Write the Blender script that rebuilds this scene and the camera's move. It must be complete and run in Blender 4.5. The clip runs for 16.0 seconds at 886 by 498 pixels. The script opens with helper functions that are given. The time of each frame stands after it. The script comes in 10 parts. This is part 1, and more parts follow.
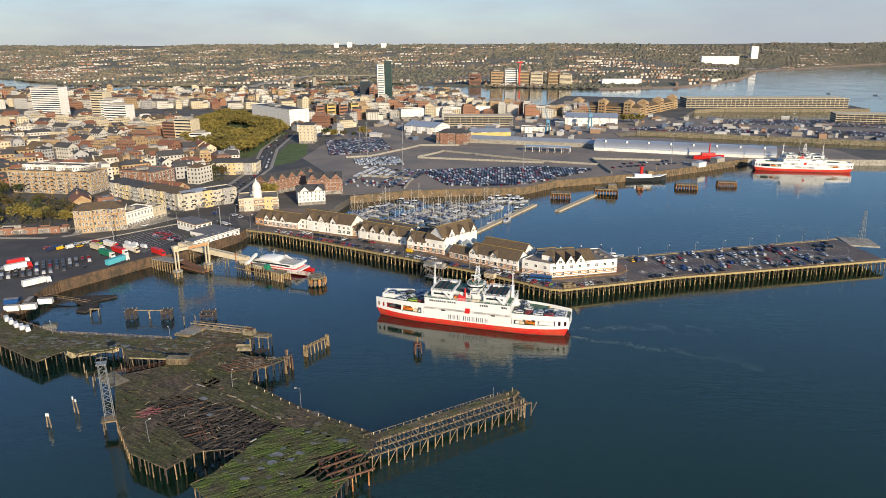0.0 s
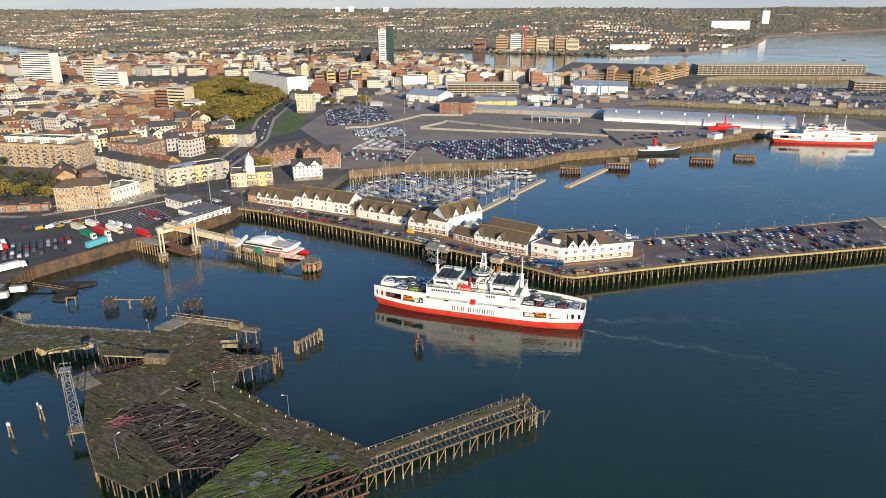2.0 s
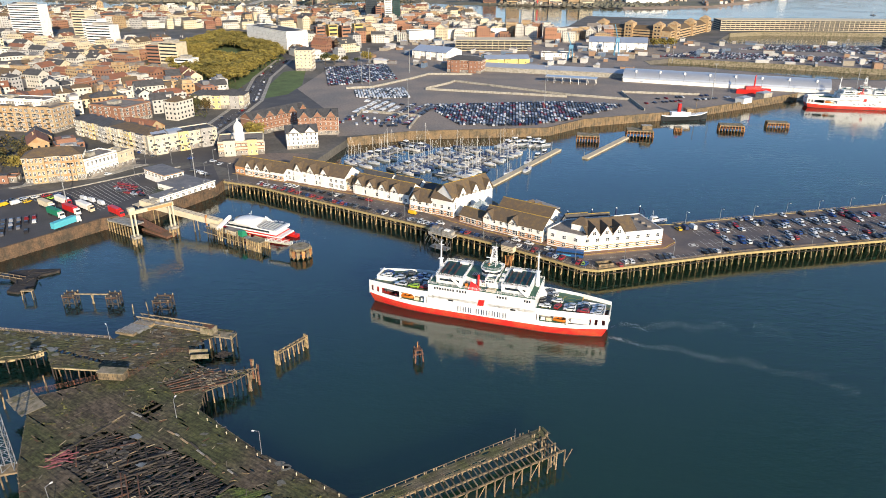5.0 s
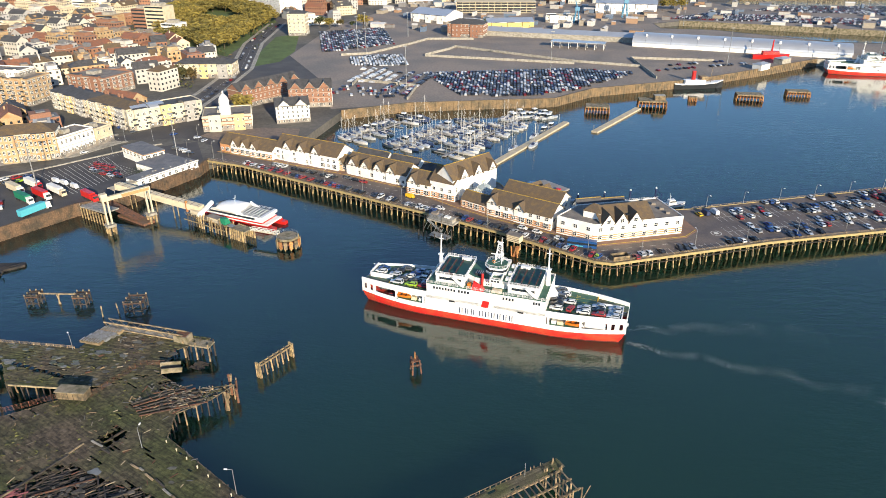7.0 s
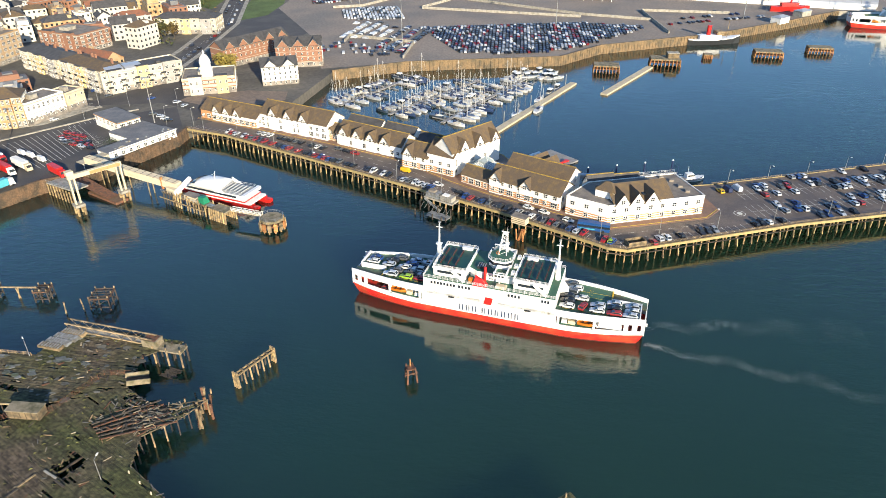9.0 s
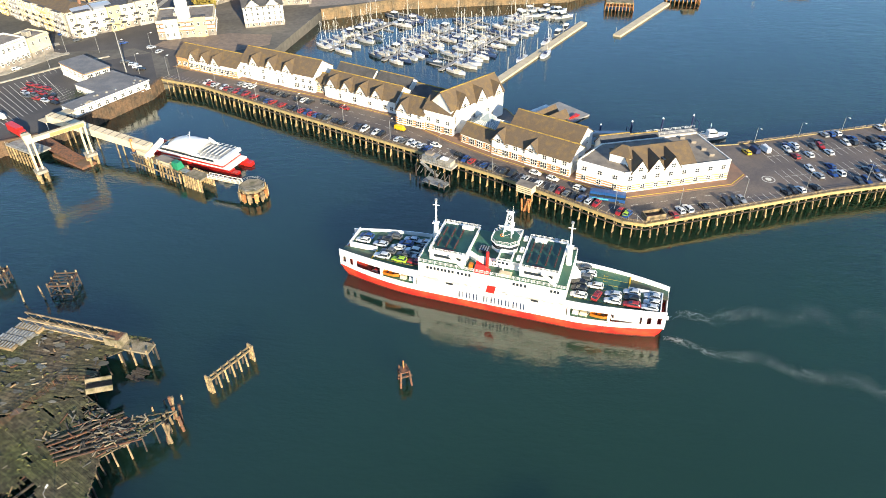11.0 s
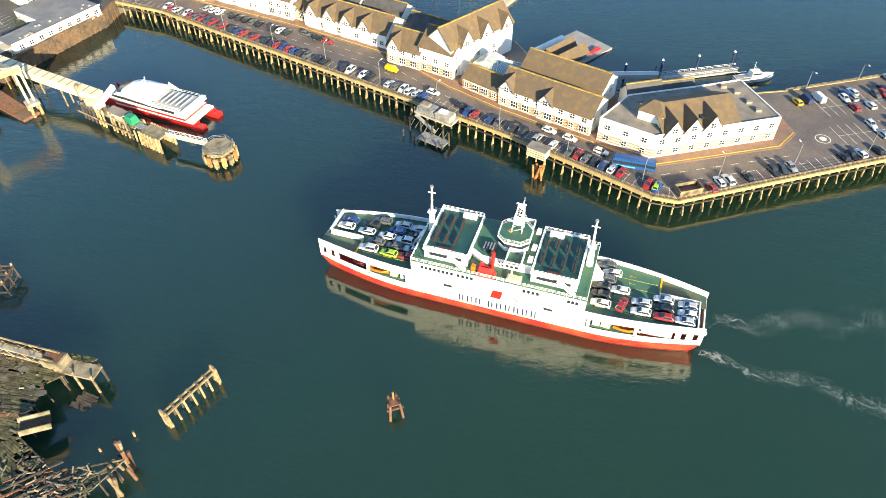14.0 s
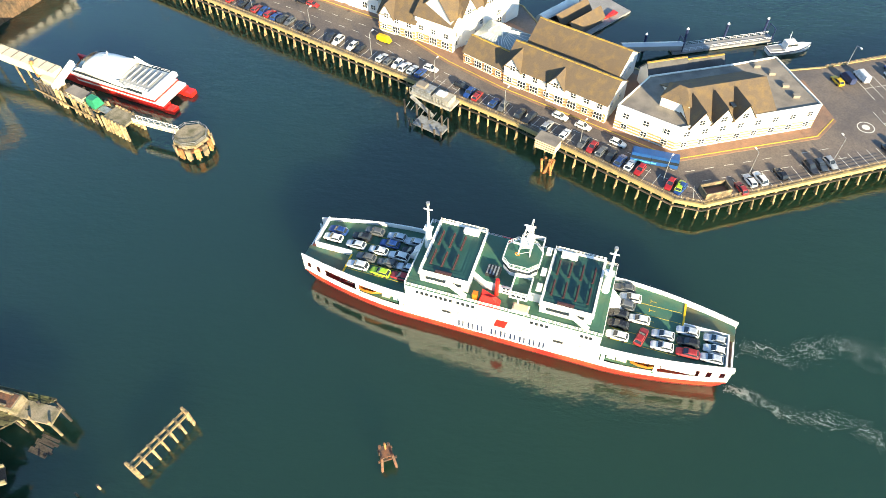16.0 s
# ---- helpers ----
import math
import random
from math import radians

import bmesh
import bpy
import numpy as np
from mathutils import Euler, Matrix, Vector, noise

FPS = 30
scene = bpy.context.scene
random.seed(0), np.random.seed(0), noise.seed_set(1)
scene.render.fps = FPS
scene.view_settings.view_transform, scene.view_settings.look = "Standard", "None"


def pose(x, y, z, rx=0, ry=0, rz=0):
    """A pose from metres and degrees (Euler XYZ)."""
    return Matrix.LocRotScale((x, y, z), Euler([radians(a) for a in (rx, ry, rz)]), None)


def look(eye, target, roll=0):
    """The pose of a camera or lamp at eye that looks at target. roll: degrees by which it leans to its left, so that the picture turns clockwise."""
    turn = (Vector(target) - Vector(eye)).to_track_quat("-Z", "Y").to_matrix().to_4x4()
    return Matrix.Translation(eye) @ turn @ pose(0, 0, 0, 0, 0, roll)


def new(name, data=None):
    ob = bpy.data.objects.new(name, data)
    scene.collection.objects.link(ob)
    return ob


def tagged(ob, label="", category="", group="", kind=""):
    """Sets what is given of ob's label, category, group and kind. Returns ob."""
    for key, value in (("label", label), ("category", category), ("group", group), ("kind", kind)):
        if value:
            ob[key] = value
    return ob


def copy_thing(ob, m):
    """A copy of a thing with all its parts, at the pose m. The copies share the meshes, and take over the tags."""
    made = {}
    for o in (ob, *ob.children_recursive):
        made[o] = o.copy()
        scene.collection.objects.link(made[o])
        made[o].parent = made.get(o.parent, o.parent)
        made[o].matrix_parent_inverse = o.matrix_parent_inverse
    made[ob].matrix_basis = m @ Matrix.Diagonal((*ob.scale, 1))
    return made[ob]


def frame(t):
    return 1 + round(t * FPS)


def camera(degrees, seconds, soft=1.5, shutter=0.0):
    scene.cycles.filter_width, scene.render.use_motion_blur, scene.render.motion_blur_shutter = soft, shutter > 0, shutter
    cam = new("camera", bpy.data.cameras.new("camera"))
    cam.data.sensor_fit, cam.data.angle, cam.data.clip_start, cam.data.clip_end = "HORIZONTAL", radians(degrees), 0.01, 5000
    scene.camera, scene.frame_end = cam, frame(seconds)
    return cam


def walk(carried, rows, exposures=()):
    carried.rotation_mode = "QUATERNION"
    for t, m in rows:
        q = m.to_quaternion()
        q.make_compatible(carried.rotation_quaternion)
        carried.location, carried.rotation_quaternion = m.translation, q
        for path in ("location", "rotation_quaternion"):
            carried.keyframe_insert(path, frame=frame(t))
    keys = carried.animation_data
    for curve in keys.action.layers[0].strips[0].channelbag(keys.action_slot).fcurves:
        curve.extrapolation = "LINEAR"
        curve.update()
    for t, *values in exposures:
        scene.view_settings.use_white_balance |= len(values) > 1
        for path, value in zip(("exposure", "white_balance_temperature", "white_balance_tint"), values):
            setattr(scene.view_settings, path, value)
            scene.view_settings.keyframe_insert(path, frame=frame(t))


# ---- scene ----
cam = camera(66.0, 16.0, soft=0.8)
PATH = [
    (0, (0.975, -8.609, 120.464), (0.943, -6.695, 119.884), -0.2),
    (0.5, (0.766, -2.188, 120.406), (0.734, -0.281, 119.803), -0.2),
    (1, (0.582, 4.099, 120.339), (0.548, 5.999, 119.714), -0.1),
    (1.5, (0.581, 10.472, 120.259), (0.544, 12.364, 119.612), -0.2),
    (2, (0.49, 17.008, 120.258), (0.449, 18.892, 119.588), -0.2),
    (2.5, (0.401, 23.461, 120.256), (0.356, 25.337, 119.563), -0.1),
    (3, (0.456, 29.951, 120.267), (0.407, 31.818, 119.552), -0.2),
    (3.5, (0.55, 36.406, 120.294), (0.496, 38.265, 119.559), -0.2),
    (4, (0.622, 42.812, 120.279), (0.565, 44.665, 119.527), -0.0),
    (6.5, (0.347, 75.661, 120.014), (0.282, 77.465, 119.153), -0.1),
    (7, (0.104, 82.177, 120.004), (0.041, 83.968, 119.117), -0.2),
    (7.5, (-0.206, 88.569, 119.999), (-0.268, 90.345, 119.081), -0.1),
    (8, (-0.398, 94.926, 119.992), (-0.458, 96.686, 119.044), -0.1),
    (8.5, (-0.531, 101.176, 120.033), (-0.59, 102.919, 119.054), -0.2),
    (11, (-0.237, 133.088, 119.927), (-0.297, 134.702, 118.748), -0.6),
    (11.5, (-0.353, 139.361, 119.967), (-0.413, 140.936, 118.737), -0.7),
    (12, (-0.418, 145.719, 120.02), (-0.478, 147.254, 118.739), -0.7),
    (12.5, (-0.424, 152.154, 120.105), (-0.483, 153.657, 118.787), -0.7),
    (13, (-0.286, 158.448, 120.275), (-0.347, 159.93, 118.934), -0.8),
    (13.5, (-0.153, 164.722, 120.46), (-0.215, 166.173, 119.086), -0.9),
    (14, (-0.312, 171.156, 120.671), (-0.374, 172.562, 119.25), -0.9),
    (14.5, (-0.417, 177.627, 120.829), (-0.477, 178.991, 119.368), -0.9),
    (15, (-0.419, 184.021, 120.891), (-0.479, 185.346, 119.395), -1.0),
    (15.5, (-0.409, 190.417, 120.89), (-0.47, 191.705, 119.361), -1.0),
    (16, (-0.695, 196.812, 120.966), (-0.754, 198.062, 119.405), -1.0),
]
walk(cam, [(t, look(eye, target, roll)) for t, eye, target, roll in PATH], exposures=[(0.0, 0.3, 6100, 12), (4.0, 0.65, 6000, 12), (8.5, 0.95, 6000, 9), (11.0, 1.35, 6250, 7), (13.0, 1.62, 6500, 5), (16.0, 1.86, 6750, 3)])

# ---------- world, sun ----------
SUN_TO = Vector((0.42, -0.88, 0.30)).normalized()
world = bpy.data.worlds.new("sky")
scene.world = world
world.use_nodes = True
wn = world.node_tree.nodes
sky = wn.new("ShaderNodeTexSky")
sky.sky_type = "NISHITA"
sky.sun_disc = False
sky.sun_elevation = math.asin(SUN_TO.z)
sky.sun_rotation = math.atan2(SUN_TO.x, SUN_TO.y)
sky.air_density, sky.dust_density, sky.ozone_density = 1.0, 0.3, 4.0
wn["Background"].inputs[1].default_value = 0.12
wl_ = world.node_tree.links.new
wco = wn.new("ShaderNodeTexCoord")
wst = wn.new("ShaderNodeMapping")
wst.inputs["Scale"].default_value = (1.6, 1.6, 6.0)
wl_(wco.outputs["Generated"], wst.inputs["Vector"])
cloud = wn.new("ShaderNodeTexNoise")
cloud.inputs["Scale"].default_value, cloud.inputs["Detail"].default_value = 2.2, 6.0
wl_(wst.outputs[0], cloud.inputs["Vector"])
cover = wn.new("ShaderNodeMapRange")
cover.inputs[1].default_value, cover.inputs[2].default_value = 0.32, 0.7
cover.inputs[3].default_value, cover.inputs[4].default_value = 0.45, 0.92
wl_(cloud.outputs[0], cover.inputs[0])
veil = wn.new("ShaderNodeMix")
veil.data_type = "RGBA"
veil.inputs[7].default_value = (3.2, 3.4, 3.65, 1)
split = wn.new("ShaderNodeSeparateXYZ")
wl_(wco.outputs["Generated"], split.inputs[0])
low = wn.new("ShaderNodeMapRange")
low.inputs[1].default_value, low.inputs[2].default_value = 0.05, 0.16
low.inputs[3].default_value, low.inputs[4].default_value = 1.0, 0.03
wl_(split.outputs[2], low.inputs[0])
thin = wn.new("ShaderNodeMath")
thin.operation = "MULTIPLY"
wl_(cover.outputs[0], thin.inputs[0])
wl_(low.outputs[0], thin.inputs[1])
wl_(thin.outputs[0], veil.inputs[0])
wl_(sky.outputs[0], veil.inputs[6])
wl_(veil.outputs[2], wn["Background"].inputs[0])
sun_data = bpy.data.lights.new("sun", "SUN")
sun_data.energy, sun_data.angle, sun_data.color = 5.0, radians(0.6), (1.0, 0.83, 0.58)
sun = new("sun", sun_data)
sun.matrix_basis = look(SUN_TO * 500, (0, 0, 0))


# ---------- materials ----------
def mat(name, col, rough=0.8, metal=0.0, var=0.18, scale=1.5, bump=0.0, col2=None, fine=12.0, island=0.0, each=0.0, mix=(0.4, 0.65)):
    """Base colour with broad stains towards col2, fine grain, and optional variation from piece to piece."""
    m = bpy.data.materials.new(name)
    m.use_nodes = True
    nt = m.node_tree
    nd, ln = nt.nodes, nt.links.new
    bs = nd["Principled BSDF"]
    bs.inputs["Roughness"].default_value, bs.inputs["Metallic"].default_value = rough, metal
    co = nd.new("ShaderNodeNewGeometry")
    big = nd.new("ShaderNodeTexNoise")
    big.inputs["Scale"].default_value, big.inputs["Detail"].default_value = scale, 5.0
    ln(co.outputs["Position"], big.inputs["Vector"])
    mp = nd.new("ShaderNodeMapRange")
    mp.inputs[1].default_value, mp.inputs[2].default_value = mix
    ln(big.outputs[0], mp.inputs[0])
    c2 = col2 or tuple(c * (1 - var * 1.6) for c in col)
    mx = nd.new("ShaderNodeMix")
    mx.data_type = "RGBA"
    mx.inputs[6].default_value, mx.inputs[7].default_value = (*col, 1), (*c2, 1)
    ln(mp.outputs[0], mx.inputs[0])
    out = mx.outputs[2]
    fin = nd.new("ShaderNodeTexNoise")
    fin.inputs["Scale"].default_value, fin.inputs["Detail"].default_value = fine, 3.0
    ln(co.outputs["Position"], fin.inputs["Vector"])
    hv = nd.new("ShaderNodeHueSaturation")
    vr = nd.new("ShaderNodeMapRange")
    vr.inputs[1].default_value, vr.inputs[2].default_value = 0.3, 0.7
    vr.inputs[3].default_value, vr.inputs[4].default_value = 1 - var, 1 + var
    ln(fin.outputs[0], vr.inputs[0])
    val = vr.outputs[0]
    if island or each:
        rnd = co.outputs["Random Per Island"]
        if each:
            rnd = nd.new("ShaderNodeObjectInfo").outputs["Random"]
        k = nd.new("ShaderNodeMapRange")
        k.inputs[3].default_value, k.inputs[4].default_value = 1 - (island or each), 1 + (island or each)
        ln(rnd, k.inputs[0])
        mu = nd.new("ShaderNodeMath")
        mu.operation = "MULTIPLY"
        ln(val, mu.inputs[0])
        ln(k.outputs[0], mu.inputs[1])
        val = mu.outputs[0]
    ln(val, hv.inputs["Value"])
    ln(out, hv.inputs["Color"])
    ln(hv.outputs[0], bs.inputs["Base Color"])
    if bump:
        bp = nd.new("ShaderNodeBump")
        bp.inputs["Strength"].default_value, bp.inputs["Distance"].default_value = 0.6, bump
        ln(fin.outputs[0], bp.inputs["Height"])
        ln(bp.outputs[0], bs.inputs["Normal"])
    return m


def palette(name, cols, rough=0.4, metal=0.0, island=False, coat=0.0):
    """One material whose colour is picked from a list for each object or each loose piece."""
    m = bpy.data.materials.new(name)
    m.use_nodes = True
    nd, ln = m.node_tree.nodes, m.node_tree.links.new
    bs = nd["Principled BSDF"]
    bs.inputs["Roughness"].default_value, bs.inputs["Metallic"].default_value = rough, metal
    bs.inputs["Coat Weight"].default_value = coat
    geo = nd.new("ShaderNodeNewGeometry")
    rnd = geo.outputs["Random Per Island"] if island else nd.new("ShaderNodeObjectInfo").outputs["Random"]
    rp = nd.new("ShaderNodeValToRGB")
    rp.color_ramp.interpolation = "CONSTANT"
    while len(rp.color_ramp.elements) < len(cols):
        rp.color_ramp.elements.new(0.5)
    for i, c in enumerate(cols):
        rp.color_ramp.elements[i].position = i / len(cols)
    for i, c in enumerate(cols):
        rp.color_ramp.elements[i].color = (*c, 1)
    ln(rnd, rp.inputs[0])
    nz = nd.new("ShaderNodeTexNoise")
    nz.inputs["Scale"].default_value = 0.8
    ln(geo.outputs["Position"], nz.inputs["Vector"])
    vr = nd.new("ShaderNodeMapRange")
    vr.inputs[1].default_value, vr.inputs[2].default_value = 0.3, 0.7
    vr.inputs[3].default_value, vr.inputs[4].default_value = 0.85, 1.12
    ln(nz.outputs[0], vr.inputs[0])
    hv = nd.new("ShaderNodeHueSaturation")
    ln(rp.outputs[0], hv.inputs["Color"])
    ln(vr.outputs[0], hv.inputs["Value"])
    ln(hv.outputs[0], bs.inputs["Base Color"])
    return m


WHITE = mat("white_render", (0.80, 0.77, 0.70), 0.8, var=0.05, scale=0.25, col2=(0.70, 0.66, 0.58))
SHIPWHITE = mat("ship_white_paint", (0.74, 0.73, 0.70), 0.35, var=0.03, scale=0.3, col2=(0.72, 0.70, 0.66))
# Uneven worn red; its oranger second tone also paints in some sun glow.
SHIPRED = mat("ship_red_with_sun_glow", (0.60, 0.026, 0.02), 0.42, var=0.2, scale=0.25, col2=(0.50, 0.07, 0.03), fine=1.6)
BOOT = mat("boot_topping", (0.12, 0.02, 0.015), 0.6, var=0.2)
DECKGREEN = mat("deck_green", (0.035, 0.115, 0.075), 0.6, var=0.14, scale=0.35, col2=(0.06, 0.12, 0.07))
DARKDECK = mat("deck_dark_green", (0.02, 0.075, 0.06), 0.55, var=0.12, scale=0.4)
DARK = mat("black_paint_and_shade", (0.02, 0.022, 0.025), 0.6, var=0.1)
GLASS = mat("window_glass", (0.025, 0.032, 0.04), 0.08, var=0.1)
STEEL = mat("grey_steel", (0.33, 0.34, 0.34), 0.5, metal=0.4, var=0.15, scale=1.0, col2=(0.2, 0.19, 0.17))
ASPHALT = mat("asphalt", (0.098, 0.080, 0.071), 0.7, var=0.2, scale=0.09, col2=(0.15, 0.118, 0.094), fine=2.5)
ROADM = mat("dark_asphalt", (0.055, 0.051, 0.05), 0.85, var=0.15, scale=0.08, col2=(0.08, 0.073, 0.068), fine=2.0)
TOWNGROUND = mat("town_ground", (0.12, 0.108, 0.09), 0.9, var=0.2, scale=0.03, col2=(0.065, 0.062, 0.052), fine=0.5)
PAVING = mat("brick_paving", (0.24, 0.135, 0.085), 0.85, var=0.16, scale=0.3, col2=(0.17, 0.11, 0.08), fine=4)
CONC = mat("concrete", (0.36, 0.33, 0.27), 0.85, var=0.15, scale=0.5, col2=(0.22, 0.2, 0.16))
PORTGROUND = mat("port_tarmac", (0.24, 0.195, 0.155), 0.9, var=0.2, scale=0.03, col2=(0.17, 0.15, 0.13), fine=0.6)
PILE = mat("weathered_pile", (0.37, 0.26, 0.12), 0.85, var=0.3, scale=0.9, col2=(0.13, 0.10, 0.06), fine=5, each=0.25)
BEAM = mat("yellow_edge_beam", (0.37, 0.275, 0.11), 0.8, var=0.2, scale=0.6, col2=(0.25, 0.2, 0.1))
BURNT = mat("blackened_timber", (0.018, 0.016, 0.015), 0.9, var=0.4, scale=0.6, col2=(0.04, 0.032, 0.026))
RUST = mat("rusty_steel", (0.28, 0.10, 0.035), 0.85, var=0.3, scale=1.5, col2=(0.4, 0.22, 0.07), each=0.2)
SHEET = mat("sheet_piling", (0.20, 0.135, 0.07), 0.9, var=0.3, scale=0.25, col2=(0.10, 0.08, 0.05), fine=1.5)
ROOF = mat("brown_roof_tiles", (0.105, 0.075, 0.047), 0.9, var=0.22, scale=0.5, col2=(0.17, 0.11, 0.042), fine=9, mix=(0.45, 0.8))
SLATE = mat("slate_roof", (0.075, 0.072, 0.07), 0.8, var=0.2, scale=0.4, fine=4)
STEELROOF = mat("grey_membrane_roof", (0.13, 0.13, 0.135), 0.85, var=0.2, scale=0.3, col2=(0.18, 0.175, 0.17))
PALEROOF = mat("pale_membrane_roof", (0.34, 0.31, 0.27), 0.85, var=0.15, scale=0.15, col2=(0.24, 0.22, 0.2))
FLATROOF = mat("flat_roof_felt", (0.23, 0.195, 0.155), 0.9, var=0.15, scale=0.3, col2=(0.15, 0.13, 0.11))
BRICK = mat("red_brick", (0.26, 0.13, 0.078), 0.9, var=0.18, scale=0.12, col2=(0.23, 0.115, 0.072), fine=3)
ORBRICK = mat("orange_brick", (0.31, 0.155, 0.088), 0.9, var=0.14, scale=0.2, col2=(0.28, 0.14, 0.08))
OCHRE = mat("ochre_render", (0.55, 0.38, 0.12), 0.85, var=0.1, scale=0.3)
YBRICK = mat("yellow_brick", (0.42, 0.31, 0.17), 0.9, var=0.14, scale=0.3, col2=(0.34, 0.2, 0.09))
CREAM = mat("cream_stucco", (0.62, 0.52, 0.35), 0.85, var=0.08, scale=0.3, col2=(0.5, 0.42, 0.28))
STRIPE = mat("orange_brick_band", (0.52, 0.26, 0.11), 0.85, var=0.12)
LINE = mat("road_marking", (0.62, 0.6, 0.52), 0.8, var=0.1)
YLINE = mat("yellow_marking", (0.55, 0.4, 0.05), 0.8, var=0.1)
TYRE = mat("tyre_rubber", (0.02, 0.02, 0.02), 0.8, var=0.1)
MOSS = mat("mossy_planks", (0.060, 0.062, 0.020), 0.95, var=0.55, scale=0.07, col2=(0.088, 0.066, 0.042), fine=1.1, island=0.35, each=0.0, bump=0.05)
MOSSG = mat("green_mossy_planks", (0.074, 0.105, 0.016), 0.95, var=0.5, scale=0.16, col2=(0.075, 0.066, 0.032), fine=1.8, island=0.5, bump=0.05)
MOSSP = mat("mossy_loose_planks", (0.08, 0.08, 0.03), 0.95, var=0.3, scale=0.16, col2=(0.13, 0.105, 0.07), fine=3, each=0.4)
# Rotten timber, also used where shade is painted onto piles and beams.
ROT_SHADE = mat("rotten_and_shaded_timber", (0.060, 0.048, 0.036), 0.95, var=0.4, scale=0.3, col2=(0.025, 0.021, 0.018), fine=4, island=0.7)
OLDRUST = mat("old_dark_rust", (0.15, 0.065, 0.032), 0.9, var=0.4, scale=1.2, col2=(0.06, 0.04, 0.03), each=0.3)
SLABM = mat("weathered_slab", (0.25, 0.205, 0.135), 0.9, var=0.35, scale=0.5, col2=(0.10, 0.09, 0.045))
PALEWOOD = mat("pale_timber", (0.30, 0.215, 0.115), 0.9, var=0.35, scale=0.6, col2=(0.10, 0.08, 0.05), each=0.4)
SILVERROOF = mat("aluminium_roof", (0.58, 0.58, 0.57), 0.38, metal=0.6, var=0.05, scale=0.08)
PONTOON = mat("pontoon_deck", (0.50, 0.42, 0.29), 0.9, var=0.12, scale=0.3)
GREYPONT = mat("grey_pontoon_deck", (0.26, 0.25, 0.24), 0.9, var=0.15, scale=0.3)
LEAF = mat("autumn_leaves", (0.25, 0.19, 0.034), 0.9, var=0.22, scale=0.03, col2=(0.15, 0.125, 0.026), fine=0.4, island=0.3)
LEAFG = mat("green_leaves", (0.05, 0.062, 0.018), 0.9, var=0.3, scale=0.05, col2=(0.12, 0.075, 0.02), fine=0.4, island=0.45)
BARK = mat("bark", (0.08, 0.06, 0.04), 0.95)
GRASS = mat("lawn", (0.09, 0.13, 0.03), 0.95, var=0.2, scale=0.1, fine=1.5)
# Woodland colour lightened towards grey to stand in for distance haze.
FARLAND = mat("hazed_far_woodland", (0.115, 0.115, 0.075), 0.95, var=0.22, scale=0.006, col2=(0.17, 0.14, 0.10), fine=0.035)
ROOFS = palette("house_roofs", [(0.16, 0.10, 0.06), (0.12, 0.10, 0.09), (0.28, 0.13, 0.06), (0.2, 0.18, 0.16), (0.09, 0.085, 0.085), (0.25, 0.2, 0.15)], 0.85, island=True)
CARPAINT = palette("car_paint", [(0.62, 0.62, 0.6), (0.02, 0.022, 0.026), (0.3, 0.31, 0.32), (0.05, 0.06, 0.075), (0.55, 0.56, 0.57), (0.02, 0.05, 0.16), (0.12, 0.125, 0.13), (0.36, 0.02, 0.02), (0.66, 0.65, 0.62), (0.03, 0.03, 0.035)], 0.3, 0.2, coat=0.5)
CARSTUFF = palette("car_paint_mixed", [(0.02, 0.022, 0.03), (0.05, 0.055, 0.07), (0.5, 0.5, 0.5), (0.03, 0.035, 0.05), (0.24, 0.25, 0.27), (0.16, 0.014, 0.016), (0.02, 0.03, 0.08), (0.5, 0.5, 0.5), (0.08, 0.08, 0.09), (0.02, 0.02, 0.022), (0.03, 0.04, 0.07), (0.12, 0.125, 0.14), (0.02, 0.02, 0.024), (0.3, 0.31, 0.33)], 0.3, 0.2, island=True)
BOATHULL = palette("boat_gelcoat", [(0.5, 0.51, 0.52), (0.4, 0.42, 0.44), (0.03, 0.05, 0.12), (0.5, 0.48, 0.45), (0.6, 0.58, 0.55), (0.05, 0.07, 0.1)], 0.3)
RED = mat("red_paint", (0.55, 0.02, 0.015), 0.4, var=0.08)
BLUE = mat("blue_paint", (0.015, 0.07, 0.22), 0.35, var=0.1)
YELLOW = mat("yellow_paint", (0.62, 0.38, 0.01), 0.4, var=0.06)
GREEN = mat("green_paint", (0.02, 0.20, 0.10), 0.5, var=0.1)
LIME = mat("lime_paint", (0.30, 0.46, 0.03), 0.35, var=0.05)
TEAL = mat("light_blue_paint", (0.10, 0.42, 0.48), 0.5, var=0.05)
CRANEBLUE = mat("faded_blue_paint", (0.09, 0.24, 0.36), 0.5, var=0.1)
ORANGE = mat("orange_paint", (0.60, 0.17, 0.01), 0.5, var=0.08)
NAVY = mat("navy_paint", (0.02, 0.03, 0.08), 0.4, var=0.1)

# sea water: dark body colour, ripples at two scales
WATER = bpy.data.materials.new("harbour_water")
WATER.use_nodes = True
nd, ln = WATER.node_tree.nodes, WATER.node_tree.links.new
bs = nd["Principled BSDF"]
bs.inputs["Roughness"].default_value = 0.06
bs.inputs["IOR"].default_value = 1.7
bs.inputs["Specular Tint"].default_value = (1.0, 0.96, 0.86, 1)
bs.subsurface_method = "BURLEY"
bs.inputs["Subsurface Weight"].default_value = 1.0
bs.inputs["Subsurface Radius"].default_value = (0.8, 1.0, 1.0)
bs.inputs["Subsurface Scale"].default_value = 40.0
geo = nd.new("ShaderNodeNewGeometry")
hs = None
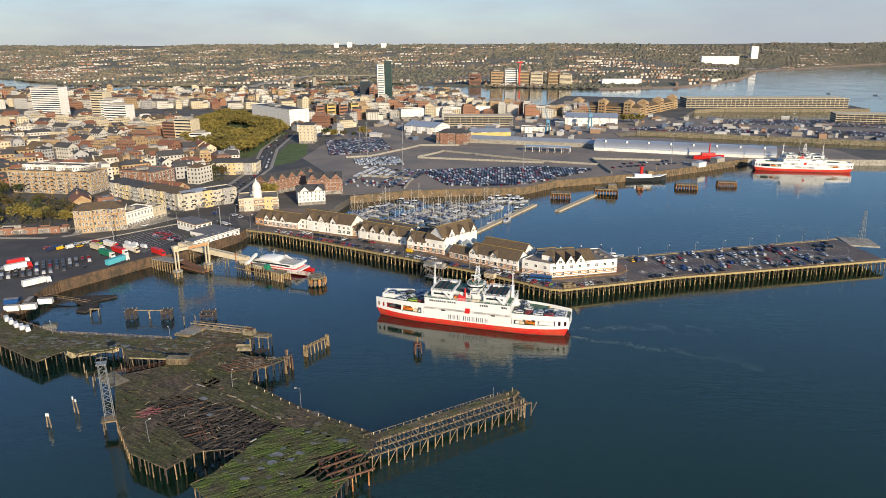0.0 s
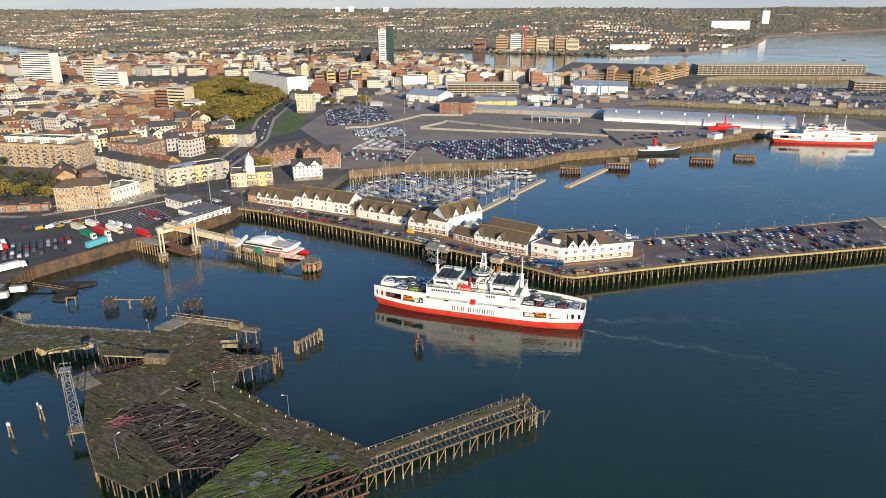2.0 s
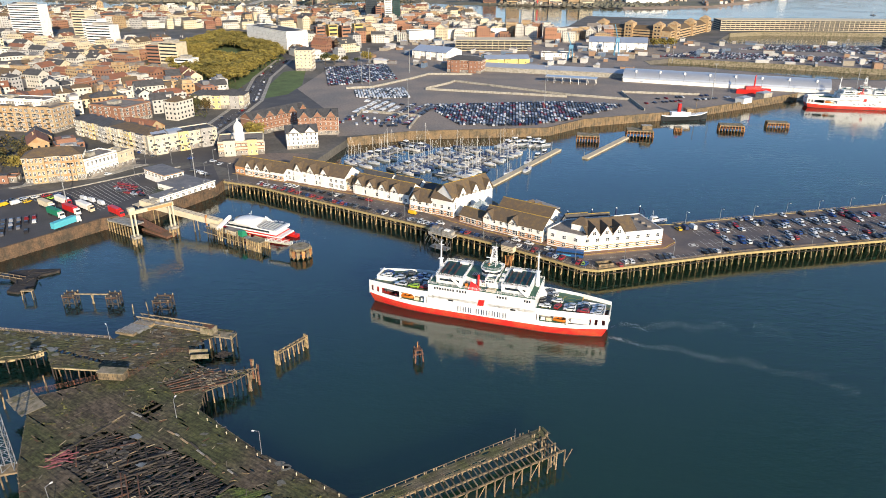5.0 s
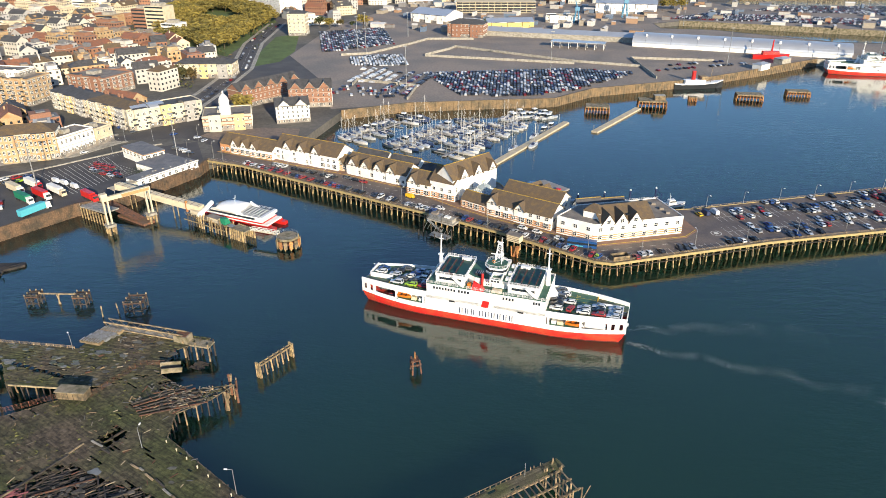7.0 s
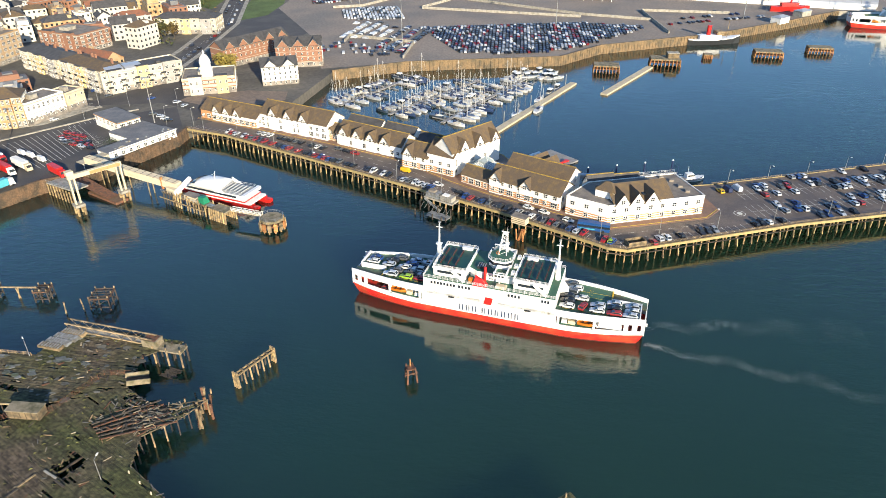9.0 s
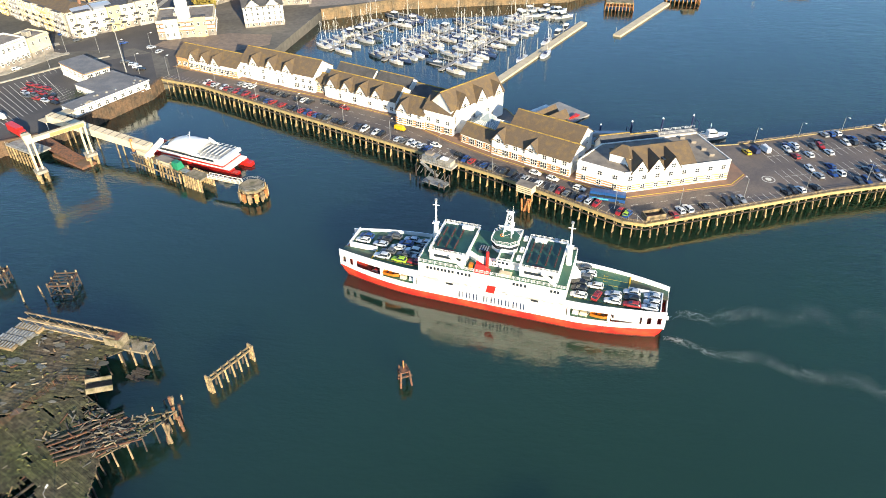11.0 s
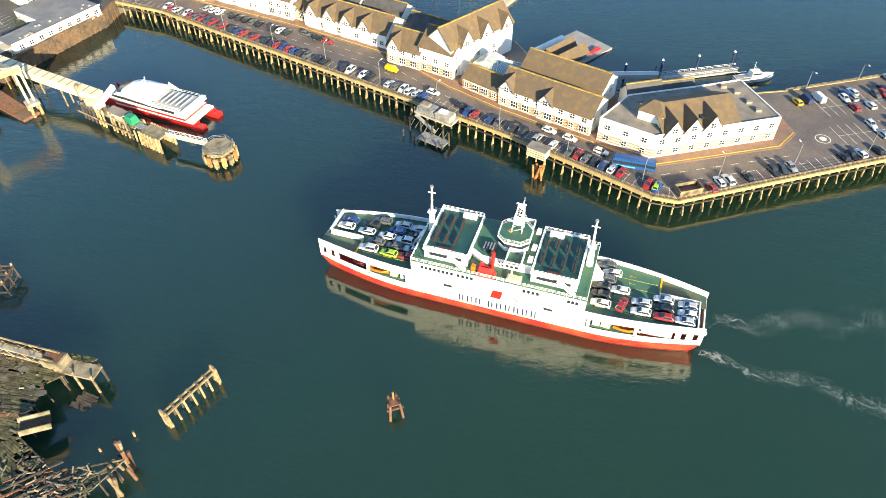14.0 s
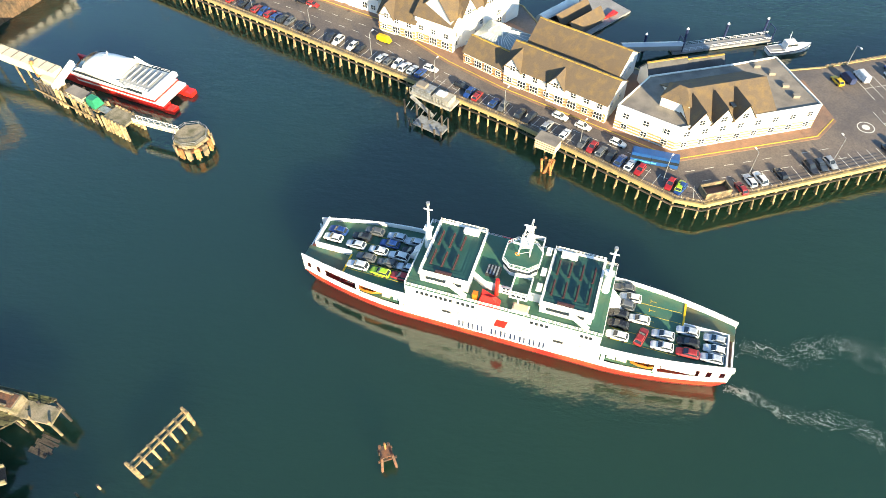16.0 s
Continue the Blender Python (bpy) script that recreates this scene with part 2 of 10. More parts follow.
for sc, wgt in ((0.9, 0.55), (0.22, 1.0), (2.6, 0.2)):
    tx = nd.new("ShaderNodeTexNoise")
    tx.inputs["Scale"].default_value, tx.inputs["Detail"].default_value = sc, 3.0
    st = nd.new("ShaderNodeMapping")
    st.inputs["Scale"].default_value = (0.55, 1.25, 1)
    st.inputs["Rotation"].default_value = (0, 0, 0.35)
    ln(geo.outputs["Position"], st.inputs["Vector"])
    ln(st.outputs[0], tx.inputs["Vector"])
    ml = nd.new("ShaderNodeMath")
    ml.operation = "MULTIPLY_ADD"
    ln(tx.outputs[0], ml.inputs[0])
    ml.inputs[1].default_value = wgt
    if hs:
        ln(hs, ml.inputs[2])
    hs = ml.outputs[0]
bp = nd.new("ShaderNodeBump")
bp.inputs["Strength"].default_value, bp.inputs["Distance"].default_value = 0.5, 0.08
ln(hs, bp.inputs["Height"])
gust = nd.new("ShaderNodeTexNoise")
gust.inputs["Scale"].default_value, gust.inputs["Detail"].default_value = 0.011, 3.0
ln(geo.outputs["Position"], gust.inputs["Vector"])
gmap = nd.new("ShaderNodeMapRange")
gmap.inputs[1].default_value, gmap.inputs[2].default_value = 0.42, 0.66
gmap.inputs[3].default_value, gmap.inputs[4].default_value = 0.055, 0.26
ln(gust.outputs[0], gmap.inputs[0])
ln(gmap.outputs[0], bp.inputs["Distance"])
ln(bp.outputs[0], bs.inputs["Normal"])
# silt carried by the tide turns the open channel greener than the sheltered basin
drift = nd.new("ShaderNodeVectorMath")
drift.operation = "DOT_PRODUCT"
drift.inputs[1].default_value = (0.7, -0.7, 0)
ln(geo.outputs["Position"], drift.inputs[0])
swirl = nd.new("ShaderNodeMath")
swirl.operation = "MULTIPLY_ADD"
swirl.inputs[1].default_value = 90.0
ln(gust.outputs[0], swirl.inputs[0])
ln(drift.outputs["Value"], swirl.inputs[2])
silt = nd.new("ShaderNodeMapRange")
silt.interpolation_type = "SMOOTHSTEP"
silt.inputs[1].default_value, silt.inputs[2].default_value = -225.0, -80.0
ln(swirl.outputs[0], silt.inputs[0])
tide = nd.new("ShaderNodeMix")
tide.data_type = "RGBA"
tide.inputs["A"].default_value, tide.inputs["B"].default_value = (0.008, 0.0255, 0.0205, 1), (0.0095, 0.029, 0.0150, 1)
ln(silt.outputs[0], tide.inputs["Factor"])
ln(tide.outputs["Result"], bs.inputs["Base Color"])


# ---------- building kit ----------
class Shape:
    """Gathers faces of one mesh part."""

    def __init__(self):
        self.v, self.f = [], []

    def add(self, vs, fs, m=None):
        n = len(self.v)
        self.v += [tuple(m @ Vector(p)) if m else tuple(p) for p in vs]
        self.f += [tuple(n + i for i in q) for q in fs]
        return self

    def box(self, x0, x1, y0, y1, z0, z1, m=None, taper=0.0):
        t = taper
        vs = [(x0, y0, z0), (x1, y0, z0), (x1, y1, z0), (x0, y1, z0),
              (x0 + t, y0 + t, z1), (x1 - t, y0 + t, z1), (x1 - t, y1 - t, z1), (x0 + t, y1 - t, z1)]
        return self.add(vs, [(3, 2, 1, 0), (4, 5, 6, 7), (0, 1, 5, 4), (1, 2, 6, 5), (2, 3, 7, 6), (3, 0, 4, 7)], m)

    def prism(self, poly, z0, z1, m=None):
        n = len(poly)
        vs = [(x, y, z0) for x, y in poly] + [(x, y, z1) for x, y in poly]
        fs = [tuple(range(n - 1, -1, -1)), tuple(range(n, 2 * n))]
        fs += [(i, (i + 1) % n, n + (i + 1) % n, n + i) for i in range(n)]
        return self.add(vs, fs, m)

    def loft(self, rings, cap=True):
        n = len(rings[0])
        vs = [p for r in rings for p in r]
        fs = [(k * n + i, k * n + (i + 1) % n, (k + 1) * n + (i + 1) % n, (k + 1) * n + i) for k in range(len(rings) - 1) for i in range(n)]
        if cap:
            fs += [tuple(range(n - 1, -1, -1)), tuple(range((len(rings) - 1) * n, len(rings) * n))]
        return self.add(vs, fs)

    def rod(self, a, b, r, n=6, r2=None):
        a, b = Vector(a), Vector(b)
        q = (b - a).to_track_quat("Z", "Y").to_matrix()
        r2 = r if r2 is None else r2
        ring = lambda c, rr: [c + q @ Vector((rr * math.cos(2 * math.pi * i / n), rr * math.sin(2 * math.pi * i / n), 0)) for i in range(n)]
        return self.loft([ring(a, r), ring(b, r2)])

    def gable(self, x0, x1, y0, y1, z0, z1, over=0.5, thick=0.25, m=None):
        """A ridge roof along x, as a folded slab with eaves."""
        ym = (y0 + y1) / 2
        s = (z1 - z0) / (ym - y0)
        a = [(y0 - over, z0 - over * s), (ym, z1), (y1 + over, z0 - over * s)]
        vs = [(x, y, z + dz) for x in (x0 - over, x1 + over) for dz in (0, thick) for y, z in a]
        fs = [(0, 1, 4, 3), (1, 2, 5, 4), (6, 9, 10, 7), (7, 10, 11, 8), (3, 4, 10, 9), (4, 5, 11, 10),
              (0, 6, 7, 1), (1, 7, 8, 2), (0, 3, 9, 6), (2, 8, 11, 5)]
        return self.add(vs, fs, m)

    def hip(self, x0, x1, y0, y1, z0, z1, over=0.4, m=None):
        x0, x1, y0, y1 = x0 - over, x1 + over, y0 - over, y1 + over
        w = min(x1 - x0, y1 - y0) / 2
        if x1 - x0 >= y1 - y0:
            r = [(x0 + w * 0.9, (y0 + y1) / 2, z1), (x1 - w * 0.9, (y0 + y1) / 2, z1)]
            fs = [(3, 2, 1, 0), (0, 1, 5, 4), (1, 2, 5), (2, 3, 4, 5), (3, 0, 4)]
        else:
            r = [((x0 + x1) / 2, y0 + w * 0.9, z1), ((x0 + x1) / 2, y1 - w * 0.9, z1)]
            fs = [(3, 2, 1, 0), (0, 1, 4), (1, 2, 5, 4), (2, 3, 5), (3, 0, 4, 5)]
        return self.add([(x0, y0, z0), (x1, y0, z0), (x1, y1, z0), (x0, y1, z0)] + r, fs, m)

    def mesh(self, name, material, smooth=False):
        me = bpy.data.meshes.new(name)
        me.from_pydata(self.v, [], self.f)
        me.update()
        if material:
            me.materials.append(material)
        if smooth:
            me.polygons.foreach_set("use_smooth", [True] * len(me.polygons))
        return me


def part(name, shape, material, parent=None, label="", at=None, smooth=False, kind=""):
    """Links a shape, or a ready mesh, as one mesh object under its thing."""
    me = shape if isinstance(shape, bpy.types.Mesh) else shape.mesh(name, material, smooth)
    ob = new(name, me)
    if parent:
        ob.parent = parent
    if at:
        ob.matrix_basis = at
    return tagged(ob, label, kind=kind)


def thing(name, label, category, at=None, group="", kind=""):
    ob = new(name)
    ob.empty_display_size = 0.5
    if at:
        ob.matrix_basis = at
    return tagged(ob, label, category, group, kind)


def setting(name, shape, material, label, category):
    return tagged(part(name, shape, material), label, category, kind="structure")


def frame_of(a, b, z=5.0):
    """A pose at point a whose x axis runs to point b, and its length."""
    d = Vector((b[0] - a[0], b[1] - a[1]))
    return pose(a[0], a[1], z, 0, 0, math.degrees(math.atan2(d.y, d.x))), d.length


rng = random.Random(7)
DECK = 5.0

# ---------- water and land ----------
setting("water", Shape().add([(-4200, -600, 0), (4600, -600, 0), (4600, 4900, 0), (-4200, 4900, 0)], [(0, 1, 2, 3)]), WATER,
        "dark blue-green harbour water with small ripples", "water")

NEAR_BANK = [(745, 1330), (470, 1345), (474, 1470), (250, 1560), (180, 1330), (98, 1235), (30, 1250), (20, 1500), (-60, 1640), (-165, 1900),
             (-350, 1880), (-526, 1765), (-900, 1740), (-1200, 1690), (-1900, 1600)]
SOUTH_SHORE = [(-3500, 200), (-1500, 150), (-260, 225), (-192, 250), (-201, 271), (-198.5, 313), (-170.6, 353), (-155.5, 361.5), (-150.4, 373), (-134.5, 404), (-133.4, 414.2),
               (-114, 436), (-92, 452), (-80, 510.5), (-37.3, 531), (60, 545), (90, 574), (143, 595), (173, 606), (246, 652), (300, 688),
               (520, 676), (560, 715), (433, 765), (357, 780), (266, 853), (212, 864), (212, 897), (246, 917), (316, 890), (388, 863), (470, 830), (760, 730), (1000, 690), (1000, 900),
               (700, 1010), (559, 1058), (479, 1065), (354, 1083), (423, 1215), (485, 1240), (659, 1226), (735, 1226)]
setting("ground", Shape().prism(SOUTH_SHORE + NEAR_BANK + [(-3500, 1500)], -3, DECK), TOWNGROUND, "grey-brown town ground behind the quays", "ground")

FAR_SHORE = [(-4000, 2900), (-1650, 2500), (-1150, 2050), (-500, 1950), (-300, 2150), (-176, 2095), (0, 1950), (380, 1828), (620, 1890), (928, 2280),
             (1255, 2928), (1844, 3425), (2324, 3830), (3000, 4250), (4500, 4600)]


def shore_y(x):
    for (x0, y0), (x1, y1) in zip(FAR_SHORE, FAR_SHORE[1:]):
        if x0 <= x <= x1:
            return y0 + (y1 - y0) * (x - x0) / (x1 - x0)
    return 2900 if x < 0 else 4600


def far_z(x, y):
    s = shore_y(x)
    k = max(0.0, (y - s) / (4760 - s))
    ridge = 104 + 7 * noise.noise((x * 0.0011, 3.1, 0)) + 4 * noise.noise((x * 0.004, 7.7, 0))
    return 3 + ridge * k ** 1.15 + 9 * noise.noise((x * 0.004, y * 0.004, 0)) * min(1, 3 * k) * (1 - k)


far = Shape()
NX, NY = 130, 60
for i in range(NX + 1):
    x = -3900 + 8000 * i / NX
    s = shore_y(x)
    for j in range(NY + 1):
        y = s + (4760 - s) * j / NY
        far.v.append((x, y, far_z(x, y) if j else -2))
for i in range(NX):
    for j in range(NY):
        a = i * (NY + 1) + j
        far.f.append((a, a + NY + 1, a + NY + 2, a + 1))
setting("far_ground", far, FARLAND, "wooded suburban hills across the river to the horizon", "hills")

# quay walls of steel sheet piling
def quay_wall(name, pts, label, top=DECK + 0.9, mt=SHEET, pitch=1.2):
    sh = Shape()
    for a, b in zip(pts, pts[1:]):
        m, n = frame_of(a, b, 0)
        k = max(1, int(n / pitch))
        w = n / k
        for i in range(k):
            o = 0.0 if i % 2 else 0.28
            sh.box(i * w, (i + 1) * w, -0.35 - o, 0.3, -2.5, top - 0.5, m)
        sh.box(-0.2, n + 0.2, -0.5, 0.7, top - 0.5, top, m)
    return setting(name, sh, mt, label, "quay wall")


quay_wall("quay_wall_basin", SOUTH_SHORE[4:11], "brown sheet-piled quay wall round the ferry basin", mt=mat("rusty_sheet_piling", (0.13, 0.08, 0.045), 0.9, var=0.35, scale=0.3, col2=(0.06, 0.045, 0.03), fine=1.5))
quay_wall("quay_wall_north", SOUTH_SHORE[13:21], "long pale brown sheet-piled quay wall beside the marina", top=DECK + 1.2)
quay_wall("quay_wall_dock", [(246, 917), (316, 890), (388, 863), (470, 830), (760, 730)], "stone dock wall in front of the vehicle port", mt=SLABM, pitch=6)
quay_wall("quay_wall_berth", SOUTH_SHORE[20:22], "concrete berth wall beside the moored ferry", mt=CONC, pitch=6)

quay_wall("quay_wall_storage", [(423, 1215), (485, 1240), (659, 1226), (735, 1226)], "pale stone wall under the storage deck", mt=SLABM, pitch=8)

# ---------- the pier ----------
PIER_S = [(-133.4, 414.2), (-113.2, 406.6), (-87.2, 390.8), (-42.2, 364), (-15.2, 348), (12.4, 331), (47.7, 305.6), (54, 304), (117.6, 323.7), (238.5, 352.2)]
PIER_N = [(233.5, 393.5), (97, 356), (84, 354), (66, 356), (49, 352.5), (36, 361), (23, 369.5), (16, 385), (4, 393), (-12, 396), (-30, 404), (-62, 428), (-92, 446), (-114, 436)]
setting("pier_deck", Shape().prism(PIER_S + PIER_N, DECK - 0.7, DECK), ASPHALT, "worn grey asphalt deck of the town pier", "pier")


def along(pts, step):
    """Points and directions at even steps along a line of points."""
    out, carry = [], 0.0
    for a, b in zip(pts, pts[1:]):
        a, b = Vector(a), Vector(b)
        n = (b - a).length
        d = (b - a) / n
        s = carry
        while s < n:
            out.append((a + d * s, d))
            s += step
        carry = s - n
    return out


pier = thing("pier_substructure", "timber piles and yellow edge beams under the pier", "pier", kind="structure")
PILE_ME = Shape().rod((0, 0, -3), (0, 0, 4.3), 0.24, 7).mesh("pile", PILE)
RAKE_ME = Shape().rod((0, -1.7, -3), (0, 0.2, 4.2), 0.22, 7).mesh("raking_pile", PILE)
for i, (p, d) in enumerate(along(PIER_S, 2.9)):
    ang = math.degrees(math.atan2(d.y, d.x))
    inn = Vector((-d.y, d.x))
    part("pile", PILE_ME, None, pier, at=pose(p.x + inn.x * 0.35, p.y + inn.y * 0.35, 0, rng.uniform(-1.5, 1.5), rng.uniform(-1.5, 1.5), ang))
    if i % 2 == 0:
        q = p + inn * 0.5
        part("raking_pile", RAKE_ME, None, pier, at=pose(q.x, q.y, 0, 0, 0, ang))
back_piles = Shape()
for row in (4.5, 9.0, 14.0):
    for p, d in along(PIER_S, 4.0):
        q = p + Vector((-d.y, d.x)) * row
        back_piles.rod((q.x, q.y, -3), (q.x, q.y, 4.3), 0.24, 5)
for p, d in along(PIER_N, 4.0):
    back_piles.rod((p.x - d.y * 0.6, p.y + d.x * 0.6, -3), (p.x - d.y * 0.6, p.y + d.x * 0.6, 4.3), 0.24, 5)
part("inner_piles", back_piles, PILE, pier, kind="stuff")
beams, waling = Shape(), Shape()
for a, b in zip(PIER_S, PIER_S[1:]):
    m, n = frame_of(a, b, 0)
    beams.box(-0.1, n + 0.1, -0.28, 0.25, DECK - 0.75, DECK + 0.22, m)
    waling.box(-0.1, n + 0.1, -0.2, 0.15, 2.9, 3.2, m)
part("edge_beam", beams, BEAM, pier, "yellowed timber edge beams")
# The dark colour here stands in for shade below the pier deck.
part("waling", waling, ROT_SHADE, pier, "lower waling beam, coloured dark for under-deck shade")
nbeams = Shape()
for a, b in zip(PIER_N, PIER_N[1:]):
    m, n = frame_of(a, b, 0)
    nbeams.box(-0.1, n + 0.1, -0.2, 0.28, DECK - 0.75, DECK + 0.22, m)
part("back_edge_beam", nbeams, BEAM, pier)


def railing(name, pts, label, h=1.1, step=2.2, mt=STEEL, rails=(0.45, 0.8, 1.1), z=DECK, r=0.045):
    rl = thing(name, label, "railing")
    me = Shape().rod((0, 0, 0), (0, 0, h), r * 1.4, 5).mesh("post", mt)
    for p, d in along(pts, step):
        part("post", me, None, rl, at=pose(p.x, p.y, z))
    for k in rails:
        sh = Shape()
        for a, b in zip(pts, pts[1:]):
            sh.rod((*a, z + k), (*b, z + k), r, 5)
        part("rail", sh, mt, rl)
    return rl


def inset(pts, o):
    res = []
    for i, p in enumerate(pts):
        a, b = Vector(pts[max(0, i - 1)]), Vector(pts[min(len(pts) - 1, i + 1)])
        d = (b - a).normalized()
        res.append((p[0] - d.y * o, p[1] + d.x * o))
    return res


railing("pier_railing", inset(PIER_S, 0.35), "low grey steel railing along the pier edge", mt=PALEWOOD, step=5.8)
railing("pier_railing", inset(PIER_N[:2], 0.35), "low grey steel railing along the pier car park", mt=PALEWOOD, step=4.4)

# pavement and road markings on the pier
FRONT = [(-133, 429), (-98, 412.8), (-62, 396), (-27, 376.5), (-6, 356.5), (9, 345), (35, 328.5), (50.5, 318.5), (87, 327.5), (93, 334)]
pv = Shape().prism(inset(FRONT, -0.5) + [(90, 350), (66, 353), (48, 350), (22, 367), (2, 385), (-20, 395), (-62, 415), (-120, 437)], DECK, DECK + 0.12)
setting("pavement", pv, PAVING, "red-brown brick pavement along the white pier buildings", "pavement")
kerb = Shape()
for a, b in zip(FRONT, FRONT[1:]):
    m, n = frame_of(a, b, 0)
    kerb.box(0, n, 0.25, 0.5, DECK + 0.1, DECK + 0.17, m)
setting("kerb", kerb, YLINE, "pale yellow kerb line of the pier pavement", "kerb")
marks = Shape()
for p, d in along(PIER_S[:9], 2.6):
    m = pose(p.x, p.y, 0, 0, 0, math.degrees(math.atan2(d.y, d.x)))
    marks.box(-0.06, 0.06, 1.0, 5.6, DECK, DECK + 0.006, m)
for r in (0, 1, 2, 3, 4):
    a, b = Vector((105, 326 + r * 7)), Vector((228, 355.5 + r * 7))
    m, n = frame_of(a, b, 0)
    if r in (1, 3):
        marks.box(0, n, -0.06, 0.06, DECK, DECK + 0.006, m)
        for k in range(int(n / 2.6)):
            marks.box(k * 2.6 - 0.06, k * 2.6 + 0.06, -4.6, 4.6, DECK, DECK + 0.007, m)
part("bay_line", marks, LINE, pier, kind="stuff")


# ---------- windows ----------
def window_mesh(name, w, h, cols=2, rows=2, frame_mat=WHITE, d=0.12):
    """A pane with frame and glazing bars, its middle at the origin, facing -y."""
    g, fr = Shape().box(-w / 2, w / 2, -d * 0.3, 0.05, -h / 2, h / 2), Shape()
    t = 0.09
    for k in range(cols + 1):
        x = -w / 2 + w * k / cols
        fr.box(x - t / 2, x + t / 2, -d, 0.04, -h / 2 - t / 2, h / 2 + t / 2)
    for k in range(rows + 1):
        z = -h / 2 + h * k / rows
        fr.box(-w / 2, w / 2, -d + 0.01, 0.04, z - t / 2, z + t / 2)
    n = len(g.f)
    g.add(fr.v, fr.f)
    me = g.mesh(name, GLASS)
    me.materials.append(frame_mat)
    me.polygons.foreach_set("material_index", [0] * n + [1] * (len(g.f) - n))
    return me


WIN_A = window_mesh("window", 1.5, 1.5, 2, 2)
WIN_B = window_mesh("window", 2.4, 2.0, 3, 2)
WIN_C = window_mesh("window", 0.9, 1.4, 1, 2)


# ---------- white gabled pier buildings ----------
def pier_building(label, a, b, depth, eave, ridge, gables=(), bands=True, wall=WHITE, roof=ROOF, wins=True, name="quay_building", z=DECK + 0.12, step=3.4):
    """A rendered building with a long ridge and small front gables. gables: (middle, width, peak height)."""
    m, n = frame_of(a, b, z)
    t = thing(name, label, "building", at=m)
    w = Shape().box(0, n, 0, depth, 0, eave)
    # end gables
    for x in (0.0, n):
        w.add([(x - 0.01, 0, eave), (x - 0.01, depth, eave), (x - 0.01, depth / 2, ridge - 0.05), (x + 0.01, 0, eave), (x + 0.01, depth, eave), (x + 0.01, depth / 2, ridge - 0.05)],
              [(0, 1, 2), (3, 5, 4), (0, 3, 4, 1), (1, 4, 5, 2), (2, 5, 3, 0)])
    part("wall", w, wall, t)
    part("roof", Shape().gable(0, n, 0, depth, eave, ridge, over=0.4), roof, t)
    part("ridge", Shape().box(-0.4, n + 0.4, depth / 2 - 0.25, depth / 2 + 0.25, ridge + 0.12, ridge + 0.33), LICHEN, t)
    for c, gw, pk in gables:
        g = Shape().add([(c - gw / 2, -0.35, 0), (c + gw / 2, -0.35, 0), (c + gw / 2, -0.35, eave - 0.3), (c, -0.35, pk - 0.1), (c - gw / 2, -0.35, eave - 0.3),
                         (c - gw / 2, 0.3, 0), (c + gw / 2, 0.3, 0), (c + gw / 2, 0.3, eave - 0.3), (c, 0.3, pk - 0.1), (c - gw / 2, 0.3, eave - 0.3)],
                        [(0, 1, 2, 3, 4), (9, 8, 7, 6, 5), (1, 6, 7, 2), (5, 0, 4, 9), (2, 7, 8, 3), (3, 8, 9, 4)])
        part("gable", g, wall, t)
        run = (pk - eave) / ((ridge - eave) / (depth / 2)) + 1.2
        r = Shape().gable(-0.75, run, -gw / 2, gw / 2, eave - 0.3, pk, over=0.25, thick=0.2, m=pose(c, 0, 0, 0, 0, 90))
        part("gable_roof", r, roof, t)
        if wins:
            part("window", WIN_A, None, t, at=pose(c, -0.38, min(eave, pk - 2.2)))
    if bands:
        for k in range(3):
            part("brick_band", Shape().box(-0.03, n + 0.03, -0.39, -0.01, 0.5 + k * 0.9, 0.95 + k * 0.9), STRIPE, t)
    if wins:
        k = int(n / step)
        for i in range(k):
            x = (i + 0.5) * n / k
            part("window", WIN_B if i % 3 else WIN_A, None, t, at=pose(x, -0.42 if bands else -0.05, 1.9))
            if eave > 5.5:
                part("window", WIN_A, None, t, at=pose(x, -0.05, 4.6))
        for i in range(int(depth / 5)):
            part("window", WIN_A, None, t, at=pose(n + 0.05, (i + 0.7) * 5 - 1, eave - 2.0, 0, 0, 90))
    return t


LICHEN = mat("lichen_ridge", (0.42, 0.27, 0.04), 0.95, var=0.25, scale=0.8, col2=(0.22, 0.14, 0.05))
G = "white gabled building with brown tiled roof on the pier"
BR_ = pier_building("low white building with brick end and brown tiled roof", (-131, 429.6), (-99.5, 414.8), 13, 4.6, 8.6, [(10, 5, 8), (16.5, 5, 8), (23, 5, 8)])
part("brick_end", Shape().box(-0.06, 7.2, -0.05, 13.06, 0, 4.5), STRIPE, BR_, "orange brick end bay")
pier_building("taller white gabled building with brown tiled roof", (-98, 417), (-63, 399.5), 14, 7.0, 11.6, [(8, 5.5, 10.8), (17, 5.5, 10.8), (26, 5.5, 10.8)], bands=False)
pier_building("small entrance building with brown tiled roof between two white buildings", (-64, 402.5), (-57.5, 398.5), 9, 3.6, 6.6, [(3.4, 4.5, 6.2)], wall=CREAM)
pier_building("long white building with four gables and brown roof", (-58, 396.5), (-27.4, 379.4), 12, 5.2, 9.2, [(4, 5.5, 8.8), (11.5, 5.5, 8.8), (19, 5.5, 8.8), (26.5, 5.5, 8.8)], bands=False)
pier_building("low white shop building with striped brick base", (-26.4, 372), (-15.5, 366.2), 12, 5.6, 9.6, [(3, 5, 9.2)])
pier_building("white two-storey building with brown roof", (-15.5, 367), (-4.8, 360.8), 13, 8.2, 12.6, [])
